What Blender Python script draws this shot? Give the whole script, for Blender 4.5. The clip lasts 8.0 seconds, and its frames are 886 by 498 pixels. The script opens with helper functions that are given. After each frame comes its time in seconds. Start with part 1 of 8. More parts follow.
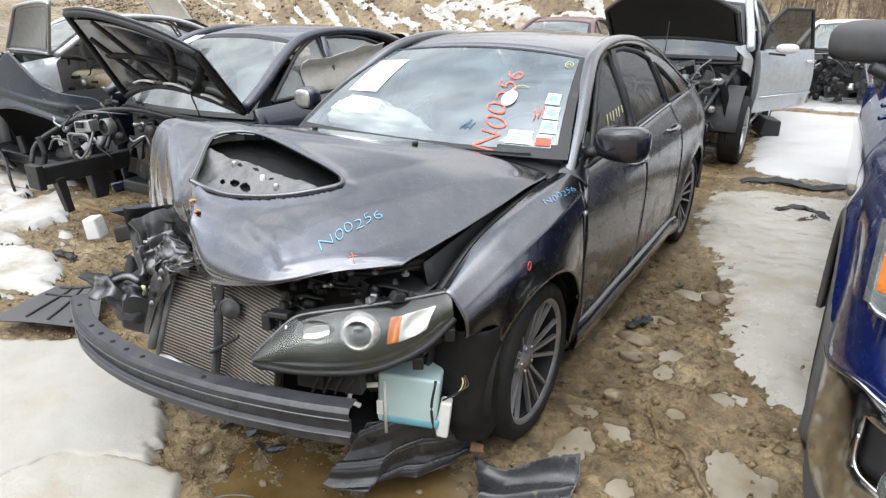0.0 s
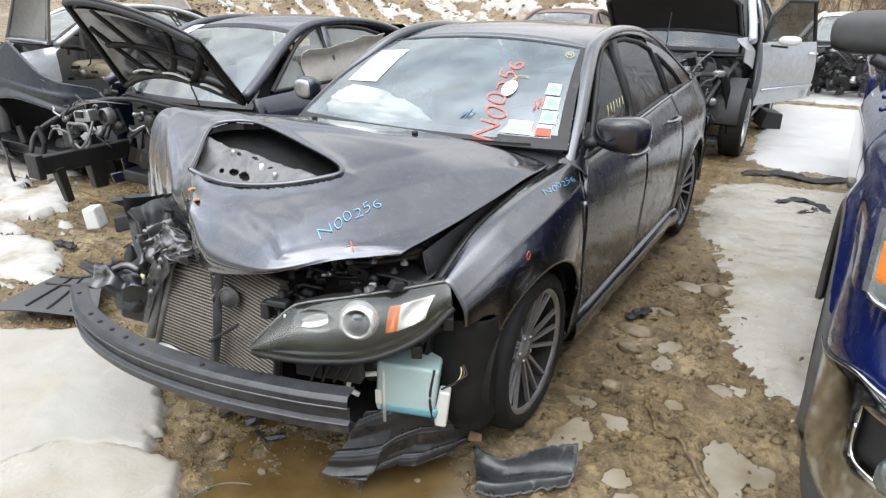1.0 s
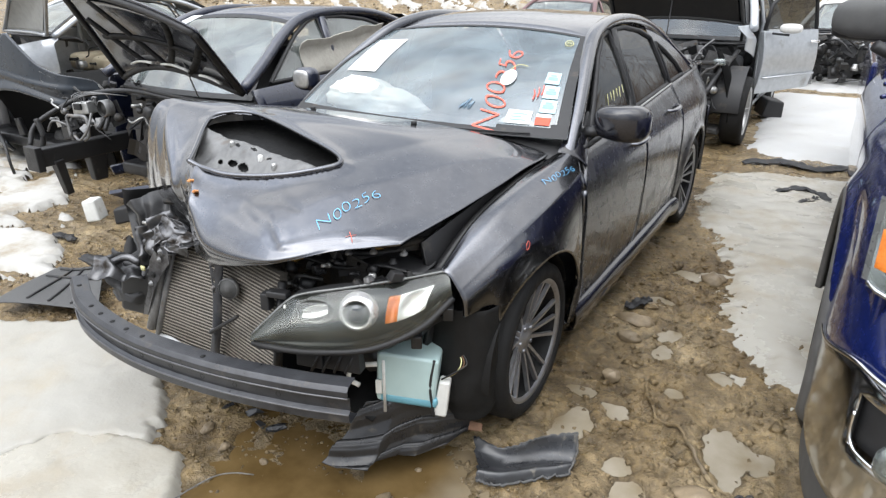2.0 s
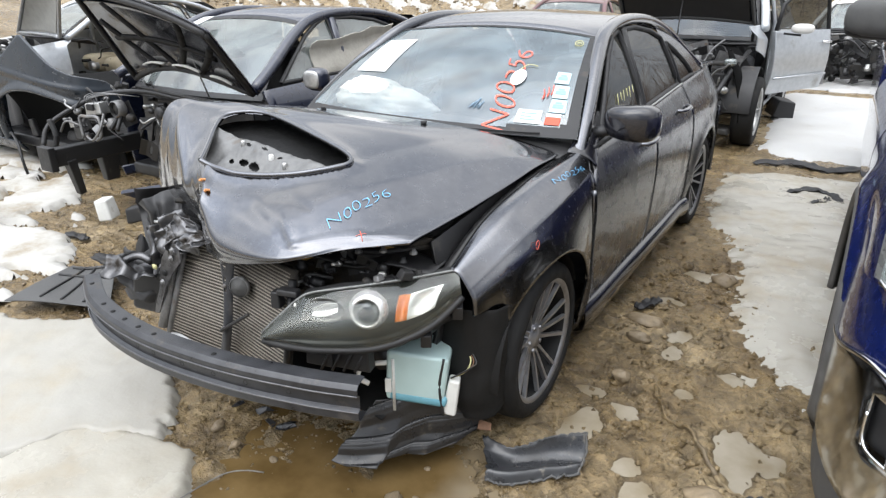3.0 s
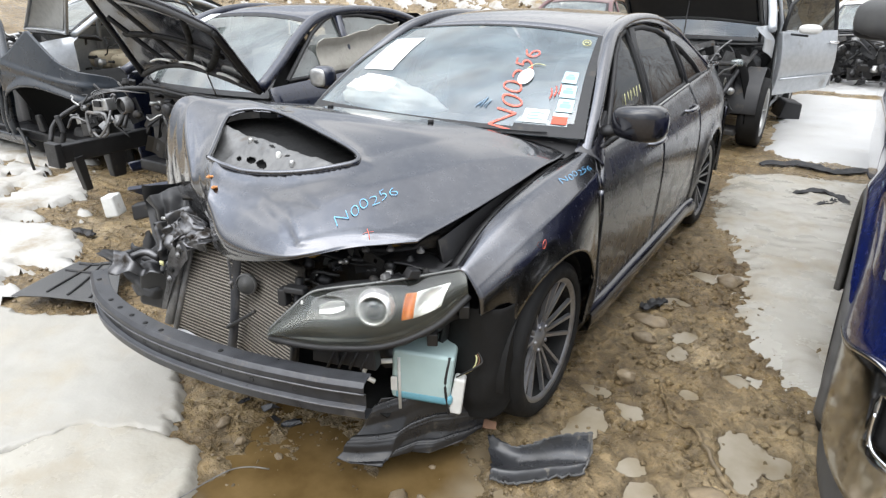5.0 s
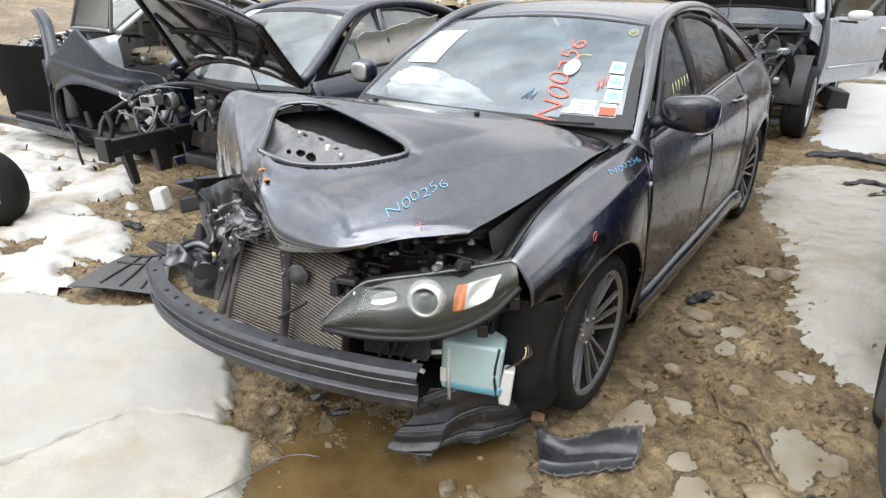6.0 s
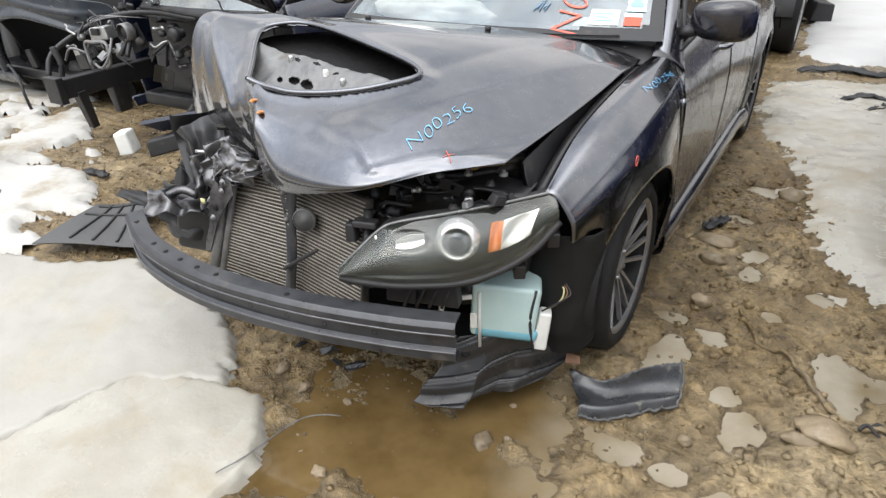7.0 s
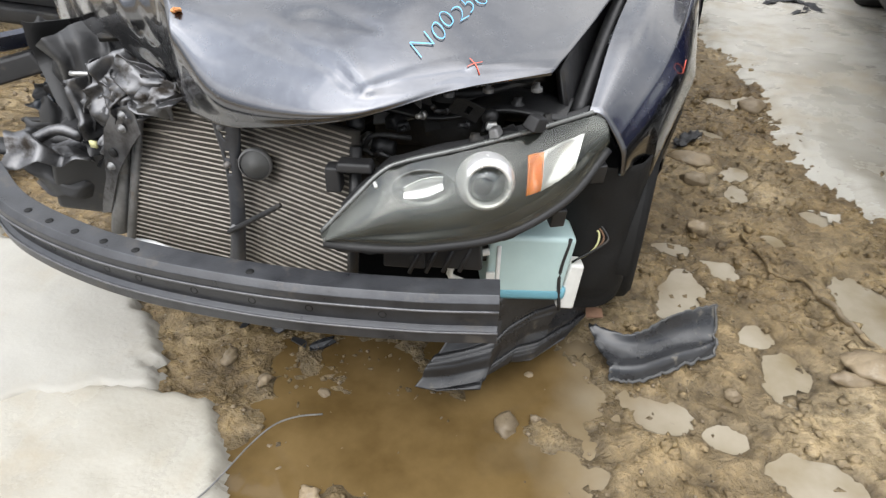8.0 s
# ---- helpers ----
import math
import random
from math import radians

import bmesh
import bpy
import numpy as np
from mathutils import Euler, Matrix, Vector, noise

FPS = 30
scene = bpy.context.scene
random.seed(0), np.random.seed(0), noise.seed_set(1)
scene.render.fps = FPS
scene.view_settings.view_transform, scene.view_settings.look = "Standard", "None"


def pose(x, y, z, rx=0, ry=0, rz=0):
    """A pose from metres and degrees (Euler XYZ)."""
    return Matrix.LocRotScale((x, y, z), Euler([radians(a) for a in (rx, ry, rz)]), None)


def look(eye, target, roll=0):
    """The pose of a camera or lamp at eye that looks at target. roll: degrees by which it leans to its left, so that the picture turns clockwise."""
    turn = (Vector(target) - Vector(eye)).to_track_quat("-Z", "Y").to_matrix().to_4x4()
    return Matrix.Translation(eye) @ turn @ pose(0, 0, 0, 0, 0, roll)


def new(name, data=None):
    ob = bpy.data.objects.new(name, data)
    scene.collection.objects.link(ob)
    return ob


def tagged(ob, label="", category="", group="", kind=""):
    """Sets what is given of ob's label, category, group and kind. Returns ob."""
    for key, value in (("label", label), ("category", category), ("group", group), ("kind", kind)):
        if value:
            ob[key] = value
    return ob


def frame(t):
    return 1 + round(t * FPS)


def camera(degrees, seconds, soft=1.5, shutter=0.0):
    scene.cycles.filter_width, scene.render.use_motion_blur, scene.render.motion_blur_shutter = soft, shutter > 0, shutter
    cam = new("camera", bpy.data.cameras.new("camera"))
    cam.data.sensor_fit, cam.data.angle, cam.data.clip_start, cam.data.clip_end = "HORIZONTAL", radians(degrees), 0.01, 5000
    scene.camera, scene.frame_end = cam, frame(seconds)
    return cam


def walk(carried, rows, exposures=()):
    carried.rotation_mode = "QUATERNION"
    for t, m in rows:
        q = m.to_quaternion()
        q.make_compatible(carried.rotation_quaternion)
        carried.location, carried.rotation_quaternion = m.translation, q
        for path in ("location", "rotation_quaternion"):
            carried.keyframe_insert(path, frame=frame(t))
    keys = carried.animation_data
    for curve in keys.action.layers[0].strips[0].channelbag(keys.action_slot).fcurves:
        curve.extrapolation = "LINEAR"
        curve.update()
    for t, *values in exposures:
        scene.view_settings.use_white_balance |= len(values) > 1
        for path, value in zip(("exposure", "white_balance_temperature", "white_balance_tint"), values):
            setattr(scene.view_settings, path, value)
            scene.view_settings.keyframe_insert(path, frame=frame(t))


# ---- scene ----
cam = camera(69.9, 8.0, 1.3, 0.2)
PATH = [
    (0, (1.641, -2.021, 1.631), (0.676, -0.427, 0.906), 0.1),
    (0.5, (1.644, -2.021, 1.63), (0.683, -0.42, 0.914), 0.2),
    (1, (1.647, -2.021, 1.62), (0.685, -0.435, 0.874), 0.3),
    (1.5, (1.651, -2.015, 1.62), (0.699, -0.435, 0.846), 0.1),
    (3, (1.651, -2.025, 1.613), (0.668, -0.462, 0.843), -0.2),
    (3.5, (1.649, -2.017, 1.613), (0.663, -0.457, 0.84), -0.1),
    (4, (1.648, -2.022, 1.613), (0.665, -0.46, 0.841), 0.1),
    (5.5, (1.628, -2.048, 1.613), (0.619, -0.506, 0.835), 0.1),
    (6, (1.592, -2.075, 1.609), (0.525, -0.579, 0.818), -1.0),
    (6.5, (1.523, -2.093, 1.605), (0.496, -0.621, 0.723), -2.8),
    (7, (1.315, -2.006, 1.521), (0.381, -0.531, 0.545), -2.3),
    (7.2, (1.174, -1.914, 1.46), (0.254, -0.375, 0.573), -3.1),
    (7.5, (0.995, -1.802, 1.37), (0.196, -0.339, 0.264), -4.1),
    (7.7, (0.924, -1.756, 1.338), (0.201, -0.294, 0.181), -3.6),
    (8, (0.816, -1.771, 1.336), (0.269, -0.251, 0.157), 0.5),
]
walk(cam, [(t, look(eye, target, roll)) for t, eye, target, roll in PATH],
     exposures=[(0.0, 0.02, 6500, 10), (5.5, 0.04, 6530, 10), (6.5, -0.04, 6620, 10), (8.0, 0.09, 6650, 10)])

# ---- sky and light: a bright overcast day ----
world = bpy.data.worlds.new("overcast_sky")
scene.world = world
world.use_nodes = True
wn, wl = world.node_tree.nodes, world.node_tree.links
wn.clear()
w_out = wn.new("ShaderNodeOutputWorld")
w_bg = wn.new("ShaderNodeBackground")
w_sky = wn.new("ShaderNodeTexSky")
w_sky.sky_type = "NISHITA"
w_sky.sun_disc = False
w_sky.sun_elevation = radians(60)
w_sky.sun_rotation = radians(200)
w_tc = wn.new("ShaderNodeTexCoord")
w_map = wn.new("ShaderNodeMapping")
w_map.inputs["Scale"].default_value = (1.0, 1.0, 2.2)
w_map.inputs["Location"].default_value = (0.35, 1.7, 0.6)
w_noise = wn.new("ShaderNodeTexNoise")
w_noise.inputs["Scale"].default_value = 1.7
w_noise.inputs["Detail"].default_value = 6
w_noise.inputs["Roughness"].default_value = 0.58
w_ramp = wn.new("ShaderNodeValToRGB")
w_ramp.color_ramp.elements[0].position = 0.40
w_ramp.color_ramp.elements[0].color = (0.48, 0.52, 0.59, 1)
w_ramp.color_ramp.elements[1].position = 0.58
w_ramp.color_ramp.elements[1].color = (1.0, 1.0, 1.0, 1)
w_cloud = wn.new("ShaderNodeMix")
w_cloud.data_type, w_cloud.blend_type = "RGBA", "MULTIPLY"
w_cloud.inputs["Factor"].default_value = 1.0
w_cloud.inputs["B"].default_value = (25.0, 25.2, 25.4, 1)
w_mix = wn.new("ShaderNodeMix")
w_mix.data_type = "RGBA"
w_mix.inputs["Factor"].default_value = 0.86
w_bg.inputs["Strength"].default_value = 0.080
wl.new(w_tc.outputs["Generated"], w_map.inputs["Vector"])
wl.new(w_map.outputs["Vector"], w_noise.inputs["Vector"])
wl.new(w_noise.outputs["Fac"], w_ramp.inputs["Fac"])
wl.new(w_ramp.outputs["Color"], w_cloud.inputs["A"])
wl.new(w_sky.outputs["Color"], w_mix.inputs["A"])
# an overcast sky is brightest overhead
w_xyz = wn.new("ShaderNodeSeparateXYZ")
w_grad = wn.new("ShaderNodeMapRange")
w_grad.inputs["From Min"].default_value, w_grad.inputs["From Max"].default_value = 0.0, 1.0
w_grad.inputs["To Min"].default_value, w_grad.inputs["To Max"].default_value = 0.46, 1.70
w_dome = wn.new("ShaderNodeMix")
w_dome.data_type, w_dome.blend_type = "RGBA", "MULTIPLY"
w_dome.inputs["Factor"].default_value = 1.0
wl.new(w_tc.outputs["Generated"], w_xyz.inputs["Vector"])
wl.new(w_xyz.outputs["Z"], w_grad.inputs["Value"])
wl.new(w_cloud.outputs["Result"], w_dome.inputs["A"])
wl.new(w_grad.outputs["Result"], w_dome.inputs["B"])
w_dot = wn.new("ShaderNodeVectorMath")
w_dot.operation = "DOT_PRODUCT"
w_dot.inputs[1].default_value = Vector((-1.2, -3.2, 6.0)).normalized()
w_pow = wn.new("ShaderNodeMapRange")
w_pow.interpolation_type = "SMOOTHSTEP"
w_pow.inputs["From Min"].default_value, w_pow.inputs["From Max"].default_value = 0.45, 1.0
w_pow.inputs["To Min"].default_value, w_pow.inputs["To Max"].default_value = 0.86, 2.1
w_glow = wn.new("ShaderNodeMix")
w_glow.data_type, w_glow.blend_type = "RGBA", "MULTIPLY"
w_glow.inputs["Factor"].default_value = 1.0
wl.new(w_tc.outputs["Generated"], w_dot.inputs[0])
wl.new(w_dot.outputs["Value"], w_pow.inputs["Value"])
wl.new(w_dome.outputs["Result"], w_glow.inputs["A"])
wl.new(w_pow.outputs["Result"], w_glow.inputs["B"])
wl.new(w_glow.outputs["Result"], w_mix.inputs["B"])
wl.new(w_mix.outputs["Result"], w_bg.inputs["Color"])
wl.new(w_bg.outputs["Background"], w_out.inputs["Surface"])

sun = new("sun", bpy.data.lights.new("sun", "SUN"))
sun.data.energy = 1.0
sun.data.angle = radians(48)
sun.data.color = (1.0, 0.97, 0.92)
sun.matrix_world = look((-1.2, -3.2, 6.0), (0, 0, 0))
scene.view_settings.exposure = 0.0


# ---- materials ----
def ramp_node(nt, fac, stops):
    r = nt.nodes.new("ShaderNodeValToRGB")
    el = r.color_ramp.elements
    while len(el) < len(stops):
        el.new(0.5)
    for e, (pos, col) in zip(el, stops):
        e.position, e.color = pos, (*col, 1)
    nt.links.new(fac, r.inputs["Fac"])
    return r.outputs["Color"]


def noise_node(nt, scale, detail=5.0, rough=0.55, stretch=None, distort=0.0):
    tc = nt.nodes.new("ShaderNodeTexCoord")
    n = nt.nodes.new("ShaderNodeTexNoise")
    n.inputs["Scale"].default_value = scale
    n.inputs["Detail"].default_value = detail
    n.inputs["Roughness"].default_value = rough
    n.inputs["Distortion"].default_value = distort
    if stretch:
        mp = nt.nodes.new("ShaderNodeMapping")
        mp.inputs["Scale"].default_value = stretch
        nt.links.new(tc.outputs["Object"], mp.inputs["Vector"])
        nt.links.new(mp.outputs["Vector"], n.inputs["Vector"])
    else:
        nt.links.new(tc.outputs["Object"], n.inputs["Vector"])
    return n.outputs["Fac"]


def mat(name, c1, c2=None, scale=6.0, rough=(0.45, 0.6), metal=0.0, bump=0.0, bscale=60.0, coat=0.0,
        dirt=None, dirt_from=0.55, dirt_to=0.75, dirt_scale=3.0, spec=0.5, stretch=None, random_tint=0.0):
    """A surface with two colours mixed by grain, a spread of roughness, fine relief and, if wanted, patches of dirt."""
    m = bpy.data.materials.new(name)
    m.use_nodes = True
    nt = m.node_tree
    b = nt.nodes["Principled BSDF"]
    c2 = c2 or tuple(v * 0.8 for v in c1)
    f = noise_node(nt, scale, 6, 0.6, stretch)
    col = ramp_node(nt, f, [(0.3, c2), (0.7, c1)])
    rr = nt.nodes.new("ShaderNodeMapRange")
    rr.inputs["From Min"].default_value, rr.inputs["From Max"].default_value = 0.3, 0.7
    rr.inputs["To Min"].default_value, rr.inputs["To Max"].default_value = rough
    nt.links.new(f, rr.inputs["Value"])
    rough_out = rr.outputs["Result"]
    if dirt:
        d = noise_node(nt, dirt_scale, 8, 0.65)
        mask = nt.nodes.new("ShaderNodeMapRange")
        mask.inputs["From Min"].default_value, mask.inputs["From Max"].default_value = dirt_from, dirt_to
        nt.links.new(d, mask.inputs["Value"])
        mx = nt.nodes.new("ShaderNodeMix")
        mx.data_type = "RGBA"
        mx.inputs["B"].default_value = (*dirt, 1)
        nt.links.new(mask.outputs["Result"], mx.inputs["Factor"])
        nt.links.new(col, mx.inputs["A"])
        col = mx.outputs["Result"]
        mr = nt.nodes.new("ShaderNodeMix")
        mr.inputs["B"].default_value = 0.85
        nt.links.new(mask.outputs["Result"], mr.inputs["Factor"])
        nt.links.new(rough_out, mr.inputs["A"])
        rough_out = mr.outputs["Result"]
    if random_tint:
        oi = nt.nodes.new("ShaderNodeObjectInfo")
        hs = nt.nodes.new("ShaderNodeHueSaturation")
        vr = nt.nodes.new("ShaderNodeMapRange")
        vr.inputs["To Min"].default_value, vr.inputs["To Max"].default_value = 1 - random_tint, 1 + random_tint
        nt.links.new(oi.outputs["Random"], vr.inputs["Value"])
        nt.links.new(vr.outputs["Result"], hs.inputs["Value"])
        nt.links.new(col, hs.inputs["Color"])
        col = hs.outputs["Color"]
    nt.links.new(col, b.inputs["Base Color"])
    nt.links.new(rough_out, b.inputs["Roughness"])
    b.inputs["Metallic"].default_value = metal
    b.inputs["Specular IOR Level"].default_value = spec
    if coat:
        b.inputs["Coat Weight"].default_value = coat
        b.inputs["Coat Roughness"].default_value = 0.06
    if bump:
        bn = nt.nodes.new("ShaderNodeBump")
        bn.inputs["Strength"].default_value = bump
        bn.inputs["Distance"].default_value = 0.01
        nt.links.new(noise_node(nt, bscale, 6, 0.6, stretch), bn.inputs["Height"])
        nt.links.new(bn.outputs["Normal"], b.inputs["Normal"])
    return m


def glass(name, tint, gloss=1.0, rough=0.02, haze=0.0, haze_col=(0.6, 0.62, 0.6)):
    """A thin pane: what lies behind it shows through, tinted, and the sky is mirrored more at a flat angle; haze is a
    diffuse veil: dust, and on some screens painted sky reflection.
    """
    m = bpy.data.materials.new(name)
    m.use_nodes = True
    nt = m.node_tree
    nt.nodes.clear()
    out = nt.nodes.new("ShaderNodeOutputMaterial")
    tr = nt.nodes.new("ShaderNodeBsdfTransparent")
    tr.inputs["Color"].default_value = (*tint, 1)
    gl = nt.nodes.new("ShaderNodeBsdfGlossy")
    gl.inputs["Roughness"].default_value = rough
    fr = nt.nodes.new("ShaderNodeFresnel")
    fr.inputs["IOR"].default_value = 1.0 + 0.6 * gloss
    mx = nt.nodes.new("ShaderNodeMixShader")
    nt.links.new(fr.outputs["Fac"], mx.inputs["Fac"])
    base = tr.outputs["BSDF"]
    if haze:
        df = nt.nodes.new("ShaderNodeBsdfDiffuse")
        df.inputs["Color"].default_value = (*haze_col, 1)
        hz = nt.nodes.new("ShaderNodeMixShader")
        mr = nt.nodes.new("ShaderNodeMapRange")
        mr.inputs["From Min"].default_value, mr.inputs["From Max"].default_value = 0.3, 0.75
        mr.inputs["To Min"].default_value, mr.inputs["To Max"].default_value = haze * 0.4, haze * 1.6
        nt.links.new(noise_node(nt, 5, 6, 0.6), mr.inputs["Value"])
        nt.links.new(mr.outputs["Result"], hz.inputs["Fac"])
        nt.links.new(base, hz.inputs[1])
        nt.links.new(df.outputs["BSDF"], hz.inputs[2])
        base = hz.outputs["Shader"]
    nt.links.new(base, mx.inputs[1])
    nt.links.new(gl.outputs["BSDF"], mx.inputs[2])
    nt.links.new(mx.outputs["Shader"], out.inputs["Surface"])
    return m


MUD_DUST = (0.20, 0.16, 0.11)
paint_dark = mat("dark_grey_paint", (0.122, 0.125, 0.137), (0.104, 0.106, 0.117), 30, (0.20, 0.29), 1.0, 0.0, 900, 1.0,
                 (0.13, 0.12, 0.105), 0.66, 1.0, 5.0)
# Body paint darkened to put shade into the sides, with more dust patches
paint_side_dark = mat("grey_paint_darkened_for_sides", (0.072, 0.073, 0.078), (0.055, 0.055, 0.058), 30, (0.19, 0.30), 0.75, 0.0, 900, 0.4,
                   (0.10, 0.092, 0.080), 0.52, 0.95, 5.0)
paint_blue_dark = mat("midnight_blue_paint", (0.010, 0.014, 0.034), (0.007, 0.010, 0.024), 30, (0.25, 0.35), 0.2, 0.0, 60, 1.0,
                      (0.12, 0.11, 0.10), 0.6, 0.9)
paint_truck = mat("royal_blue_paint", (0.007, 0.016, 0.110), (0.004, 0.010, 0.075), 30, (0.2, 0.3), 0.2, 0.0, 60, 1.0,
                  (0.12, 0.11, 0.10), 0.66, 0.95)
paint_silver = mat("silver_paint", (0.52, 0.54, 0.56), (0.42, 0.44, 0.46), 20, (0.3, 0.42), 0.55, 0.0, 60, 0.6,
                   (0.22, 0.19, 0.15), 0.62, 0.85)
paint_black = mat("faded_black_paint", (0.016, 0.022, 0.030), (0.010, 0.013, 0.018), 12, (0.22, 0.4), 0.3, 0.0, 300, 0.5,
                  (0.10, 0.09, 0.08), 0.7, 0.95, spec=0.4)
paint_white = mat("white_paint", (0.72, 0.71, 0.68), (0.6, 0.58, 0.54), 8, (0.35, 0.5), 0, 0.0, 60, 0.5, (0.3, 0.25, 0.18), 0.6, 0.85)
bare_metal = mat("bare_grey_metal", (0.26, 0.26, 0.26), (0.13, 0.13, 0.13), 25, (0.4, 0.6), 0.5, 0.15, 120, 0,
                 (0.17, 0.11, 0.06), 0.58, 0.75, 12)
hood_inner = mat("primed_inner_panel", (0.20, 0.20, 0.197), (0.12, 0.12, 0.118), 18, (0.4, 0.6), 0.4, 0.1, 90, 0, (0.12, 0.09, 0.06), 0.58, 0.8, 10)
beam_metal = mat("painted_black_steel", (0.058, 0.060, 0.066), (0.030, 0.031, 0.035), 16, (0.26, 0.46), 0.4, 0.08, 150, 0.15,
                 (0.13, 0.115, 0.095), 0.56, 0.82, 11)
beam_edge = mat("scuffed_steel_ridge", (0.16, 0.16, 0.165), (0.09, 0.09, 0.095), 30, (0.35, 0.5), 0.5, 0.1, 150)
plastic_black = mat("black_plastic", (0.022, 0.022, 0.023), (0.014, 0.014, 0.015), 20, (0.45, 0.65), 0, 0.08, 260, 0,
                    (0.13, 0.105, 0.075), 0.60, 0.82, 7)
plastic_muddy = mat("muddy_black_plastic", (0.020, 0.020, 0.021), (0.011, 0.011, 0.012), 14, (0.22, 0.42), 0, 0.1, 120, 0.2,
                    (0.20, 0.165, 0.115), 0.56, 0.76, 7)
gloss_black = mat("gloss_black_housing", (0.012, 0.012, 0.016), (0.008, 0.008, 0.011), 20, (0.10, 0.18), 0, 0.0, 60, 0.6, (0.10, 0.09, 0.08), 0.66, 0.95, 5)
torn_metal = mat("crumpled_bright_metal", (0.20, 0.20, 0.205), (0.07, 0.07, 0.073), 18, (0.30, 0.50), 0.9, 0.05, 160, 0, (0.05, 0.042, 0.035), 0.52, 0.66, 14)
# Near-black for linings and recesses, with their shade put into the colour
shade_black = mat("shade_black_lining", (0.008, 0.008, 0.008), (0.005, 0.005, 0.005), 14, (0.8, 0.95), 0, 0.1, 100, spec=0.08)
plastic_scrap = mat("scraped_glossy_plastic", (0.030, 0.031, 0.034), (0.016, 0.017, 0.019), 9, (0.16, 0.40), 0, 0.04, 60, 0.3,
                    (0.22, 0.20, 0.16), 0.60, 0.74, 16)
plastic_grey = mat("grey_textured_plastic", (0.085, 0.085, 0.083), (0.06, 0.06, 0.06), 20, (0.5, 0.7), 0, 0.25, 500)
rubber = mat("tyre_rubber", (0.015, 0.015, 0.015), (0.009, 0.009, 0.009), 20, (0.6, 0.85), 0, 0.15, 220, 0, (0.09, 0.072, 0.050), 0.60, 0.95, 6, spec=0.25)
rim_metal = mat("gunmetal_alloy", (0.36, 0.36, 0.37), (0.25, 0.25, 0.26), 20, (0.28, 0.42), 0.75, 0.03, 200, 0.3, (0.16, 0.13, 0.09), 0.6, 0.85, 8)
alloy_bright = mat("bright_cast_alloy", (0.55, 0.55, 0.54), (0.38, 0.38, 0.37), 30, (0.3, 0.5), 0.8, 0.15, 150, 0, (0.15, 0.12, 0.08), 0.6, 0.8, 15)
chrome = mat("chrome", (0.82, 0.82, 0.82), (0.72, 0.72, 0.72), 10, (0.05, 0.14), 1.0, 0.0, 60, 0, (0.3, 0.27, 0.22), 0.62, 0.95, 5)
fin_metal = mat("aluminium_tube", (0.40, 0.37, 0.32), (0.28, 0.25, 0.21), 40, (0.35, 0.55), 0.6, 0.1, 300)
fin_dark = mat("dusty_fin_core", (0.085, 0.076, 0.064), (0.05, 0.044, 0.037), 90, (0.7, 0.9), 0.1, 0.6, 500)
engine_dark = mat("grimy_engine_parts", (0.030, 0.029, 0.028), (0.014, 0.014, 0.014), 22, (0.45, 0.75), 0.2, 0.3, 80, 0, (0.09, 0.07, 0.05), 0.55, 0.75, 9)
tank_plastic = mat("milky_blue_tank", (0.46, 0.60, 0.59), (0.40, 0.53, 0.53), 8, (0.3, 0.45), 0, 0.03, 60, 0, (0.30, 0.30, 0.24), 0.66, 0.9, 9)
tank_fluid = mat("blue_washer_fluid", (0.16, 0.38, 0.46), (0.13, 0.32, 0.40), 8, (0.3, 0.4))
white_plastic = mat("white_plastic", (0.75, 0.75, 0.72), (0.6, 0.6, 0.57), 14, (0.4, 0.55), 0, 0.05, 80, 0, (0.3, 0.26, 0.2), 0.6, 0.85, 14)
airbag_cloth = mat("airbag_cloth", (0.92, 0.90, 0.85), (0.86, 0.83, 0.76), 10, (0.8, 0.9), 0, 0.5, 40)
paper = mat("white_paper", (0.82, 0.83, 0.83), (0.76, 0.77, 0.78), 5, (0.7, 0.8))
sticker_red = mat("red_sticker", (0.62, 0.10, 0.05), (0.55, 0.08, 0.04), 12, (0.5, 0.6))
sticker_teal = mat("pale_teal_sticker", (0.50, 0.68, 0.70), (0.40, 0.58, 0.62), 60, (0.5, 0.6))
ink_navy = mat("faded_ink", (0.20, 0.32, 0.38), (0.26, 0.40, 0.45), 60, (0.5, 0.6))
marker_red = mat("red_paint_marker", (0.85, 0.16, 0.10), (0.75, 0.12, 0.08), 30, (0.5, 0.6))
marker_blue = mat("blue_paint_marker", (0.16, 0.50, 0.82), (0.12, 0.42, 0.74), 30, (0.5, 0.6))
marker_yellow = mat("yellow_paint_marker", (0.62, 0.60, 0.30), (0.5, 0.48, 0.25), 30, (0.5, 0.6))
marker_orange = mat("orange_tag", (0.60, 0.26, 0.08), (0.5, 0.2, 0.06), 30, (0.5, 0.6))
amber = mat("amber_lens", (0.85, 0.25, 0.03), (0.65, 0.17, 0.02), 90, (0.08, 0.2), 0, 0.3, 200, 0.5)
reflector = mat("silvered_reflector", (0.92, 0.92, 0.91), (0.86, 0.86, 0.85), 30, (0.16, 0.3), 0.6)
lamp_inner = mat("dark_lamp_bezel", (0.026, 0.027, 0.025), (0.016, 0.017, 0.016), 10, (0.3, 0.45), 0.2)
seat_cloth = mat("dark_seat_cloth", (0.045, 0.045, 0.047), (0.03, 0.03, 0.032), 50, (0.85, 0.95), 0, 0.2, 300)
beige_cloth = mat("beige_leather", (0.46, 0.39, 0.28), (0.36, 0.30, 0.21), 12, (0.55, 0.75), 0, 0.1, 80)
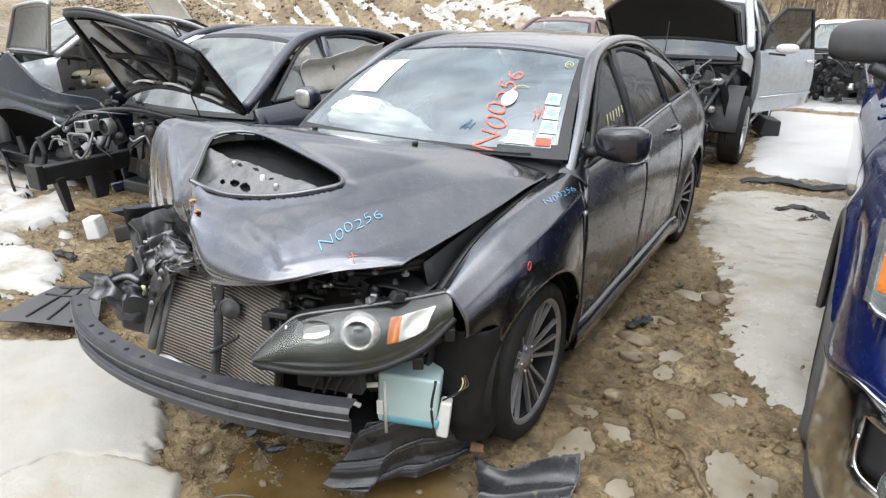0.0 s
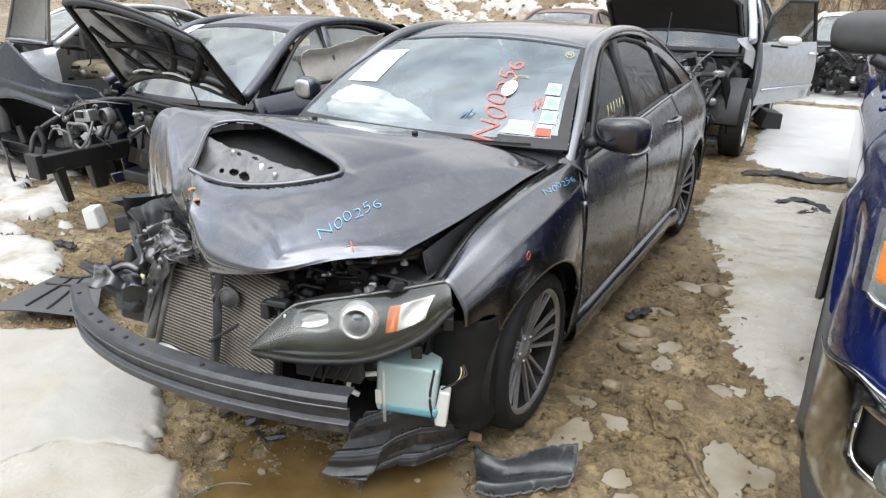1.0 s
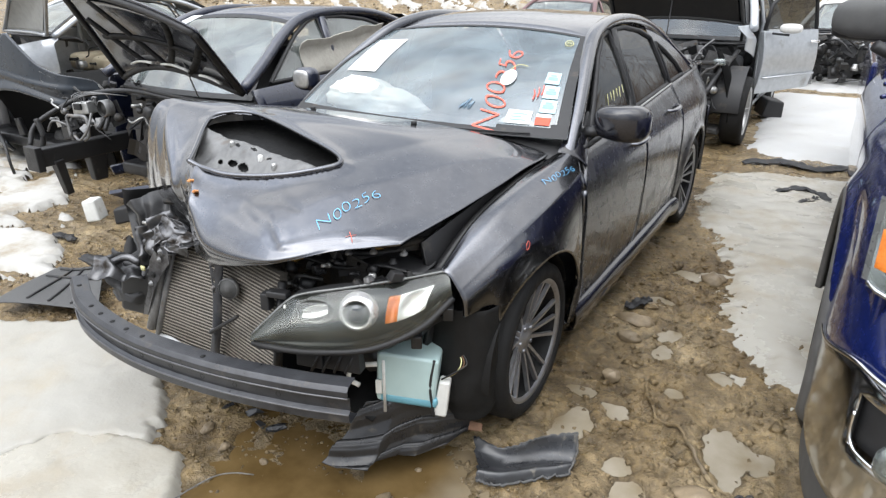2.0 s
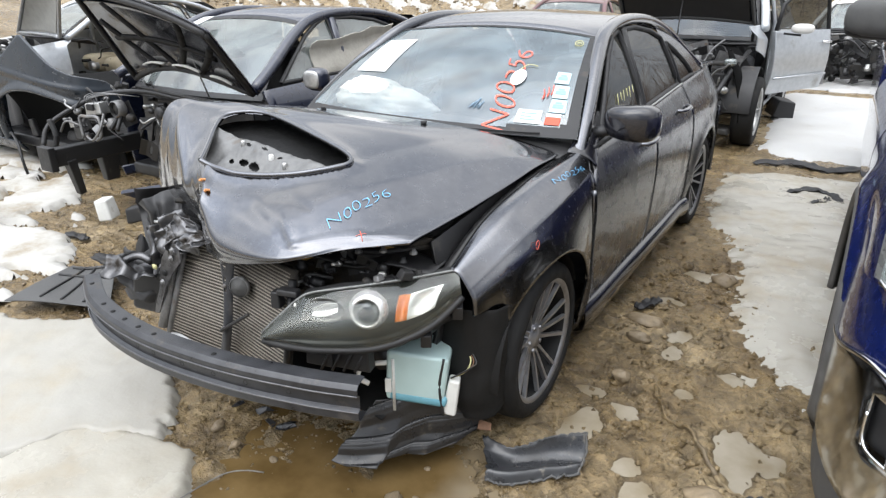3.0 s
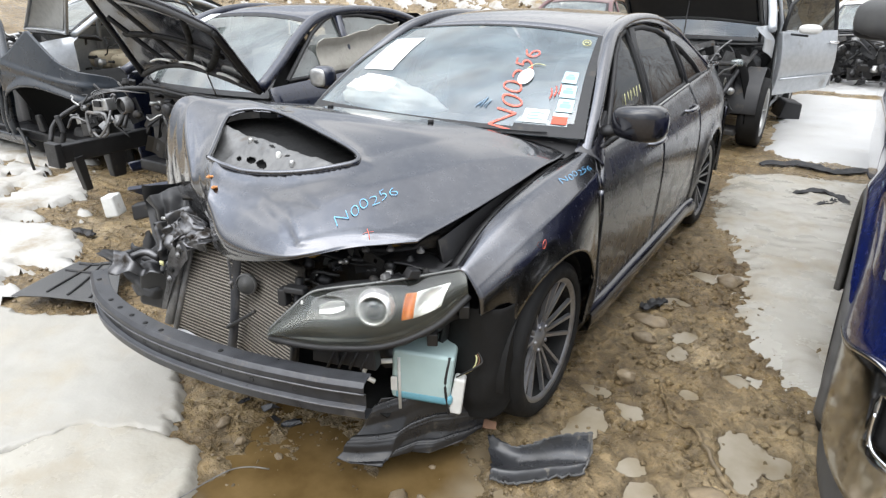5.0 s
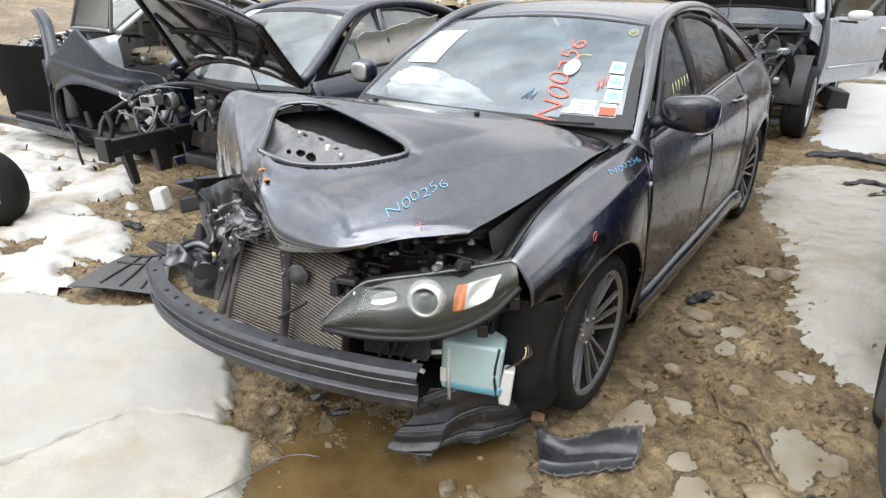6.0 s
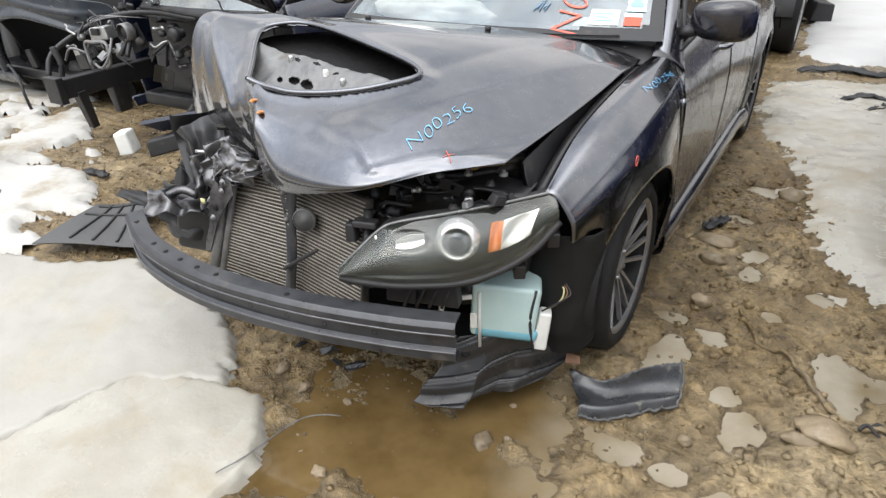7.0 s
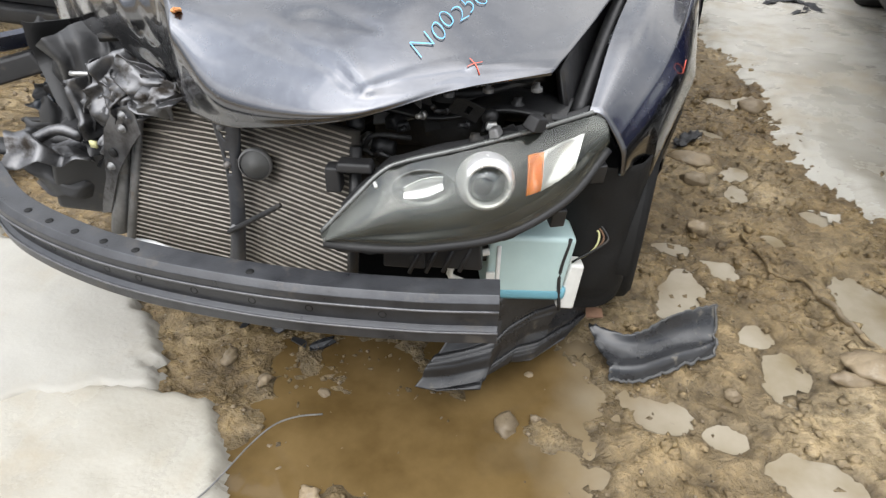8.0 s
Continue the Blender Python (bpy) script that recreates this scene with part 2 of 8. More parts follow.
dash_grey = mat("dashboard_grey", (0.06, 0.06, 0.062), (0.045, 0.045, 0.047), 20, (0.55, 0.7), 0, 0.1, 300)
cloth_grey = mat("grey_curtain_airbag", (0.45, 0.43, 0.38), (0.34, 0.32, 0.28), 9, (0.8, 0.9), 0, 0.4, 40)
stone_mat = mat("wet_stone", (0.24, 0.185, 0.115), (0.14, 0.105, 0.065), 14, (0.35, 0.7), 0, 0.4, 60, 0, (0.31, 0.27, 0.21), 0.58, 0.74, 9, random_tint=0.30)
rust_brown = mat("rusty_steel", (0.22, 0.12, 0.07), (0.12, 0.07, 0.045), 18, (0.6, 0.85), 0.3, 0.3, 90)
quilt_black = mat("black_hood_insulation", (0.010, 0.010, 0.010), (0.006, 0.006, 0.006), 20, (0.4, 0.7), 0, 0.2, 60, spec=0.2)
quilt_grey = mat("grey_hood_insulation", (0.30, 0.30, 0.28), (0.22, 0.22, 0.21), 14, (0.75, 0.9), 0, 0.3, 60)
rail_paint = mat("sooty_chassis_paint", (0.020, 0.020, 0.021), (0.012, 0.012, 0.013), 14, (0.35, 0.6), 0.1, 0.1, 120, 0.1, (0.10, 0.088, 0.07), 0.60, 0.85, 8)
# The bluish veil is dust plus a painted-in sky reflection
glass_screen = glass("windscreen_glass", (0.90, 0.96, 0.97), 2.5, 0.012, 0.20, (0.50, 0.64, 0.70))
glass_side = glass("tinted_side_glass", (0.14, 0.15, 0.15), 1.2, 0.01, 0.03)
glass_clear = glass("clear_glass", (0.80, 0.86, 0.86), 2.0, 0.02, 0.22, (0.6, 0.68, 0.66))
glass_lamp = glass("hazy_lamp_lens", (0.95, 0.96, 0.92), 0.95, 0.03, 0.055, (0.58, 0.62, 0.54))
# Blue in tint and haze paints the sky's reflection on the utility car
glass_dim = glass("blue_reflection_screen", (0.45, 0.55, 0.62), 1.0, 0.03, 0.08, (0.35, 0.45, 0.55))
quilt_mid = mat("dusty_hood_insulation", (0.050, 0.046, 0.042), (0.034, 0.032, 0.030), 14, (0.8, 0.95), 0, 0.3, 60)
liner_black = mat("matt_black_liner", (0.010, 0.010, 0.010), (0.006, 0.006, 0.006), 14, (0.55, 0.8), 0, 0.15, 140, 0, (0.07, 0.058, 0.042), 0.60, 0.85, 6, spec=0.3)
smudge_blue = mat("faint_blue_smudge", (0.12, 0.22, 0.34), (0.16, 0.26, 0.34), 60, (0.4, 0.6))
truck_trim = mat("weathered_grey_trim", (0.105, 0.102, 0.097), (0.075, 0.073, 0.070), 20, (0.4, 0.6), 0, 0.15, 400)
scuffed_chrome = mat("scuffed_chrome", (0.66, 0.67, 0.68), (0.52, 0.53, 0.54), 6, (0.08, 0.20), 1.0, 0.015, 40, 0, (0.20, 0.19, 0.17), 0.66, 0.95, 4)


# ---- shape helpers ----
def thing(name, label, category, group="", kind="", at=(0, 0, 0), turn=0.0):
    e = new(name)
    e.empty_display_size = 0.2
    e.matrix_world = pose(*at, 0, 0, turn)
    return tagged(e, label, category, group, kind)


def part(name, bm, material, parent=None, label="", smooth=True, thick=0.0, bevel=0.0):
    """Links a bmesh as one mesh object under a thing or a part."""
    me = bpy.data.meshes.new(name)
    bm.normal_update()
    bm.to_mesh(me)
    bm.free()
    me.materials.append(material)
    if smooth:
        me.polygons.foreach_set("use_smooth", [True] * len(me.polygons))
    ob = new(name, me)
    if parent:
        ob.parent = parent
    if thick:
        md = ob.modifiers.new("thickness", "SOLIDIFY")
        md.thickness, md.offset = thick, -1
    if bevel:
        md = ob.modifiers.new("edge", "BEVEL")
        md.width, md.segments, md.limit_method, md.angle_limit = bevel, 2, "ANGLE", radians(35)
    if smooth and (bevel or thick):
        md = ob.modifiers.new("normals", "WEIGHTED_NORMAL")
    if label:
        ob["label"] = label
    return ob


def box(bm, c, s, turn=(0, 0, 0), taper=1.0):
    """A box of size s round c; taper narrows its top."""
    r = Euler([radians(a) for a in turn]).to_matrix()
    vs = []
    for dz in (-0.5, 0.5):
        k = taper if dz > 0 else 1.0
        for dx, dy in ((-0.5, -0.5), (0.5, -0.5), (0.5, 0.5), (-0.5, 0.5)):
            vs.append(bm.verts.new(Vector(c) + r @ Vector((dx * s[0] * k, dy * s[1] * k, dz * s[2]))))
    for f in ((3, 2, 1, 0), (4, 5, 6, 7), (0, 1, 5, 4), (1, 2, 6, 5), (2, 3, 7, 6), (3, 0, 4, 7)):
        bm.faces.new([vs[i] for i in f])
    return bm


def curve_pts(ctrl, n):
    """n points on a smooth curve through the control points."""
    c = np.array(ctrl, float)
    k = len(c)
    if k == 2:
        return [tuple(c[0] + (c[1] - c[0]) * i / (n - 1)) for i in range(n)]
    e = np.vstack([2 * c[0] - c[1], c, 2 * c[-1] - c[-2]])
    out = []
    for i in range(n):
        s = i / (n - 1) * (k - 1)
        j = min(int(s), k - 2)
        f = s - j
        p0, p1, p2, p3 = e[j], e[j + 1], e[j + 2], e[j + 3]
        out.append(tuple(0.5 * (2 * p1 + (p2 - p0) * f + (2 * p0 - 5 * p1 + 4 * p2 - p3) * f * f + (3 * p1 - p0 - 3 * p2 + p3) * f ** 3)))
    return out


def value(ctrl, s):
    """A smooth value at s through (s, value...) control rows."""
    c = np.array(ctrl, float)
    s = min(max(s, c[0, 0]), c[-1, 0])
    j = int(np.clip(np.searchsorted(c[:, 0], s) - 1, 0, len(c) - 2))
    x0, x1 = c[j, 0], c[j + 1, 0]
    f = (s - x0) / (x1 - x0)
    m0 = (c[j + 1, 1:] - c[j - 1, 1:]) / (c[j + 1, 0] - c[j - 1, 0]) if j > 0 else (c[j + 1, 1:] - c[j, 1:]) / (x1 - x0)
    m1 = (c[j + 2, 1:] - c[j, 1:]) / (c[j + 2, 0] - c[j, 0]) if j < len(c) - 2 else (c[j + 1, 1:] - c[j, 1:]) / (x1 - x0)
    h = x1 - x0
    r = ((2 * f ** 3 - 3 * f * f + 1) * c[j, 1:] + (f ** 3 - 2 * f * f + f) * h * m0
         + (-2 * f ** 3 + 3 * f * f) * c[j + 1, 1:] + (f ** 3 - f * f) * h * m1)
    return float(r[0]) if len(r) == 1 else r


def tube(bm, pts, r, seg=8, flat=1.0, up=(0, 0, 1), r_end=None, caps=True):
    """A round or flattened bar along the points."""
    pts = [Vector(q) for q in pts]
    rings = []
    n = len(pts)
    for i, q in enumerate(pts):
        d = (pts[min(i + 1, n - 1)] - pts[max(i - 1, 0)]).normalized()
        a = d.cross(Vector(up))
        if a.length < 1e-4:
            a = d.cross(Vector((1, 0, 0)))
        a.normalize()
        b = a.cross(d).normalized()
        k = r if r_end is None else r + (r_end - r) * i / (n - 1)
        rings.append([bm.verts.new(q + a * math.cos(t) * k + b * math.sin(t) * k * flat)
                      for t in [2 * math.pi * j / seg for j in range(seg)]])
    for r0, r1 in zip(rings, rings[1:]):
        for j in range(seg):
            bm.faces.new((r0[j], r0[(j + 1) % seg], r1[(j + 1) % seg], r1[j]))
    if caps:
        bm.faces.new(list(reversed(rings[0])))
        bm.faces.new(rings[-1])
    return bm


def lathe(bm, profile, c, axis="x", seg=40):
    """Turns a profile of (radius, along) round an axis through c."""
    rings = []
    for r, a in profile:
        ring = []
        for j in range(seg):
            t = 2 * math.pi * j / seg
            u, v = r * math.cos(t), r * math.sin(t)
            q = {"x": (a, u, v), "y": (v, a, u), "z": (u, v, a)}[axis]
            ring.append(bm.verts.new(Vector(c) + Vector(q)))
        rings.append(ring)
    for r0, r1 in zip(rings, rings[1:]):
        for j in range(seg):
            bm.faces.new((r0[j], r0[(j + 1) % seg], r1[(j + 1) % seg], r1[j]))
    return rings


def sheet(bm, fn, nu, nv, keep=None):
    """A surface of nu x nv cells through fn(u, v), u and v from 0 to 1."""
    vs = [[bm.verts.new(fn(i / nu, j / nv)) for j in range(nv + 1)] for i in range(nu + 1)]
    for i in range(nu):
        for j in range(nv):
            if keep is None or keep((i + 0.5) / nu, (j + 0.5) / nv):
                bm.faces.new((vs[i][j], vs[i + 1][j], vs[i + 1][j + 1], vs[i][j + 1]))
    loose = [v for v in bm.verts if not v.link_faces]
    for v in loose:
        bm.verts.remove(v)
    return bm


def outline(bm, pts, off):
    """A flat or gently bent plate: a polygon pushed through by the vector off."""
    a = [bm.verts.new(q) for q in pts]
    b = [bm.verts.new(Vector(q) + Vector(off)) for q in pts]
    bm.faces.new(a)
    bm.faces.new(list(reversed(b)))
    n = len(a)
    for i in range(n):
        bm.faces.new((a[i], b[i], b[(i + 1) % n], a[(i + 1) % n]))
    bmesh.ops.recalc_face_normals(bm, faces=bm.faces[:])
    return bm


def blob(bm, c, s, rough=0.3, freq=2.0, seed=0, sub=2, flatten=None):
    """A lumpy rounded mass."""
    made = bmesh.ops.create_icosphere(bm, subdivisions=sub, radius=1.0)["verts"]
    for v in made:
        k = 1 + rough * noise.fractal(v.co * freq + Vector((seed * 7.3, seed * 3.1, seed)), 0.9, 2.0, 4)
        q = v.co * k
        if flatten is not None and q.z < flatten:
            q.z = flatten
        v.co = Vector((q.x * s[0], q.y * s[1], q.z * s[2])) + Vector(c)
    return bm


def folds(x, y, seed, n=3):
    """Flat facets between sharp creases: triangle waves in several directions, about -0.5 to 0.5."""
    r = random.Random(seed)
    h = 0.0
    for k in range(n):
        a, f, o = r.uniform(0, math.pi), r.uniform(0.7, 1.3) * (1.0 + 0.75 * k), r.random()
        w = (x * math.cos(a) + y * math.sin(a)) * f + o
        h += (2 * abs((w % 1) - 0.5) - 0.5) / (1 + 0.9 * k)
    return h * 0.6


def creased(ob, degrees=18):
    ob.data.set_sharp_from_angle(angle=radians(degrees))
    return ob


def smooth01(a, b, x):
    t = min(max((x - a) / (b - a), 0.0), 1.0)
    return t * t * (3 - 2 * t)


def fbm(x, y, z=0.0, o=4):
    return noise.fractal(Vector((x, y, z)), 0.9, 2.1, o)


# ---- ground ----
def ground_low(x, y):
    """The broad lie of the land, with its banks."""
    near = 1 - smooth01(3.5, 9.0, math.hypot(x - 0.3, y - 0.3))
    h = 0.016 * fbm(x * 1.3, y * 1.3, 0.2) * (0.4 + near)
    back = smooth01(11.5, 17.0, y + 0.12 * x)
    if back > 0:
        h += (4.2 - 2.9 * smooth01(-1.0, 4.0, x)) * back ** 1.25 * (0.85 + 0.25 * fbm(x * 0.18, y * 0.2, 4.4)) + 0.35 * back * fbm(x * 0.9, y * 0.9, 2.2)
    side = smooth01(9.0, 22.0, -x)
    if side > 0:
        h += 2.0 * side * (0.8 + 0.3 * fbm(x * 0.15, y * 0.15, 9.0))
    return h


def ground_z(x, y):
    """Churned mud: ruts, clods and shallow hollows between the cars, flatter further off."""
    near = 1 - smooth01(3.5, 9.0, math.hypot(x - 0.3, y - 0.3))
    h = ground_low(x, y)
    if near > 0:
        h -= 0.012 * math.exp(-((x - 0.30) / 0.65) ** 2 - ((y + 0.62) / 0.40) ** 2)
        wobble = fbm(x * 9.0, y * 9.0, 15.0, 3)
        churn = 0.014 * fbm(x * 4.2, y * 4.2, 3.1) + 0.030 * (0.32 - abs(fbm(x * 7.0, y * 6.0, 7.7))) + 0.013 * (0.3 - abs(fbm(x * 19, y * 19, 1.7, 3))) + 0.006 * fbm(x * 45, y * 45, 5.2, 2)
        h += near * churn
        if x > 0.80 or y > -0.2:
            h = max(h, -0.020)
        for cx, cy, rx, ry, d in HOLLOWS:
            q = (((x - cx) / rx) ** 2 + ((y - cy) / ry) ** 2) * (1.3 if x > 0.9 else 1.0)
            if q < 5:
                w = smooth01(1.45, 0.70, math.sqrt(q) + 0.38 * wobble)
                h = h * (1 - w) - d * w
    return h


HOLLOWS = [(0.45, -0.86, 0.46, 0.20, 0.032), (0.60, -0.52, 0.28, 0.15, 0.030), (0.08, -1.10, 0.22, 0.14, 0.030), (0.22, -0.62, 0.14, 0.07, 0.028), (0.78, -1.0, 0.20, 0.12, 0.030),
           (1.19, 0.95, 0.060, 0.085, 0.034), (1.195, 0.76, 0.050, 0.085, 0.034), (1.484, 0.68, 0.085, 0.065, 0.034), (1.32, 0.453, 0.055, 0.055, 0.034), (1.25, -0.11, 0.055, 0.065, 0.034),
           (1.15, 0.182, 0.055, 0.045, 0.034), (1.31, -0.262, 0.065, 0.12, 0.036), (1.585, 0.16, 0.11, 0.19, 0.036), (1.70, 0.175, 0.055, 0.085, 0.034), (1.004, 0.016, 0.080, 0.15, 0.036),
           (0.993, -0.526, 0.080, 0.062, 0.034), (1.16, -0.55, 0.060, 0.055, 0.034), (1.371, -0.595, 0.11, 0.080, 0.034), (1.12, 0.226, 0.085, 0.035, 0.034), (0.969, 0.276, 0.070, 0.038, 0.034),
           (1.16, 1.75, 0.16, 0.10, 0.034), (1.05, 1.30, 0.10, 0.07, 0.032)]


def axis_steps(lo, hi, step, lo_end, hi_end, grow=1.13):
    a = list(np.arange(lo, hi + step * 0.5, step))
    s, q = step, lo
    while q > lo_end:
        s *= grow
        q -= s
        a.insert(0, q)
    s, q = step, hi
    while q < hi_end:
        s *= grow
        q += s
        a.append(q)
    return a


def heightfield(bm, xs, ys, fn, keep=None):
    vs = [[bm.verts.new((x, y, fn(x, y))) for y in ys] for x in xs]
    for i in range(len(xs) - 1):
        for j in range(len(ys) - 1):
            if keep is None or keep(0.5 * (xs[i] + xs[i + 1]), 0.5 * (ys[j] + ys[j + 1])):
                bm.faces.new((vs[i][j], vs[i + 1][j], vs[i + 1][j + 1], vs[i][j + 1]))
    if keep:
        for v in [v for v in bm.verts if not v.link_faces]:
            bm.verts.remove(v)
    return bm


def ground_material():
    m = bpy.data.materials.new("wet_mud_and_gravel")
    m.use_nodes = True
    nt = m.node_tree
    b = nt.nodes["Principled BSDF"]
    big = noise_node(nt, 0.9, 7, 0.62)
    fine = noise_node(nt, 26, 7, 0.68)
    col_a = ramp_node(nt, big, [(0.32, (0.145, 0.097, 0.043)), (0.5, (0.240, 0.176, 0.092)), (0.68, (0.375, 0.296, 0.182))])
    col_b = ramp_node(nt, fine, [(0.30, (0.30, 0.28, 0.26)), (0.52, (0.85, 0.83, 0.80)), (0.72, (1.35, 1.32, 1.25))])
    mul = nt.nodes.new("ShaderNodeMix")
    mul.data_type, mul.blend_type = "RGBA", "MULTIPLY"
    mul.inputs["Factor"].default_value = 0.8
    mid = ramp_node(nt, noise_node(nt, 5.5, 5, 0.65), [(0.36, (0.62, 0.60, 0.56)), (0.5, (1.0, 1.0, 1.0)), (0.64, (1.22, 1.20, 1.14))])
    clump = nt.nodes.new("ShaderNodeMix")
    clump.data_type, clump.blend_type = "RGBA", "MULTIPLY"
    clump.inputs["Factor"].default_value = 0.9
    nt.links.new(col_a, clump.inputs["A"])
    nt.links.new(mid, clump.inputs["B"])
    nt.links.new(clump.outputs["Result"], mul.inputs["A"])
    nt.links.new(col_b, mul.inputs["B"])
    vor = nt.nodes.new("ShaderNodeTexVoronoi")
    vor.inputs["Scale"].default_value = 42
    tc = nt.nodes.new("ShaderNodeTexCoord")
    nt.links.new(tc.outputs["Object"], vor.inputs["Vector"])
    grit = nt.nodes.new("ShaderNodeMapRange")
    grit.inputs["From Min"].default_value, grit.inputs["From Max"].default_value = 0.16, 0.06
    nt.links.new(vor.outputs["Distance"], grit.inputs["Value"])
    rare = nt.nodes.new("ShaderNodeMath")
    rare.operation = "MULTIPLY"
    pick = nt.nodes.new("ShaderNodeMapRange")
    pick.inputs["From Min"].default_value, pick.inputs["From Max"].default_value = 0.55, 0.62
    nt.links.new(noise_node(nt, 9, 4, 0.6), pick.inputs["Value"])
    nt.links.new(grit.outputs["Result"], rare.inputs[0])
    nt.links.new(pick.outputs["Result"], rare.inputs[1])
    mx = nt.nodes.new("ShaderNodeMix")
    mx.data_type = "RGBA"
    nt.links.new(rare.outputs["Value"], mx.inputs["Factor"])
    nt.links.new(mul.outputs["Result"], mx.inputs["A"])
    nt.links.new(ramp_node(nt, vor.outputs["Color"], [(0.2, (0.22, 0.18, 0.13)), (0.8, (0.48, 0.43, 0.35))]), mx.inputs["B"])
    place = nt.nodes.new("ShaderNodeNewGeometry")
    xyz = nt.nodes.new("ShaderNodeSeparateXYZ")
    nt.links.new(place.outputs["Position"], xyz.inputs["Vector"])
    soak = nt.nodes.new("ShaderNodeMapRange")           # mud near the water level is soaked and darker
    soak.inputs["From Min"].default_value, soak.inputs["From Max"].default_value = -0.026, -0.004
    soak.inputs["To Min"].default_value, soak.inputs["To Max"].default_value = 0.52, 1.0
    nt.links.new(xyz.outputs["Z"], soak.inputs["Value"])
    soaked = nt.nodes.new("ShaderNodeMix")
    soaked.data_type, soaked.blend_type = "RGBA", "MULTIPLY"
    soaked.inputs["Factor"].default_value = 1.0
    nt.links.new(mx.outputs["Result"], soaked.inputs["A"])
    nt.links.new(soak.outputs["Result"], soaked.inputs["B"])
    nt.links.new(soaked.outputs["Result"], b.inputs["Base Color"])
    wet = nt.nodes.new("ShaderNodeMapRange")
    wet.inputs["From Min"].default_value, wet.inputs["From Max"].default_value = 0.38, 0.62
    wet.inputs["To Min"].default_value, wet.inputs["To Max"].default_value = 0.08, 0.55
    nt.links.new(noise_node(nt, 2.3, 6, 0.6), wet.inputs["Value"])
    nt.links.new(wet.outputs["Result"], b.inputs["Roughness"])
    lumps = nt.nodes.new("ShaderNodeBump")
    lumps.inputs["Strength"].default_value = 0.85
    lumps.inputs["Distance"].default_value = 0.045
    nt.links.new(noise_node(nt, 13, 6, 0.62, None, 0.6), lumps.inputs["Height"])
    bn = nt.nodes.new("ShaderNodeBump")
    bn.inputs["Strength"].default_value = 0.9
    bn.inputs["Distance"].default_value = 0.016
    nt.links.new(lumps.outputs["Normal"], bn.inputs["Normal"])
    add = nt.nodes.new("ShaderNodeMath")
    nt.links.new(fine, add.inputs[0])
    nt.links.new(rare.outputs["Value"], add.inputs[1])
    nt.links.new(add.outputs["Value"], bn.inputs["Height"])
    nt.links.new(bn.outputs["Normal"], b.inputs["Normal"])
    return m


mud = ground_material()
ground = part("ground", heightfield(bmesh.new(), axis_steps(-1.2, 2.0, 0.0135, -70, 70, 1.05), axis_steps(-1.5, 2.0, 0.0135, -60, 75, 1.05), ground_z), mud)
tagged(ground, "churned wet brown mud and gravel rising to a dirt bank", "ground", kind="structure")

water_mat = bpy.data.materials.new("muddy_puddle_water")
water_mat.use_nodes = True
wb = water_mat.node_tree.nodes["Principled BSDF"]
water_mat.node_tree.links.new(ramp_node(water_mat.node_tree, noise_node(water_mat.node_tree, 4, 5, 0.6), [(0.35, (0.080, 0.050, 0.018)), (0.7, (0.150, 0.100, 0.042))]), wb.inputs["Base Color"])
wb.inputs["Roughness"].default_value = 0.06
wb.inputs["IOR"].default_value = 1.33
wnt = water_mat.node_tree
w_pos = wnt.nodes.new("ShaderNodeTexCoord")
w_sep = wnt.nodes.new("ShaderNodeSeparateXYZ")
wnt.links.new(w_pos.outputs["Object"], w_sep.inputs["Vector"])
w_side = wnt.nodes.new("ShaderNodeMath")
w_side.operation = "MULTIPLY_ADD"
w_side.inputs[1].default_value = 0.7
wnt.links.new(noise_node(wnt, 1.7, 4, 0.6), w_side.inputs[0])
wnt.links.new(w_sep.outputs["X"], w_side.inputs[2])
w_fade = wnt.nodes.new("ShaderNodeMapRange")
w_fade.inputs["From Min"].default_value, w_fade.inputs["From Max"].default_value = 1.05, 1.45
wnt.links.new(w_side.outputs["Value"], w_fade.inputs["Value"])
# paler water to the right: silt, plus sky reflection painted into the colour
w_silt_sheen = wnt.nodes.new("ShaderNodeMix")
w_silt_sheen.data_type = "RGBA"
wnt.links.new(w_fade.outputs["Result"], w_silt_sheen.inputs["Factor"])
wnt.links.new(wb.inputs["Base Color"].links[0].from_socket, w_silt_sheen.inputs["A"])
wnt.links.new(ramp_node(wnt, noise_node(wnt, 3.5, 5, 0.6), [(0.35, (0.19, 0.15, 0.09)), (0.62, (0.28, 0.245, 0.185))]), w_silt_sheen.inputs["B"])
wnt.links.new(w_silt_sheen.outputs["Result"], wb.inputs["Base Color"])
puddle = part("puddle_water", heightfield(bmesh.new(), list(np.arange(-0.35, 2.3, 0.1)), list(np.arange(-1.6, 2.4, 0.1)), lambda x, y: -0.0238 + 0.0006 * fbm(x * 3, y * 3)), water_mat)
tagged(puddle, "silty brown and pale meltwater standing in the ruts", "puddle", kind="structure")


# ---- snow and ice ----
def inside_distance(poly, x, y):
    """How far (x, y) lies inside a polygon; below zero outside it."""
    best, odd = 1e9, False
    n = len(poly)
    for i in range(n):
        (x0, y0), (x1, y1) = poly[i], poly[(i + 1) % n]
        dx, dy = x1 - x0, y1 - y0
        t = min(max(((x - x0) * dx + (y - y0) * dy) / (dx * dx + dy * dy), 0), 1)
        best = min(best, math.hypot(x - x0 - t * dx, y - y0 - t * dy))
        if (y0 > y) != (y1 > y) and x < x0 + (y - y0) * dx / dy:
            odd = not odd
    return best if odd else -best


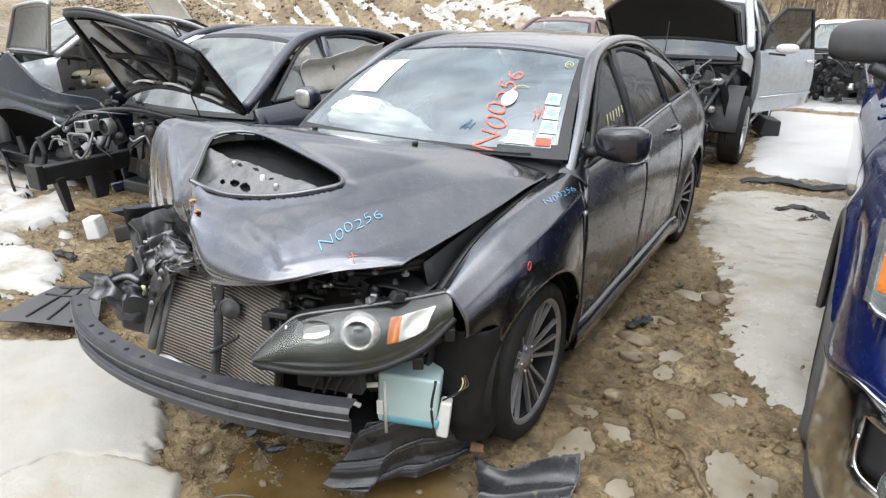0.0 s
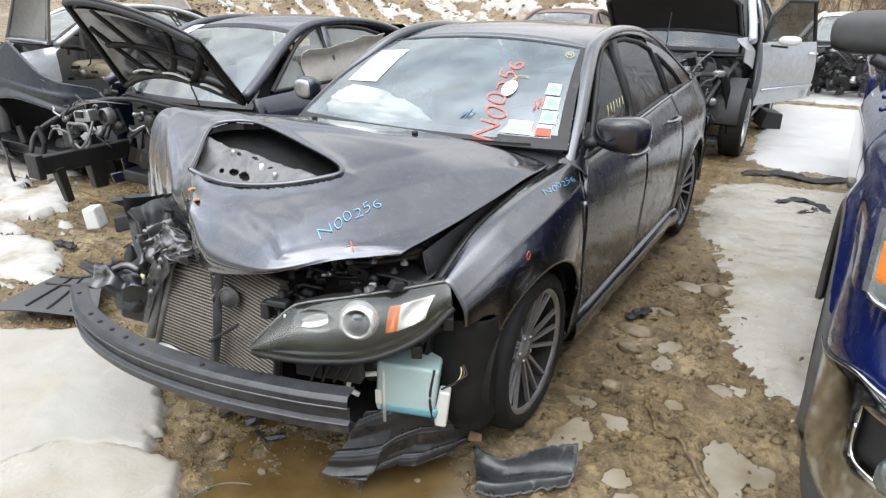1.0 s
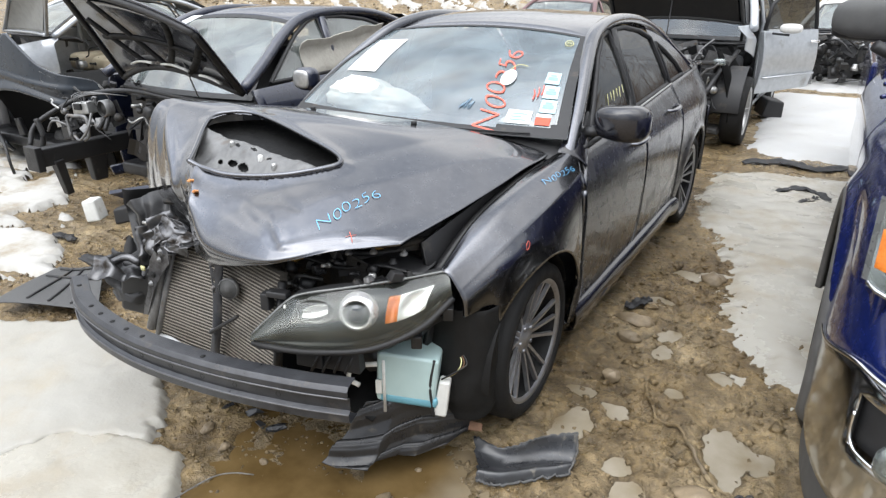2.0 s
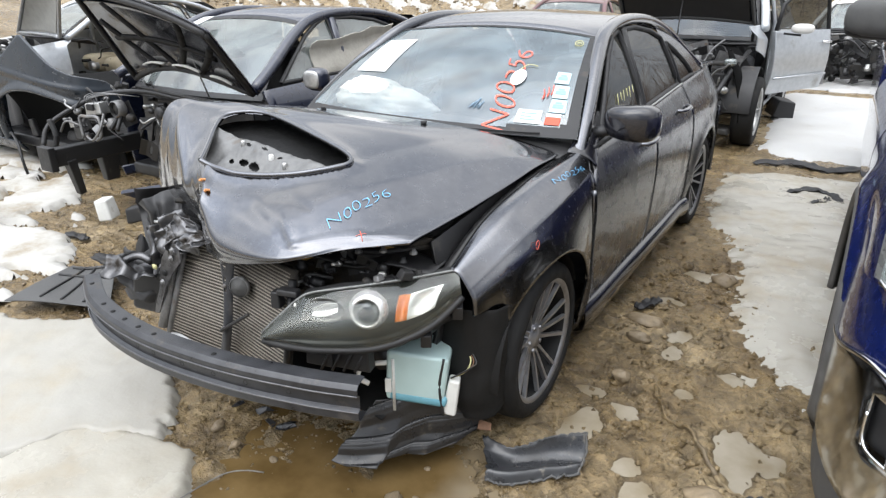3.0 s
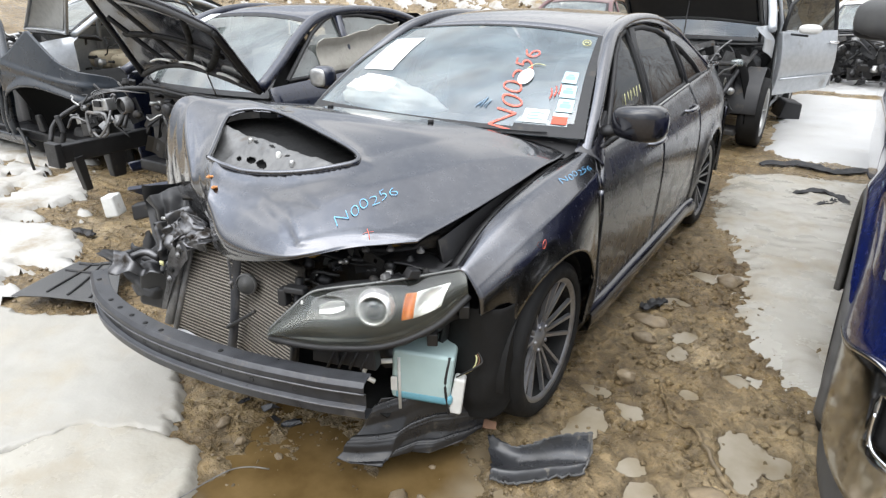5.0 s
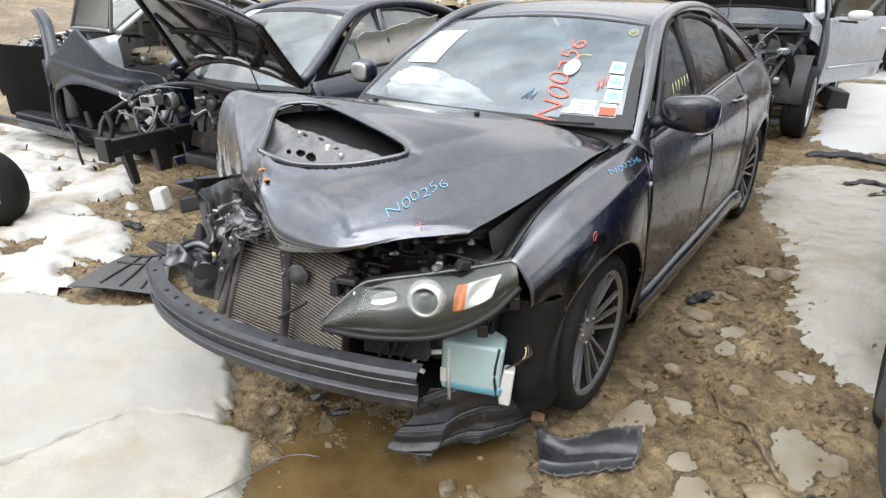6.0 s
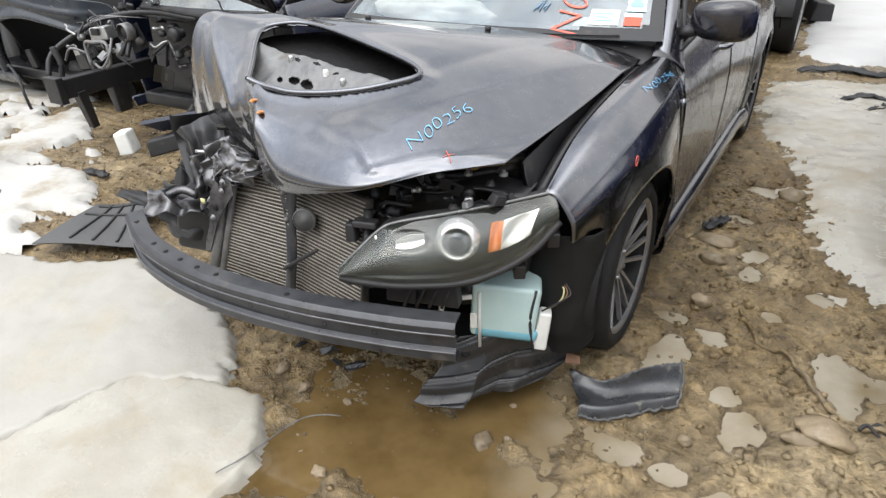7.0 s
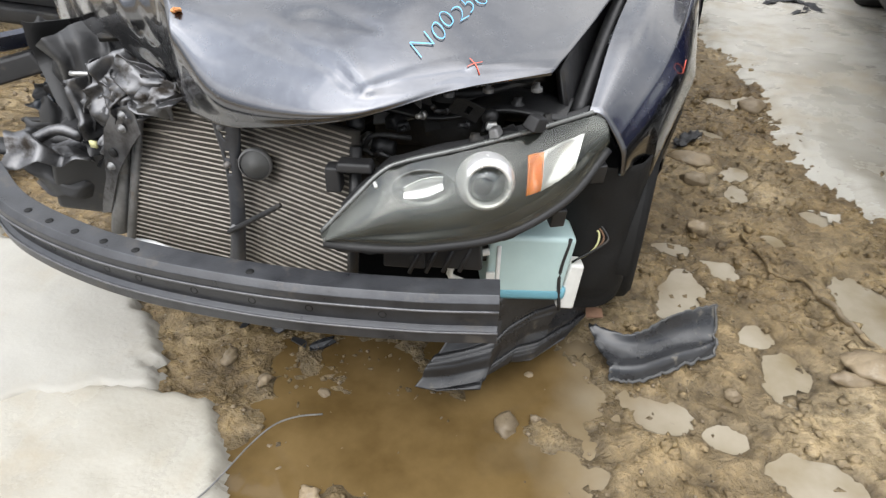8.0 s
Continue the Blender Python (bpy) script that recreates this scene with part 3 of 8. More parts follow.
def snow_patch(name, label, poly, step, height, ragged, material, edge=0.06, holes=0.0, category="snow"):
    xs = np.array([q[0] for q in poly])
    ys = np.array([q[1] for q in poly])
    ax = np.arange(xs.min() - 0.1, xs.max() + 0.1, step)
    ay = np.arange(ys.min() - 0.1, ys.max() + 0.1, step)

    def depth(x, y):
        d = inside_distance(poly, x, y) + ragged * fbm(x * 2.2, y * 2.2, 5.0) + ragged * 0.8 * fbm(x * 8, y * 8, 8.0) + ragged * 0.5 * fbm(x * 24, y * 24, 3.0, 3)
        if holes:
            d = min(d, (0.20 - fbm(x * 1.7 + 3, y * 3.2, 6.0)) * holes)
        return d

    def top(x, y):
        k = depth(x, y)
        rise = min(max(k / edge, 0), 1) ** (0.5 if edge < 0.15 else 0.9)
        return ground_low(x, y) - 0.03 + (height + 0.045) * rise + (0.10 * height * fbm(x * 2.0, y * 2.0, 2.0) + 0.0035 * fbm(x * 11, y * 11, 4.0, 3)) * min(max(k / 0.2, 0), 1)

    bm = heightfield(bmesh.new(), list(ax), list(ay), top, lambda x, y: depth(x, y) > -step)
    ob = part(name, bm, material)
    return tagged(ob, label, category, kind="stuff")


def snow_material(name, c1, c2, dirt, lo, hi, rough):
    m = mat(name, c1, c2, 1.6, rough, 0, 0.16, 70, 0, dirt, lo, hi, 2.6)
    b = m.node_tree.nodes["Principled BSDF"]
    b.inputs["Subsurface Weight"].default_value = 0.15
    b.inputs["Subsurface Radius"].default_value = (0.03, 0.03, 0.035)
    b.inputs["Subsurface Scale"].default_value = 0.5
    return m


snow_clean = snow_material("old_snow", (0.365, 0.352, 0.32), (0.30, 0.283, 0.245), (0.335, 0.300, 0.235), 0.50, 0.74, (0.35, 0.65))
snow_dirty = snow_material("wet_grey_ice", (0.41, 0.395, 0.35), (0.31, 0.285, 0.235), (0.30, 0.255, 0.185), 0.50, 0.70, (0.10, 0.45))

snow_bank = snow_material("bank_snow", (0.50, 0.49, 0.465), (0.40, 0.385, 0.35), (0.26, 0.21, 0.14), 0.50, 0.70, (0.5, 0.75))

snow_white = snow_material("clean_far_snow", (0.47, 0.47, 0.465), (0.42, 0.415, 0.40), (0.36, 0.33, 0.27), 0.60, 0.85, (0.4, 0.6))
snow_patch("snow_slab", "melting dirty white snow slab in front of the car", [(-1.78, -0.72), (-1.40, -0.52), (-1.02, -0.56), (-0.76, -0.62), (-0.50, -0.74),
           (-0.29, -0.90), (-0.27, -0.97), (-0.60, -1.1), (-0.75, -1.7), (-0.95, -2.3), (-1.5, -2.9), (-2.2, -2.6), (-2.9, -2.9), (-2.8, -1.0)], 0.016, 0.022, 0.040, snow_clean, 0.022)
snow_patch("snow_slab", "thin slushy ice shelf beside the snow slab", [(-0.33, -0.93), (-0.13, -0.91), (-0.03, -1.03), (0.05, -1.14), (0.06, -1.6), (-0.2, -2.1), (-0.9, -2.35), (-0.65, -1.05)],
           0.016, 0.016, 0.018, snow_dirty, 0.018)
snow_patch("snow_field", "patchy old snow with muddy holes between the wrecks", [(-2.1, -0.72), (-2.15, -0.3), (-2.5, 0.0), (-3.1, 0.35), (-3.5, 0.6), (-4.1, 0.95), (-4.6, 1.3), (-5.6, 1.8), (-7.2, 1.6), (-8.3, 0.4), (-7.6, -1.4), (-6.0, -2.2), (-4.4, -2.9), (-2.6, -2.5)],
           0.035, 0.035, 0.12, snow_bank, 0.04, 0.5)
snow_patch("ice_sheet", "grey wet ice sheet beside the parked truck", [(0.84, 2.7), (1.10, 2.25), (1.24, 1.6), (1.30, 1.0), (1.56, 0.52), (2.3, 0.3), (3.2, 1.5), (3.2, 4.55), (1.3, 4.5), (0.7, 4.2)],
           0.022, 0.014, 0.07, snow_dirty, 0.24)
snow_patch("snow_field", "old white snow between the rows of wrecks", [(0.95, 5.3), (1.25, 5.0), (3.6, 5.2), (4.2, 9.4), (0.8, 9.6), (0.72, 8.0)], 0.06, 0.03, 0.10, snow_white, 0.2)
snow_patch("snow_field", "far strip of white snow behind the wrecks", [(0.4, 10.2), (5, 10.0), (9, 11.0), (8.0, 13.2), (1, 13.0)], 0.12, 0.06, 0.2, snow_white, 0.3)
streaks = random.Random(8)
for k in range(48):
    cx = -21 + 19.5 * (k + streaks.random()) / 48
    height, cy = streaks.uniform(0.55, 1.65), 11.0
    while ground_z(cx, cy) < height and cy < 18:
        cy += 0.05
    rx, ry, lean = streaks.uniform(0.5, 1.6), streaks.uniform(0.05, 0.11), streaks.uniform(-0.55, -0.1)
    snow_patch("snow_streak", "streak of old snow on the dirt bank", [(cx + rx * math.cos(t) * math.cos(lean) - ry * math.sin(t) * math.sin(lean), cy + rx * math.cos(t) * math.sin(lean) + ry * math.sin(t) * math.cos(lean))
               for t in [i * math.pi / 6 for i in range(12)]], 0.05, 0.06, 0.05, snow_bank, 0.05)


# ---- the wrecked dark sedan ----
WHEEL_R = 0.322


def arch_low(y, base, axles, r=0.372, zc=0.325):
    for a in axles:
        if abs(y - a) < r:
            return max(base, zc + math.sqrt(r * r - (y - a) ** 2))
    return base


def make_wheel(parent, c, side, r=WHEEL_R, rim_r=0.248, width=0.225, spoke_mat=None, groups=7, per=2, name="wheel", rim_col=None):
    """A wheel whose outer face looks along side (+1 or -1 in x)."""
    rim_col = rim_col or rim_metal
    w = new(name)
    w.parent = parent
    w.location = c
    s, h = side, width / 2
    bm = bmesh.new()
    lathe(bm, [(rim_r, -h * 0.9 * s), (r * 0.86, -h * s), (r * 0.97, -h * 0.86 * s), (r, -h * 0.5 * s), (r * 1.002, 0), (r, h * 0.5 * s), (r * 0.97, h * 0.86 * s),
               (r * 0.90, h * 0.99 * s), (r * 0.80, h * 1.0 * s), (rim_r + 0.004, h * 0.9 * s)], (0, 0, 0), "x", 48)
    part("tyre", bm, rubber, w, "worn black tyre caked with mud")
    bm = bmesh.new()
    lathe(bm, [(rim_r - 0.004, -h * 0.85 * s), (rim_r - 0.02, 0), (rim_r - 0.018, h * 0.6 * s), (rim_r - 0.006, h * 0.86 * s), (rim_r + 0.006, h * 0.92 * s), (rim_r + 0.004, h * 0.8 * s)], (0, 0, 0), "x", 48)
    part("rim", bm, liner_black if rim_col is rim_metal else rim_col, w)
    bm = bmesh.new()
    lathe(bm, [(rim_r - 0.016, h * 0.80 * s), (rim_r - 0.010, h * 0.87 * s), (rim_r + 0.002, h * 0.93 * s), (rim_r + 0.007, h * 0.90 * s)], (0, 0, 0), "x", 48)
    part("rim_lip", bm, rim_col, w)
    bm = bmesh.new()
    lathe(bm, [(0.001, -h * 0.1 * s), (0.15, -h * 0.1 * s), (0.15, h * 0.1 * s), (0.001, h * 0.1 * s)], (0, 0, 0), "x", 32)
    part("brake_disc", bm, engine_dark, w)
    bm = bmesh.new()
    lathe(bm, [(0.001, h * 0.62 * s), (0.028, h * 0.62 * s), (0.034, h * 0.55 * s), (0.062, h * 0.52 * s), (0.072, h * 0.2 * s)], (0, 0, 0), "x", 28)
    part("hub", bm, rim_col, w)
    bm = bmesh.new()
    a0 = h * 0.50 * s
    a1 = h * 0.84 * s
    ring = []
    for k, (rr, ww, aa) in enumerate(((0.055, 0.008, a0), (0.12, 0.0058, a0 + (a1 - a0) * 0.4), (rim_r - 0.010, 0.0068, a1))):
        ring.append([bm.verts.new((aa + da, rr, dw)) for da, dw in ((0, -ww), (0, ww), (-0.016 * s, ww * 1.2), (-0.016 * s, -ww * 1.2))])
    for r0, r1 in zip(ring, ring[1:]):
        for j in range(4):
            bm.faces.new((r0[j], r0[(j + 1) % 4], r1[(j + 1) % 4], r1[j]))
    bmesh.ops.recalc_face_normals(bm, faces=bm.faces[:])
    first = part("spoke", bm, spoke_mat or rim_col, w, smooth=False)
    for g in range(groups):
        for k in range(per):
            ang = 2 * math.pi * (g / groups) + (k - (per - 1) / 2) * (0.34 if per > 1 else 0)
            ob = first if g == k == 0 else first.copy()
            if ob is not first:
                scene.collection.objects.link(ob)
            ob.rotation_euler = (ang, 0, 0)
    for k in range(5):
        t = 2 * math.pi * (k + 0.5) / 5
        bm = bmesh.new()
        tube(bm, [(h * 0.42 * s, 0.052 * math.cos(t), 0.052 * math.sin(t)), (h * 0.6 * s, 0.052 * math.cos(t), 0.052 * math.sin(t))], 0.009, 6)
        part("lug_nut", bm, rim_col, w)
    return w


car = thing("sedan", "wrecked dark grey sedan with crushed front end and open hood scoop", "car")
FX = [(-0.45, 0.775), (0.0, 0.866), (0.55, 0.868), (1.4, 0.872), (2.2, 0.878), (2.65, 0.882), (3.0, 0.862), (3.3, 0.80), (3.5, 0.70)]
FZ = [(0.16, -0.085), (0.24, -0.035), (0.36, -0.012), (0.55, 0.0), (0.72, 0.002), (0.83, -0.008), (0.88, -0.022), (0.95, -0.056), (1.0, -0.088), (1.08, -0.125)]
BELT = [(0.4, 0.975), (1.3, 1.005), (2.1, 1.04), (2.75, 1.062), (3.5, 1.06)]


def side_x(y, z):
    x = value(FX, y) + value(FZ, z)
    for a in (0.0, 2.625):
        d = math.hypot(y - a, z - 0.325)
        x += 0.020 * math.exp(-((d - 0.375) / 0.07) ** 2)
    return x


def skin(y0, y1, zlo, zhi, ny=24, nz=20, s=1):
    def fn(u, v):
        y = y0 + (y1 - y0) * u
        lo, hi = zlo(y), zhi(y)
        z = lo + (hi - lo) * v
        return (s * side_x(y, z), y, z)
    bm = sheet(bmesh.new(), fn, ny, nz)
    if s < 0:
        bmesh.ops.reverse_faces(bm, faces=bm.faces[:])
    return bm


def belt(y):
    return value(BELT, y)


def handle(parent, y, z, s):
    bm = bmesh.new()
    x = side_x(y, z)
    tube(bm, curve_pts([(s * (x - 0.01), y - 0.10, z), (s * (x + 0.028), y - 0.07, z), (s * (x + 0.03), y + 0.07, z + 0.004), (s * (x - 0.01), y + 0.10, z + 0.004)], 14), 0.016, 8, 0.75)
    part("handle", bm, paint_dark, parent)


for s in (1, -1):
    for y0, y1, hy, hz in ((0.388, 1.322, 1.20, 0.885), (1.330, 2.150, 1.97, 0.925)):
        bm = skin(y0, y1, lambda y: arch_low(y, 0.245, (0.0, 2.625)), belt, 26, 22, s)
        for v in bm.verts:                  # the leading edge slants back above the shoulder line
            if y0 < 1:
                v.co.y += 0.084 * max(0.0, 1 - (v.co.y - y0) / 0.25) * smooth01(0.84, 0.92, v.co.z)
        d = part("door", bm, paint_side_dark, car, "dark grey dusty door", thick=0.03)
        handle(d, hy, hz, s)
        bm = bmesh.new()
        tube(bm, [(s * (side_x(y, belt(y)) + 0.004), y, belt(y) + 0.004) for y in np.linspace(y0 + (0.13 if y0 < 1 else 0.05), y1 - 0.005, 14)], 0.010 if y0 < 1 else 0.006, 8)
        # bright metal on the rear strip paints in a reflection along the shoulder
        part("belt_moulding", bm, plastic_black if y0 < 1 else alloy_bright, d)
    part("quarter_panel", skin(2.158, 3.50, lambda y: arch_low(y, 0.26, (2.625,)), belt, 40, 22, s), paint_side_dark, car, thick=0.02)
    part("rocker_panel", skin(0.36, 2.27, lambda y: 0.165, lambda y: 0.24, 20, 5, s), paint_dark, car, "mud-splashed sill", thick=0.03)

SKIRT = [(-0.004, 0.300), (0.020, 0.285), (0.034, 0.262), (0.034, 0.225), (0.022, 0.185), (-0.02, 0.165)]
for s in (1, -1):
    ys = np.linspace(0.40, 2.22, 24)
    bm = bmesh.new()
    vs = [[bm.verts.new((s * (side_x(y, 0.30) + dx - 0.03 * smooth01(0.52, 0.40, y)), y, z + 0.012 * smooth01(1.6, 2.22, y))) for dx, z in SKIRT] for y in ys]
    for a, b in zip(vs, vs[1:]):
        for k in range(len(SKIRT) - 1):
            bm.faces.new((a[k], b[k], b[k + 1], a[k + 1]) if s < 0 else (a[k + 1], b[k + 1], b[k], a[k]))
    part("side_skirt", bm, gloss_black, car, "dusty black side skirt catching the light", thick=0.01)

# front wing beside the crushed hood
WING = ([(-0.43, 0.672, 0.760), (-0.2, 0.672, 0.862), (0.1, 0.688, 0.925), (0.38, 0.708, 0.962), (0.465, 0.742, 0.985)],
        [(-0.43, 0.705, 0.755), (-0.2, 0.735, 0.860), (0.1, 0.758, 0.928), (0.465, 0.776, 0.980)],
        [(-0.43, 0.745, 0.705), (-0.2, 0.812, 0.812), (0.1, 0.842, 0.872), (0.465, 0.838, 0.918)],
        [(-0.43, 0.764, 0.668), (-0.2, 0.848, 0.750), (0.1, 0.870, 0.790), (0.465, 0.866, 0.800)])


def wing(s, y_from, nu=60, nv=40):
    memo = {}

    def row(u):
        y = y_from + (0.465 - y_from) * u
        rows = [value(w, y) for w in WING]
        low = arch_low(y, 0.245, (0.0,)) if y > -0.31 else 0.615
        low = min(low, rows[3][1] - 0.02)
        if low < 0.5:
            rows.append((side_x(y, 0.5), 0.5))
        rows.append((side_x(y, low) + (0.0 if y > -0.3 else -0.01), low))
        k = nv // 2                          # a sharp shoulder line between top and side
        return y, curve_pts(rows[:3], k + 1)[:-1] + curve_pts(rows[2:], nv + 1 - k)

    def fn(u, v):
        if u not in memo:
            memo[u] = row(u)
        y, c = memo[u]
        x, z = c[round(v * nv)]
        if s < 0:
            x += 0.03 * fbm(y * 6, z * 6, 2) * smooth01(0.3, -0.2, y)
        return (s * x, y - 0.085 * u ** 12 * smooth01(0.30, 0.55, v), z)
    bm = sheet(bmesh.new(), fn, nu, nv)
    if s > 0:
        bmesh.ops.reverse_faces(bm, faces=bm.faces[:])
    return bm


wing_left = part("front_wing", wing(1, -0.43), paint_dark, car, "dark metallic front wing, lightly scratched", thick=0.012)
part("front_wing", wing(-1, -0.12), paint_dark, car, "crumpled front wing", thick=0.012)

# hood: pushed back and folded up over the crushed corner
HOOD = ([(-0.72, 0.42, 1.03), (-0.80, 0.0, 1.10), (-0.836, -0.30, 1.138), (-0.865, -0.397, 0.801), (-0.70, -0.434, 0.735), (-0.50, -0.49, 0.715), (-0.40, -0.53, 0.690)],
        [(-0.58, 0.365, 1.045), (-0.66, 0.0, 1.104), (-0.75, -0.293, 1.136), (-0.45, -0.556, 0.943), (-0.43, -0.545, 0.815), (-0.36, -0.56, 0.760), (-0.29, -0.60, 0.690)],
        [(-0.45, 0.31, 1.06), (-0.52, 0.0, 1.105), (-0.57, -0.26, 1.095), (-0.36, -0.535, 0.985), (-0.235, -0.635, 0.945), (-0.200, -0.690, 0.890), (-0.185, -0.700, 0.728)],
        [(-0.05, 0.27, 1.07), (-0.10, 0.0, 1.09), (-0.18, -0.27, 1.06), (-0.12, -0.50, 0.972), (-0.07, -0.655, 0.912), (-0.035, -0.760, 0.820), (-0.02, -0.748, 0.742)],
        [(0.25, 0.285, 1.06), (0.22, 0.02, 1.060), (0.19, -0.30, 1.012), (0.22, -0.52, 0.958), (0.24, -0.68, 0.900), (0.252, -0.768, 0.838), (0.255, -0.770, 0.814)],
        [(0.48, 0.34, 1.025), (0.46, 0.03, 1.002), (0.45, -0.25, 0.958), (0.44, -0.48, 0.926), (0.44, -0.60, 0.900), (0.437, -0.645, 0.875), (0.435, -0.664, 0.860)],
        [(0.69, 0.425, 0.965), (0.668, 0.08, 0.932), (0.64, -0.22, 0.908), (0.62, -0.42, 0.893), (0.608, -0.52, 0.884), (0.605, -0.536, 0.881), (0.602, -0.548, 0.879)])
# creases pressed in by the crash: from, to, height, width
CREASES = [((0.30, -0.745), (0.00, -0.640), -0.011, 0.022), ((0.30, -0.745), (0.10, -0.600), 0.010, 0.026), ((0.28, -0.735), (0.46, -0.615), 0.010, 0.020),
           ((0.46, -0.615), (0.64, -0.470), 0.007, 0.024), ((0.20, -0.720), (-0.06, -0.560), 0.006, 0.030), ((0.24, -0.60), (0.05, -0.54), -0.006, 0.028),
           ((-0.60, -0.20), (-0.34, -0.10), 0.010, 0.030), ((-0.10, -0.05), (0.30, 0.06), 0.005, 0.050)]


def crease_rise(x, y):
    h = 0.0
    for (x0, y0), (x1, y1), amp, w in CREASES:
        dx, dy = x1 - x0, y1 - y0
        t = ((x - x0) * dx + (y - y0) * dy) / (dx * dx + dy * dy)
        k = min(max(t, 0.0), 1.0)
        d = math.hypot(x - x0 - k * dx, y - y0 - k * dy)
        h += 0.6 * amp * max(0.0, 1 - d / (1.3 * w * (0.5 + k))) * (1 - 0.5 * k)
    return h


HN = 96
hood_net = np.array([curve_pts(c, HN + 1) for c in HOOD])
FLANK = 24                                # cells across the folded-down flank, which keeps two sharp edges
hood_grid = np.array([[tuple(hood_net[2 * k // FLANK, j] + (hood_net[2 * k // FLANK + 1, j] - hood_net[2 * k // FLANK, j]) * (2 * k % FLANK) / FLANK) for k in range(FLANK)]
                       + curve_pts(hood_net[2:, j], HN + 1 - FLANK)
                      for j in range(HN + 1)])  # [along][across]
SCOOP = [(-0.345, -0.548), (-0.545, -0.28), (-0.515, -0.195), (-0.38, -0.155), (-0.1, -0.215), (0.12, -0.27), (0.185, -0.315), (0.168, -0.375), (0.06, -0.46), (-0.16, -0.53)]


def hood_point(i, j):
    q = hood_grid[j][i].copy()
    x, y = q[0], q[1]
    crush = smooth01(0.05, -0.75, x) * smooth01(0.0, -0.5, y)
    fold = abs(fbm(x * 1.7 + y * 1.1, y * 1.5 - x * 0.8, 1.3, 1))
    q[2] += crush * (0.024 * fold - 0.006)
    q += np.array((0.0, -0.45, 0.9)) * crease_rise(x, y)
    if i < FLANK:                         # a few long folds in the torn flank
        low = smooth01(-0.28, -0.42, y) * min(1.0, (FLANK - i) / 6)
        f = folds(i / FLANK * 2.4, j / HN * 3.0, 5, 3)
        q += np.array((-0.55, -0.75, 0.25)) * (0.018 * f * low)
    # pressed creases along the hood and a buckled fold across it
    d = (x - 0.69) * 0.911 + (y - 0.38) * -0.412
    q[2] += 0.018 * max(0.0, 1 - abs(d) / 0.20) * smooth01(-0.80, -0.42, y) * smooth01(0.38, 0.15, y)
    q[2] += 0.010 * math.exp(-((y + 0.10 + 0.25 * (x + 0.5)) / 0.05) ** 2) * smooth01(-0.1, -0.6, x)
    # ridge of the folded seam beside the scoop
    q[2] += 0.018 * math.exp(-((x + 0.33 + 0.55 * (y + 0.5)) / 0.03) ** 2) * smooth01(-0.44, -0.52, y)
    # raised lip round the scoop
    d = inside_distance(SCOOP, x, y)
    q[2] += 0.012 * math.exp(-(d / 0.035) ** 2)
    return Vector(q)


def make_hood():
    bm = bmesh.new()
    vs = [[bm.verts.new(hood_point(i, j)) for j in range(HN + 1)] for i in range(HN + 1)]
    top = {v for col in vs[FLANK + 1:] for v in col}
    for i in range(HN):
        for j in range(HN):
            c = (vs[i][j].co + vs[i + 1][j + 1].co) / 2
            if i < FLANK or inside_distance(SCOOP, c.x, c.y) < 0:
                bm.faces.new((vs[i][j], vs[i][j + 1], vs[i + 1][j + 1], vs[i + 1][j]))
    for v in [v for v in bm.verts if not v.link_faces]:
        top.discard(v)
        bm.verts.remove(v)
    for v in top:
        if v.is_boundary and abs(inside_distance(SCOOP, v.co.x, v.co.y)) < 0.03:
            best = None
            n = len(SCOOP)
            for k in range(n):
                a, b = Vector(SCOOP[k]), Vector(SCOOP[(k + 1) % n])
                t = min(max((v.co.xy - a).dot(b - a) / (b - a).length_squared, 0), 1)
                q = a + (b - a) * t
                if best is None or (q - v.co.xy).length < (best - v.co.xy).length:
                    best = q
            v.co.x, v.co.y = best
    return bm


from mathutils.bvhtree import BVHTree
hood_bm = make_hood()
hood_tree = BVHTree.FromBMesh(hood_bm)


def on_hood(x, y, up=0.0):
    hit = hood_tree.ray_cast(Vector((x, y, 2.0)), Vector((0, 0, -1)))
    z = hit[0].z if hit[0] is not None else hood_tree.find_nearest(Vector((x, y, 0.95)))[0].z
    return Vector((x, y, z + up))


hood = part("hood", hood_bm, paint_dark, car, "crumpled dark hood, buckled upwards at the crushed corner", thick=0.006)
creased(hood, 14)
rim_path = [on_hood(x * 1.0, y, 0.004) for x, y in curve_pts(SCOOP + SCOOP[:1], 70)]
rim_z = [q.z for q in rim_path]
for k, q in enumerate(rim_path):
    q.z = sum(rim_z[(k + d) % 69] for d in range(-3, 4)) / 7
bm = bmesh.new()
tube(bm, rim_path, 0.010, 8, caps=False)
part("scoop_rim", bm, paint_dark, hood, "chipped edge of the hood scoop opening")


def scoop_floor(u, v):
    x = -0.53 + 0.70 * u + 0.16 * (1 - u) * (1 - v)
    y = -0.575 + 0.075 * u + v * (0.265 - 0.105 * u)
    z = value([(-0.6, 0.985), (-0.44, 0.965), (-0.1, 0.955), (0.2, 0.960)], x) + v * (0.12 - 0.06 * u) - 0.024 - 0.015 * math.sin(3.1 * v) + 0.010 * math.sin(v * 9) + 0.012 * fbm(x * 7, y * 7, 3)
    return (x, y, z)


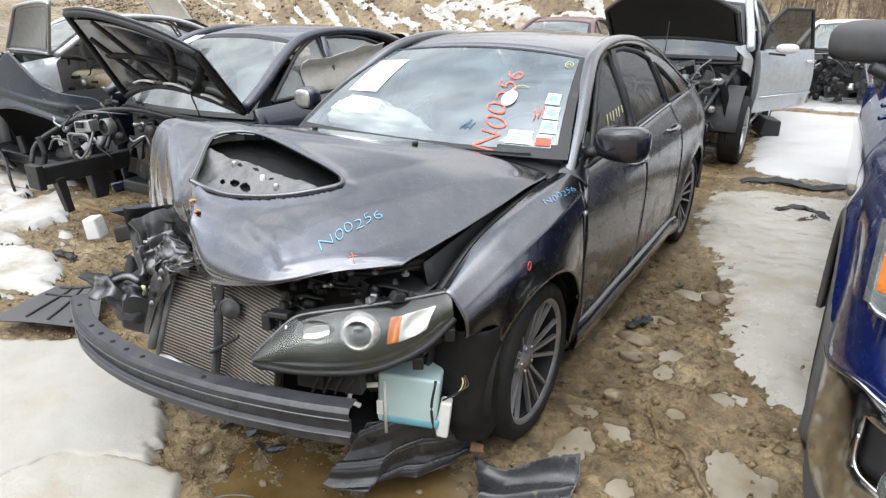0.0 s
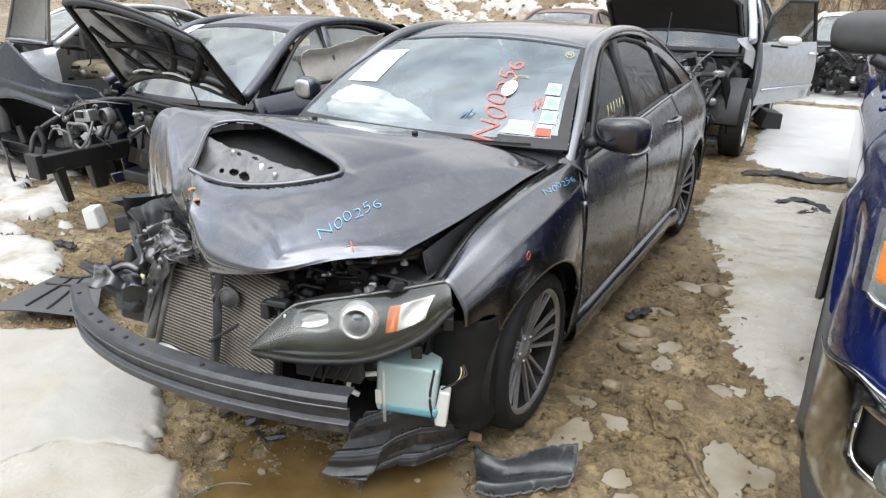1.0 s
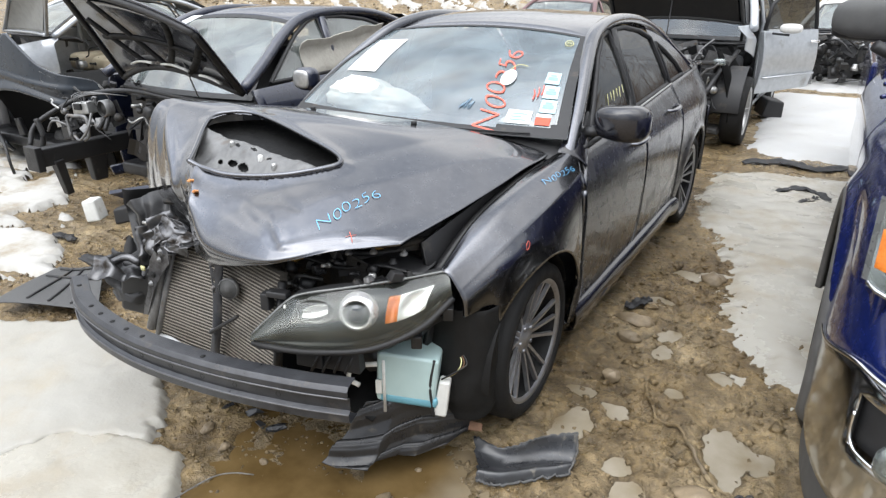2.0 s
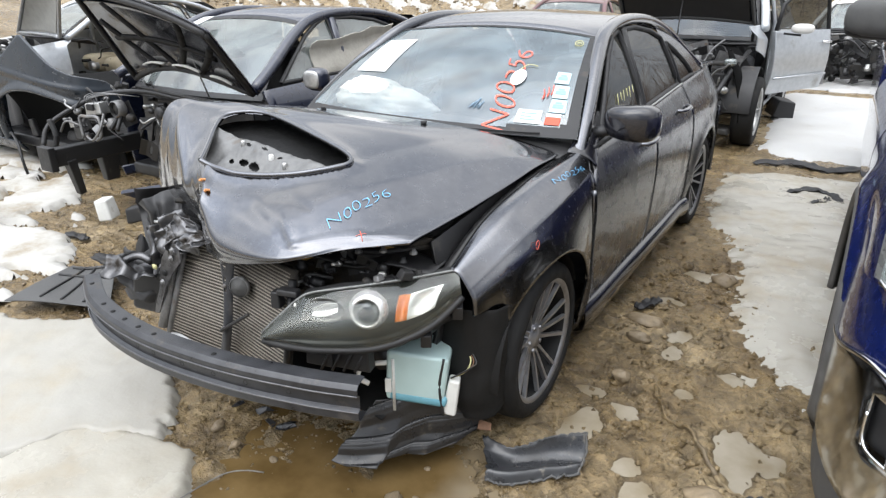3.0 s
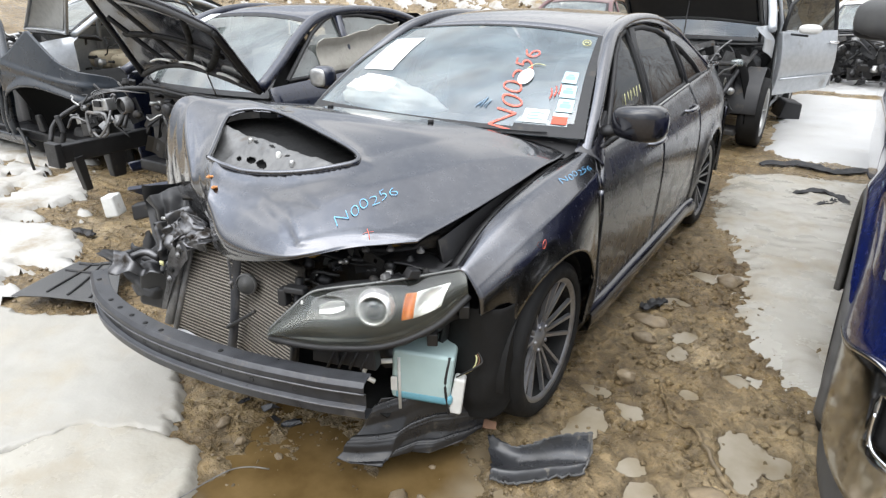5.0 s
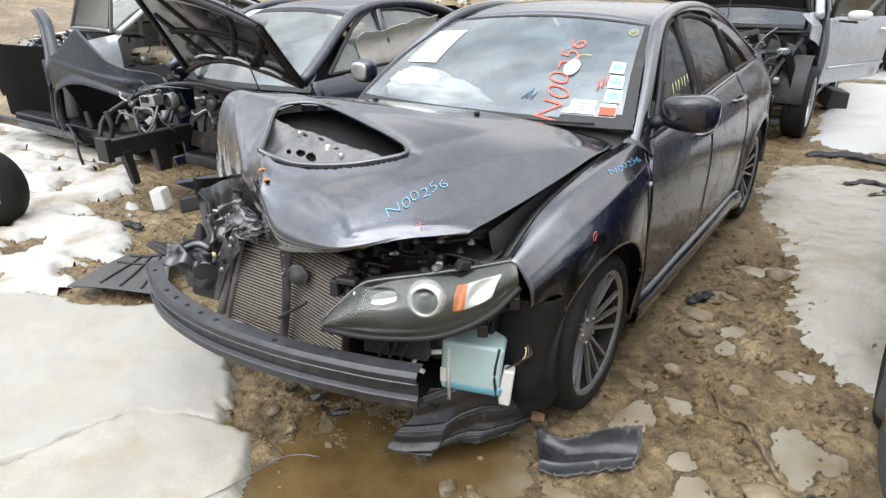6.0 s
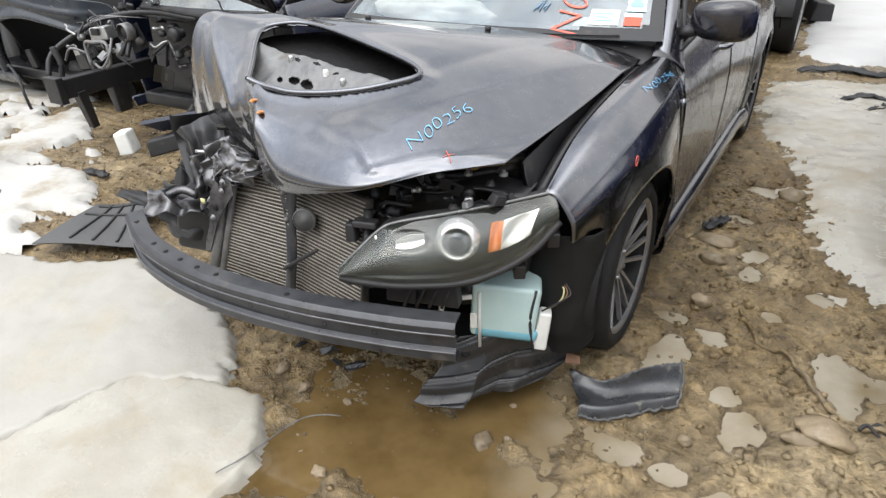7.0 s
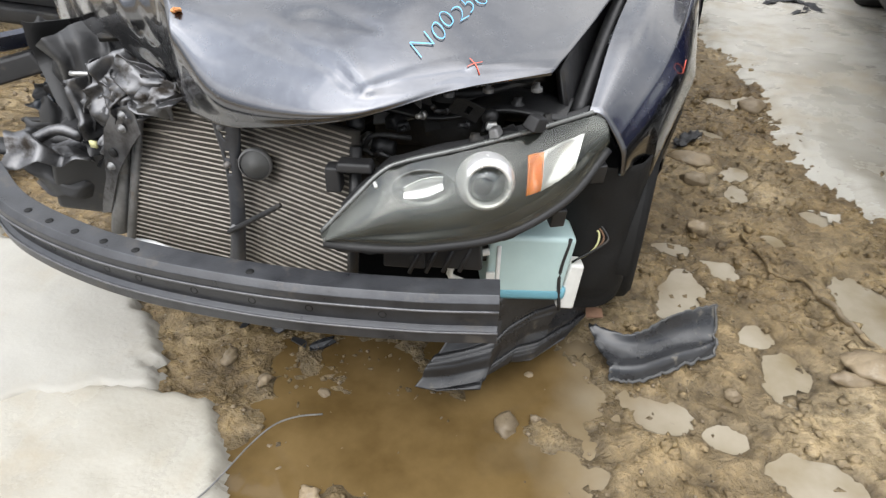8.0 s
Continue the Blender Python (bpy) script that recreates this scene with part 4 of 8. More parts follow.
HOLES = [(0.20, 0.60, 0.020, 0.035), (0.30, 0.62, 0.040, 0.055), (0.39, 0.60, 0.042, 0.060), (0.62, 0.50, 0.036, 0.055), (0.72, 0.44, 0.038, 0.055), (0.30, 0.88, 0.022, 0.030),
         (0.43, 0.90, 0.024, 0.030), (0.56, 0.84, 0.020, 0.030), (0.80, 0.62, 0.014, 0.030), (0.44, 0.40, 0.006, 0.016), (0.26, 0.34, 0.008, 0.02)]
part("inner_panel", sheet(bmesh.new(), scoop_floor, 150, 60, lambda u, v: all(((u - a) / c) ** 2 + ((v - b) / d) ** 2 > 1 for a, b, c, d in HOLES)), hood_inner, hood,
     "bare grey perforated inner panel inside the scoop", thick=0.004)
for k, (u, v) in enumerate([(0.42, 0.12), (0.58, 0.10), (0.36, 0.22), (0.52, 0.05), (0.64, 0.04), (0.75, 0.08), (0.50, 0.80), (0.26, 0.86), (0.62, 0.72), (0.85, 0.2)]):
    bm = bmesh.new()
    q = Vector(scoop_floor(u, v))
    lathe(bm, [(0.001, 0.016), (0.008, 0.015), (0.010, 0.008), (0.011, 0.0), (0.011, -0.008)], q, "z", 10)
    part("clip", bm, alloy_bright if k % 3 else white_plastic, hood)
bm = bmesh.new()
sheet(bm, lambda u, v: Vector(hood_grid[round((0.02 + 0.58 * v) * HN)][round((0.22 + 0.72 * u) * HN)]) + Vector((0, 0.012, -0.062)), 30, 30)
part("hood_liner", bm, quilt_black, hood, "black liner below the hood", thick=0.004)
bm = bmesh.new()
sheet(bm, lambda u, v: (-0.62 + 0.9 * u, -0.50 + 0.62 * v, 0.80 + 0.05 * v + 0.02 * fbm(u * 5, v * 5)), 12, 8)
part("engine_cover", bm, engine_dark, car, thick=0.02)
bm = bmesh.new()
for k, (x, y) in enumerate([(0.158, 0.20), (-0.42, 0.22)]):
    q = on_hood(x, y)
    box(bm, q + Vector((0, 0, 0.006)), (0.022, 0.016, 0.014), (0, 0, 20))
    part("washer_nozzle", bm, plastic_black, hood)
    bm = bmesh.new()
bm.free()

# windscreen
def screen(u, v, out=0.0):
    w = 2 * u - 1
    b = Vector((0.715 * w, 0.315 + 0.125 * w * w, 1.030 - 0.008 * w * w))
    t = Vector((0.552 * w, 1.150 - 0.045 * w * w, 1.412 - 0.034 * w * w))
    q = b.lerp(t, v) + Vector((0, -0.018, 0.030)) * math.sin(math.pi * v)
    return q + Vector((0, -0.43, 0.90)) * out


windscreen = part("windscreen", sheet(bmesh.new(), lambda u, v: screen(-0.022 + 1.044 * u, v), 24, 16), glass_screen, car, "dusty windscreen with paint-marker writing and stickers")
windscreen.visible_shadow = False
bm = bmesh.new()
sheet(bm, lambda u, v: screen(-0.022 + 1.044 * u, v, 0.003), 60, 40, lambda u, v: u < 0.020 or u > 0.972 or v > 0.97 or v < 0.05 + 0.05 * u ** 6)
part("black_border", bm, plastic_black, windscreen)
bm = bmesh.new()
sheet(bm, lambda u, v: Vector((0.775 * (2 * u - 1), 0.27 + 0.14 * (2 * u - 1) ** 2 + 0.10 * v, 0.985 - 0.05 * (2 * u - 1) ** 4 + 0.045 * v)), 20, 3)
part("cowl", bm, plastic_black, car, thick=0.02)
for x0, x1 in ((-0.55, 0.05), (-0.05, 0.6)):
    bm = bmesh.new()
    tube(bm, [screen(0.5 + 0.5 * (x0 + (x1 - x0) * k / 8) / 0.715, 0.004 + 0.012 * k / 8, 0.010) for k in range(9)], 0.004, 6)
    part("wiper", bm, plastic_black, windscreen)

# pillars, roof and side glass
for s in (1, -1):
    bm = bmesh.new()
    path = curve_pts([(0.750, 0.425, 0.930), (0.744, 0.50, 1.008), (0.708, 0.66, 1.125), (0.640, 0.92, 1.290), (0.590, 1.16, 1.395), (0.572, 1.50, 1.438), (0.575, 1.95, 1.415), (0.600, 2.30, 1.335), (0.650, 2.60, 1.205), (0.715, 2.88, 1.07)], 50)
    tube(bm, [(s * x, y, z) for x, y, z in path], 0.036, 12, 0.85)
    part("roof_rail", bm, paint_dark, car)
    bm = bmesh.new()
    tube(bm, [(s * 0.745, 1.352, 1.005), (s * 0.69, 1.354, 1.2), (s * 0.615, 1.356, 1.40)], 0.030, 8, 0.5)
    part("door_pillar", bm, plastic_black, car)


def glass_x(z):
    return 0.766 - 0.165 * ((z - 1.0) / 0.38) - 0.05 * ((z - 1.0) / 0.38) * ((z - 1.0) / 0.38 - 1)


SIDE_GLASS = ([(0.655, 1.0), (0.86, 1.165), (1.04, 1.295), (1.20, 1.372), (1.322, 1.392), (1.328, 1.012)],
              [(1.378, 1.014), (1.378, 1.395), (1.62, 1.396), (1.86, 1.365), (2.02, 1.318), (2.115, 1.045)],
              [(2.165, 1.048), (2.085, 1.290), (2.22, 1.238), (2.42, 1.14), (2.53, 1.062)])
for s in (1, -1):
    for poly in SIDE_GLASS:
        bm = bmesh.new()
        pts = [(y, z) for k in range(len(poly)) for y, z in [tuple(np.array(poly[k]) + (np.array(poly[(k + 1) % len(poly)]) - np.array(poly[k])) * f / 5) for f in range(5)]]
        mid = np.mean(pts, axis=0)
        c = bm.verts.new((s * glass_x(mid[1]), mid[0], mid[1]))
        ring = [bm.verts.new((s * glass_x(z), y, z)) for y, z in pts]
        for k in range(len(ring)):
            f = (c, ring[k], ring[(k + 1) % len(ring)])
            bm.faces.new(f if s < 0 else f[::-1])
        g = part("side_window", bm, glass_side, car, "dark tinted side window reflecting trees")
        g.visible_shadow = False
        bm = bmesh.new()
        tube(bm, [(s * (glass_x(z) + 0.002), y, z) for y, z in pts + pts[:1]], 0.014, 6, caps=False)
        part("window_seal", bm, plastic_black, g)

ROOF_Z = [(1.10, 1.408), (1.3, 1.452), (1.6, 1.474), (1.95, 1.465), (2.3, 1.41), (2.45, 1.375)]


def roof_fn(u, v):
    w = 2 * u - 1
    y = (1.155 - 0.045 * w * w) + (2.42 - 1.155) * v
    z = value(ROOF_Z, y) - 0.028 * w ** 2 - 0.02 * abs(w) ** 8
    return (0.575 * w, y, z)


part("roof", sheet(bmesh.new(), roof_fn, 30, 30), paint_dark, car, "dusty dark roof panel", thick=0.02)
for s in (1, -1):
    rail = [(2.05, 1.392), (2.30, 1.325), (2.60, 1.195), (2.86, 1.07)]
    bm = bmesh.new()
    sheet(bm, lambda u, v: (lambda y, z: (s * (glass_x(z) - 0.008), y, z))(2.05 + 0.81 * u, belt(2.05 + 0.81 * u) - 0.01 + (value(rail, 2.05 + 0.81 * u) - belt(2.05 + 0.81 * u) + 0.01) * v), 24, 10)
    part("rear_pillar", bm, paint_dark, car)
rg = part("rear_window", sheet(bmesh.new(), lambda u, v: Vector((0.60 * (2 * u - 1), 2.42, 1.385 - 0.03 * (2 * u - 1) ** 2)).lerp(Vector((0.70 * (2 * u - 1), 2.98, 1.075)), v), 12, 8), glass_side, car)
rg.visible_shadow = False
part("trunk_lid", sheet(bmesh.new(), lambda u, v: (0.70 * (2 * u - 1), 2.98 + 0.5 * min(v * 2, 1) + 0.06 * max(v * 2 - 1, 0), 1.07 - 0.02 * min(v * 2, 1) - 0.30 * max(v * 2 - 1, 0)), 12, 16), paint_dark, car, thick=0.02)
part("rear_bumper", sheet(bmesh.new(), lambda u, v: (0.84 * math.sin((u - 0.5) * 2.9), 3.12 + 0.42 * math.cos((u - 0.5) * 2.6), 0.25 + 0.5 * v), 24, 6), paint_dark, car, thick=0.02)

# door mirror
def rounded(bm, c, s, n=4.0, nu=28, nv=18):
    def f(u, v):
        a, b = 2 * math.pi * u, math.pi * (v - 0.5)
        p = lambda t: math.copysign(abs(t) ** (2 / n), t)
        return Vector(c) + Vector((s[0] * p(math.cos(b)) * p(math.cos(a)), s[1] * p(math.cos(b)) * p(math.sin(a)), s[2] * p(math.sin(b))))
    sheet(bm, f, nu, nv)
    bmesh.ops.remove_doubles(bm, verts=bm.verts[:], dist=1e-5)
    return bm


bm = rounded(bmesh.new(), (0, 0, 0), (0.116, 0.070, 0.072), 3.4)
for v in bm.verts:
    v.co.z *= 1.0 + 0.10 * v.co.x / 0.12
    v.co.y += 0.25 * abs(v.co.x)
mirror = part("door_mirror", bm, gloss_black, car, "black glossy door mirror housing")
mirror.location = (0.918, 0.60, 1.083)
bm = bmesh.new()
tube(bm, [(0.77, 0.60, 1.03), (0.83, 0.60, 1.045)], 0.034, 10, 0.7)
part("mirror_stalk", bm, plastic_black, car)
bm = rounded(bmesh.new(), (0, 0.058, 0), (0.088, 0.012, 0.054), 4)
part("mirror_glass", bm, chrome, mirror)
bm = bmesh.new()
outline(bm, [(0.772, 0.50, 0.99), (0.768, 0.66, 0.995), (0.735, 0.70, 1.10)], (0.012, 0, 0))
part("mirror_plate", bm, plastic_black, car, smooth=False)

for s in (1, -1):
    bm = bmesh.new()
    sheet(bm, lambda u, v: Vector((s * 0.728, 0.40, 0.982)).lerp(Vector((s * 0.838, 0.462, 0.922)), u).lerp(Vector((s * 0.716, 0.60, 1.078)).lerp(Vector((s * 0.790, 0.60, 1.000)), u), v) + Vector((s * 0.010, 0, 0.014)) * math.sin(math.pi * u), 10, 10)
    part("mirror_sail", bm, gloss_black, car, "glossy black corner panel below the mirror", thick=0.008)

for x, y, s in ((0.738, 0.012, 1), (0.762, 2.625, 1), (-0.738, 0.012, -1), (-0.762, 2.625, -1)):
    make_wheel(car, (x, y, WHEEL_R), s, groups=5, per=3)


def liner(s, yc, a0, a1, x0, x1, r=0.365):
    def f(u, v):
        t = radians(a0 + (a1 - a0) * u)
        return (s * (x0 + (x1 - x0) * v), yc + r * math.cos(t), 0.325 + (r + 0.008 * math.sin(u * 25)) * math.sin(t))
    return sheet(bmesh.new(), f, 30, 6)


part("wheel_liner", liner(1, 0.0, 20, 186, 0.58, 0.830), liner_black, car, "torn black wheel arch liner", thick=0.004)
part("wheel_liner", liner(-1, 0.0, 20, 160, 0.58, 0.845), plastic_black, car, thick=0.004)
for s in (1, -1):
    part("wheel_liner", liner(s, 2.625, 0, 180, 0.55, 0.85), plastic_black, car, thick=0.004)
bm = bmesh.new()
liner_plan = curve_pts([(0.56, -0.350), (0.64, -0.392), (0.74, -0.396), (0.800, -0.362), (0.822, -0.300)], 25)
sheet(bm, lambda u, v: (liner_plan[round(v * 24)][0], liner_plan[round(v * 24)][1] + 0.006 * fbm(u * 4, v * 3, 3) + 0.005 * smooth01(0.46, 0.50, v) + 0.03 * smooth01(0.25, 0.0, u), 0.150 + 0.10 * v ** 5 + (0.465 - 0.10 * v ** 5) * u), 28, 24)
part("front_liner", bm, liner_black, car, "loose black liner panel ahead of the wheel", thick=0.005)
bm = bmesh.new()
box(bm, (0, 1.9, 0.24), (1.5, 3.0, 0.10))
part("floor_pan", bm, rail_paint, car, bevel=0.02)
bm = bmesh.new()
sheet(bm, lambda u, v: (-0.50 + 1.0 * u, -0.60 + 1.05 * v, 0.205 + 0.02 * math.sin(u * 9) + 0.03 * v + 0.012 * fbm(u * 5, v * 5)), 20, 20)
part("engine_undershield", bm, liner_black, car, "black plastic shield below the engine", thick=0.008)
bm = rounded(bmesh.new(), (-0.05, -0.05, 0.46), (0.40, 0.34, 0.20), 4.5, 28, 16)
part("engine", bm, engine_dark, car, "grimy flat engine low in the bay")
bm = bmesh.new()
tube(bm, [(-0.55, 0.02, 0.27), (-0.3, -0.05, 0.24), (0.3, -0.05, 0.24), (0.55, 0.02, 0.27)], 0.035, 8)
part("subframe", bm, rail_paint, car)
for s in (1, -1):
    bm = bmesh.new()
    tube(bm, [(s * 0.46, 0.4, 0.40), (s * 0.46, -0.55, 0.42)], 0.05, 8)
    part("chassis_rail", bm, rail_paint, car)
    bm = bmesh.new()
    sheet(bm, lambda u, v: (s * (0.60 + 0.04 * math.sin(3 * v)), -0.42 + 0.85 * u, 0.40 + 0.44 * v + 0.08 * u), 8, 6)
    part("inner_wing", bm, rail_paint, car, thick=0.02)
bm = bmesh.new()
sheet(bm, lambda u, v: (-0.62 + 1.24 * u, 0.40 + 0.03 * v, 0.30 + 0.70 * v), 8, 6)
part("firewall", bm, rail_paint, car, thick=0.02)
bm = bmesh.new()
tube(bm, curve_pts([(0.645, -0.40, 0.735), (0.655, -0.2, 0.83), (0.665, 0.1, 0.895), (0.69, 0.36, 0.93)], 20), 0.020, 8)
part("wing_flange", bm, rail_paint, car)

# cabin
bm = bmesh.new()
sheet(bm, lambda u, v: (-0.68 + 1.36 * u, 0.50 + 0.30 * v, 1.00 - 0.02 * math.cos(v * 3) - 0.25 * max(0, v - 0.7) ** 1.2), 16, 12)
dash = part("dashboard", bm, dash_grey, car, thick=0.03)
bm = bmesh.new()
lathe(bm, [(0.185, -0.012), (0.197, 0.0), (0.185, 0.012), (0.173, 0.0), (0.185, -0.012)], (0, 0, 0), "y", 32)
wheel_ring = part("steering_wheel", bm, dash_grey, dash)
wheel_ring.location = (0.36, 0.86, 0.94)
wheel_ring.rotation_euler = (radians(-24), 0, 0)
for x in (-0.36, 0.36):
    bm = rounded(bmesh.new(), (x, 1.30, 0.62), (0.25, 0.27, 0.11), 4)
    seat = part("front_seat", bm, seat_cloth, car)
    bm = rounded(bmesh.new(), (x, 1.58, 0.93), (0.24, 0.09, 0.32), 4)
    part("backrest", bm, seat_cloth, seat)
    bm = rounded(bmesh.new(), (x, 1.63, 1.27), (0.13, 0.05, 0.09), 3)
    part("headrest", bm, seat_cloth, seat)
bm = rounded(bmesh.new(), (0, 2.35, 0.85), (0.62, 0.10, 0.30), 5)
part("rear_bench", bm, seat_cloth, car)
bm = rounded(bmesh.new(), (0.02, 1.05, 1.335), (0.12, 0.02, 0.035), 3)
part("interior_mirror", bm, plastic_black, car)


def airbag_pt(u, v):
    """A limp cushion: two swollen lobes with folds, drawn to a tail."""
    a, b = 2 * math.pi * u, math.pi * (v - 0.5)
    q = Vector((math.cos(b) * math.cos(a), math.cos(b) * math.sin(a), math.sin(b)))
    k = 1 + 0.16 * fbm(q.x * 1.4, q.y * 1.4, q.z * 1.4 + 4, 3) - 0.20 * math.exp(-((q.x - 0.35) / 0.12) ** 2) * max(0, q.z + 0.3)
    k += 0.10 * folds(q.x * 1.3 + q.y, q.z * 1.6, 3, 3) + 0.03 * abs(fbm(q.x * 5, q.y * 5, q.z * 5, 3))
    return Vector((-0.345 + 0.30 * q.x * k, 0.59 + 0.11 * q.y * k, 1.082 + 0.100 * q.z * k * (1 - 0.35 * max(0, q.x)) - 0.03 * max(0, q.x)))


bm = sheet(bmesh.new(), airbag_pt, 72, 48)
bmesh.ops.remove_doubles(bm, verts=bm.verts[:], dist=1e-5)
part("airbag", bm, airbag_cloth, car, "deployed off-white passenger airbag, limp on the dashboard")
bm = bmesh.new()
blob(bm, (0.36, 0.80, 0.94), (0.10, 0.07, 0.09), 0.3, 2, 8, 3)
part("driver_airbag", bm, airbag_cloth, car)

# ---- crushed front end of the sedan ----
# bumper beam
BEAM = [(-0.735, -0.845, 0.500), (-0.55, -0.925, 0.472), (-0.25, -0.955, 0.452), (0.10, -0.925, 0.446), (0.40, -0.86, 0.446), (0.592, -0.806, 0.452)]
beam_pts = [Vector(q) for q in curve_pts(BEAM, 40)]
BEAM_SECTION = [(0.034, 0.066), (-0.018, 0.066), (-0.030, 0.052), (-0.030, 0.030), (-0.016, 0.022), (-0.016, -0.020), (-0.030, -0.028), (-0.030, -0.056), (-0.016, -0.068), (0.034, -0.068)]


def sweep(bm, pts, section, closed=True):
    rings = []
    n = len(pts)
    for i, q in enumerate(pts):
        d = (pts[min(i + 1, n - 1)] - pts[max(i - 1, 0)]).normalized()
        back = Vector((0, 0, 1)).cross(d).normalized()
        rings.append([bm.verts.new(q + back * a + Vector((0, 0, 1)) * b) for a, b in section])
    m = len(section)
    for r0, r1 in zip(rings, rings[1:]):
        for j in range(m if closed else m - 1):
            bm.faces.new((r0[j], r0[(j + 1) % m], r1[(j + 1) % m], r1[j]))
    bmesh.ops.recalc_face_normals(bm, faces=bm.faces[:])
    return bm


beam = part("bumper_beam", sweep(bmesh.new(), beam_pts, BEAM_SECTION, False), beam_metal, car, "bare bent steel bumper beam, dark and scuffed", thick=0.004, bevel=0.003)
for h, r in ((0.031, 0.0032), (-0.027, 0.0032)):
    bm = bmesh.new()
    tube(bm, [q + Vector((0, 0, 1)).cross((beam_pts[min(i + 1, 39)] - beam_pts[max(i - 1, 0)]).normalized()) * -0.031 + Vector((0, 0, h)) for i, q in enumerate(beam_pts)], r, 6)
    part("ridge", bm, beam_edge, beam)
for k in (3, 6, 9, 11, 13, 15, 17, 20, 23, 26, 30):
    q = beam_pts[k]
    d = (beam_pts[k + 1] - beam_pts[k - 1]).normalized()
    back = Vector((0, 0, 1)).cross(d)
    for h in (0.0, 0.060 if k % 2 else -0.001):
        bm = bmesh.new()
        c = q + back * (-0.0155 if h < 0.05 else 0.0) + Vector((0, 0, 0.0 if h < 0.05 else 0.0665))
        lathe(bm, [(0.0005, 0.0), (0.0090, 0.0006), (0.0095, -0.003)], (0, 0, 0), "z", 10)
        ob = part("bolt_hole", bm, liner_black, beam)
        ob.location = c
        if h < 0.05:
            ob.rotation_euler = (-back).to_track_quat("Z", "Y").to_euler()

# radiator pack, bent forward beside the brace
rad = new("radiator")
rad.parent = car
rad["label"] = "dusty radiator core with bright horizontal tubes"


def rad_pt(x, z, d=0.0):
    """On the bent face of the core; d is proud of it."""
    return Vector((x, -0.672 - 0.22 * max(0.0, x + 0.10) + 0.22 * (z - 0.5) - d, z - 0.012 * smooth01(-0.30, -0.43, x) * smooth01(0.60, 0.72, z)))


def rad_left(z):
    return -0.430 + 0.22 * (z - 0.5)


bm = bmesh.new()
sheet(bm, lambda u, v: (lambda z: rad_pt(rad_left(z) + (0.22 - rad_left(z)) * u, z))(0.315 + 0.43 * v), 28, 8)
part("core", bm, fin_dark, rad, thick=0.03)
for k in range(35):
    z = 0.322 + 0.0122 * k
    bm = bmesh.new()
    dent = 0.006 * math.sin(k * 2.1)
    tube(bm, [rad_pt(x, z + (dent * smooth01(-0.28, -0.40, x) if k > 24 else 0.0) + 0.0008 * math.sin(x * 31 + k), 0.003) for x in np.linspace(rad_left(z), 0.22, 14)], 0.0023, 5)
    part("cooling_tube", bm, fin_metal, rad, smooth=False)
bm = bmesh.new()
tube(bm, [rad_pt(rad_left(z) - 0.010, z, 0.004) for z in (0.31, 0.52, 0.735)], 0.013, 8)
part("end_tank", bm, bare_metal, rad)
bm = bmesh.new()
tube(bm, [rad_pt(0.232, 0.31), rad_pt(0.232, 0.72)], 0.014, 8)
part("end_tank", bm, rail_paint, rad)
bm = bmesh.new()
drier = [rad_pt(rad_left(z) - 0.052, z, 0.006) for z in (0.335, 0.42, 0.52, 0.60)]
tube(bm, drier, 0.021, 14)
tube(bm, [drier[-1], drier[-1] + Vector((0.006, 0.008, 0.03))], 0.012, 10)
part("receiver_drier", bm, bare_metal, rad, "dull aluminium receiver bottle beside the core")
bm = bmesh.new()
box(bm, (-0.10, -0.655, 0.300), (0.86, 0.07, 0.03))
part("lower_crossbar", bm, rail_paint, car, bevel=0.008)
bm = bmesh.new()
sheet(bm, lambda u, v: rad_pt(-0.46 + 0.32 * u, 0.318 + 0.010 * v + 0.006 * math.sin(u * 9), 0.010 + 0.014 * (1 - v)), 14, 3)
part("bent_bracket", bm, alloy_bright, car, "bent bright strip under the core", thick=0.003)

# latch brace: a pressed channel with holes, a flared head and a rod
bm = bmesh.new()


def brace_pt(u, v):
    z = 0.315 + 0.435 * v
    half = 0.022 + 0.022 * smooth01(0.62, 1.0, v) + 0.006 * smooth01(0.2, 0.0, v)
    w = 2 * u - 1
    x = -0.112 + 0.020 * math.sin(3.1 * v) - 0.008 * v + half * w
    return Vector((x, -0.752 + 0.016 * (1 - abs(w) ** 3) * -1 + 0.085 * v, z))


sheet(bm, brace_pt, 16, 48, lambda u, v: min((u - 0.5) ** 2 * 2 + ((v - c) * 9) ** 2 for c in (0.66, 0.75, 0.86, 0.94)) > 0.030)
brace = part("centre_brace", bm, beam_metal, car, "black pressed steel latch brace ahead of the radiator", thick=0.004)
for v in (0.34, 0.70, 0.90):
    bm = bmesh.new()
    lathe(bm, [(0.001, -0.012), (0.007, -0.011), (0.008, 0.0)], brace_pt(0.5, v), "y", 10)
    part("brace_bolt", bm, bare_metal, brace)
bm = bmesh.new()
tube(bm, curve_pts([(-0.105, -0.752, 0.455), (-0.04, -0.752, 0.500), (0.03, -0.752, 0.548), (0.055, -0.750, 0.566)], 16), 0.0065, 8)
part("brace_rod", bm, plastic_black, brace)
bm = bmesh.new()
lathe(bm, [(0.001, -0.014), (0.012, -0.014), (0.014, -0.010), (0.034, -0.008), (0.037, 0.0), (0.036, 0.010), (0.015, 0.022), (0.001, 0.022)], (0, 0, 0), "y", 32)
horn = part("horn", bm, plastic_grey, car, "round black horn disc with a worn metal rim")
horn.location = (-0.030, -0.700, 0.630)
horn.rotation_euler = (radians(-8), 0, radians(18))
bm = bmesh.new()
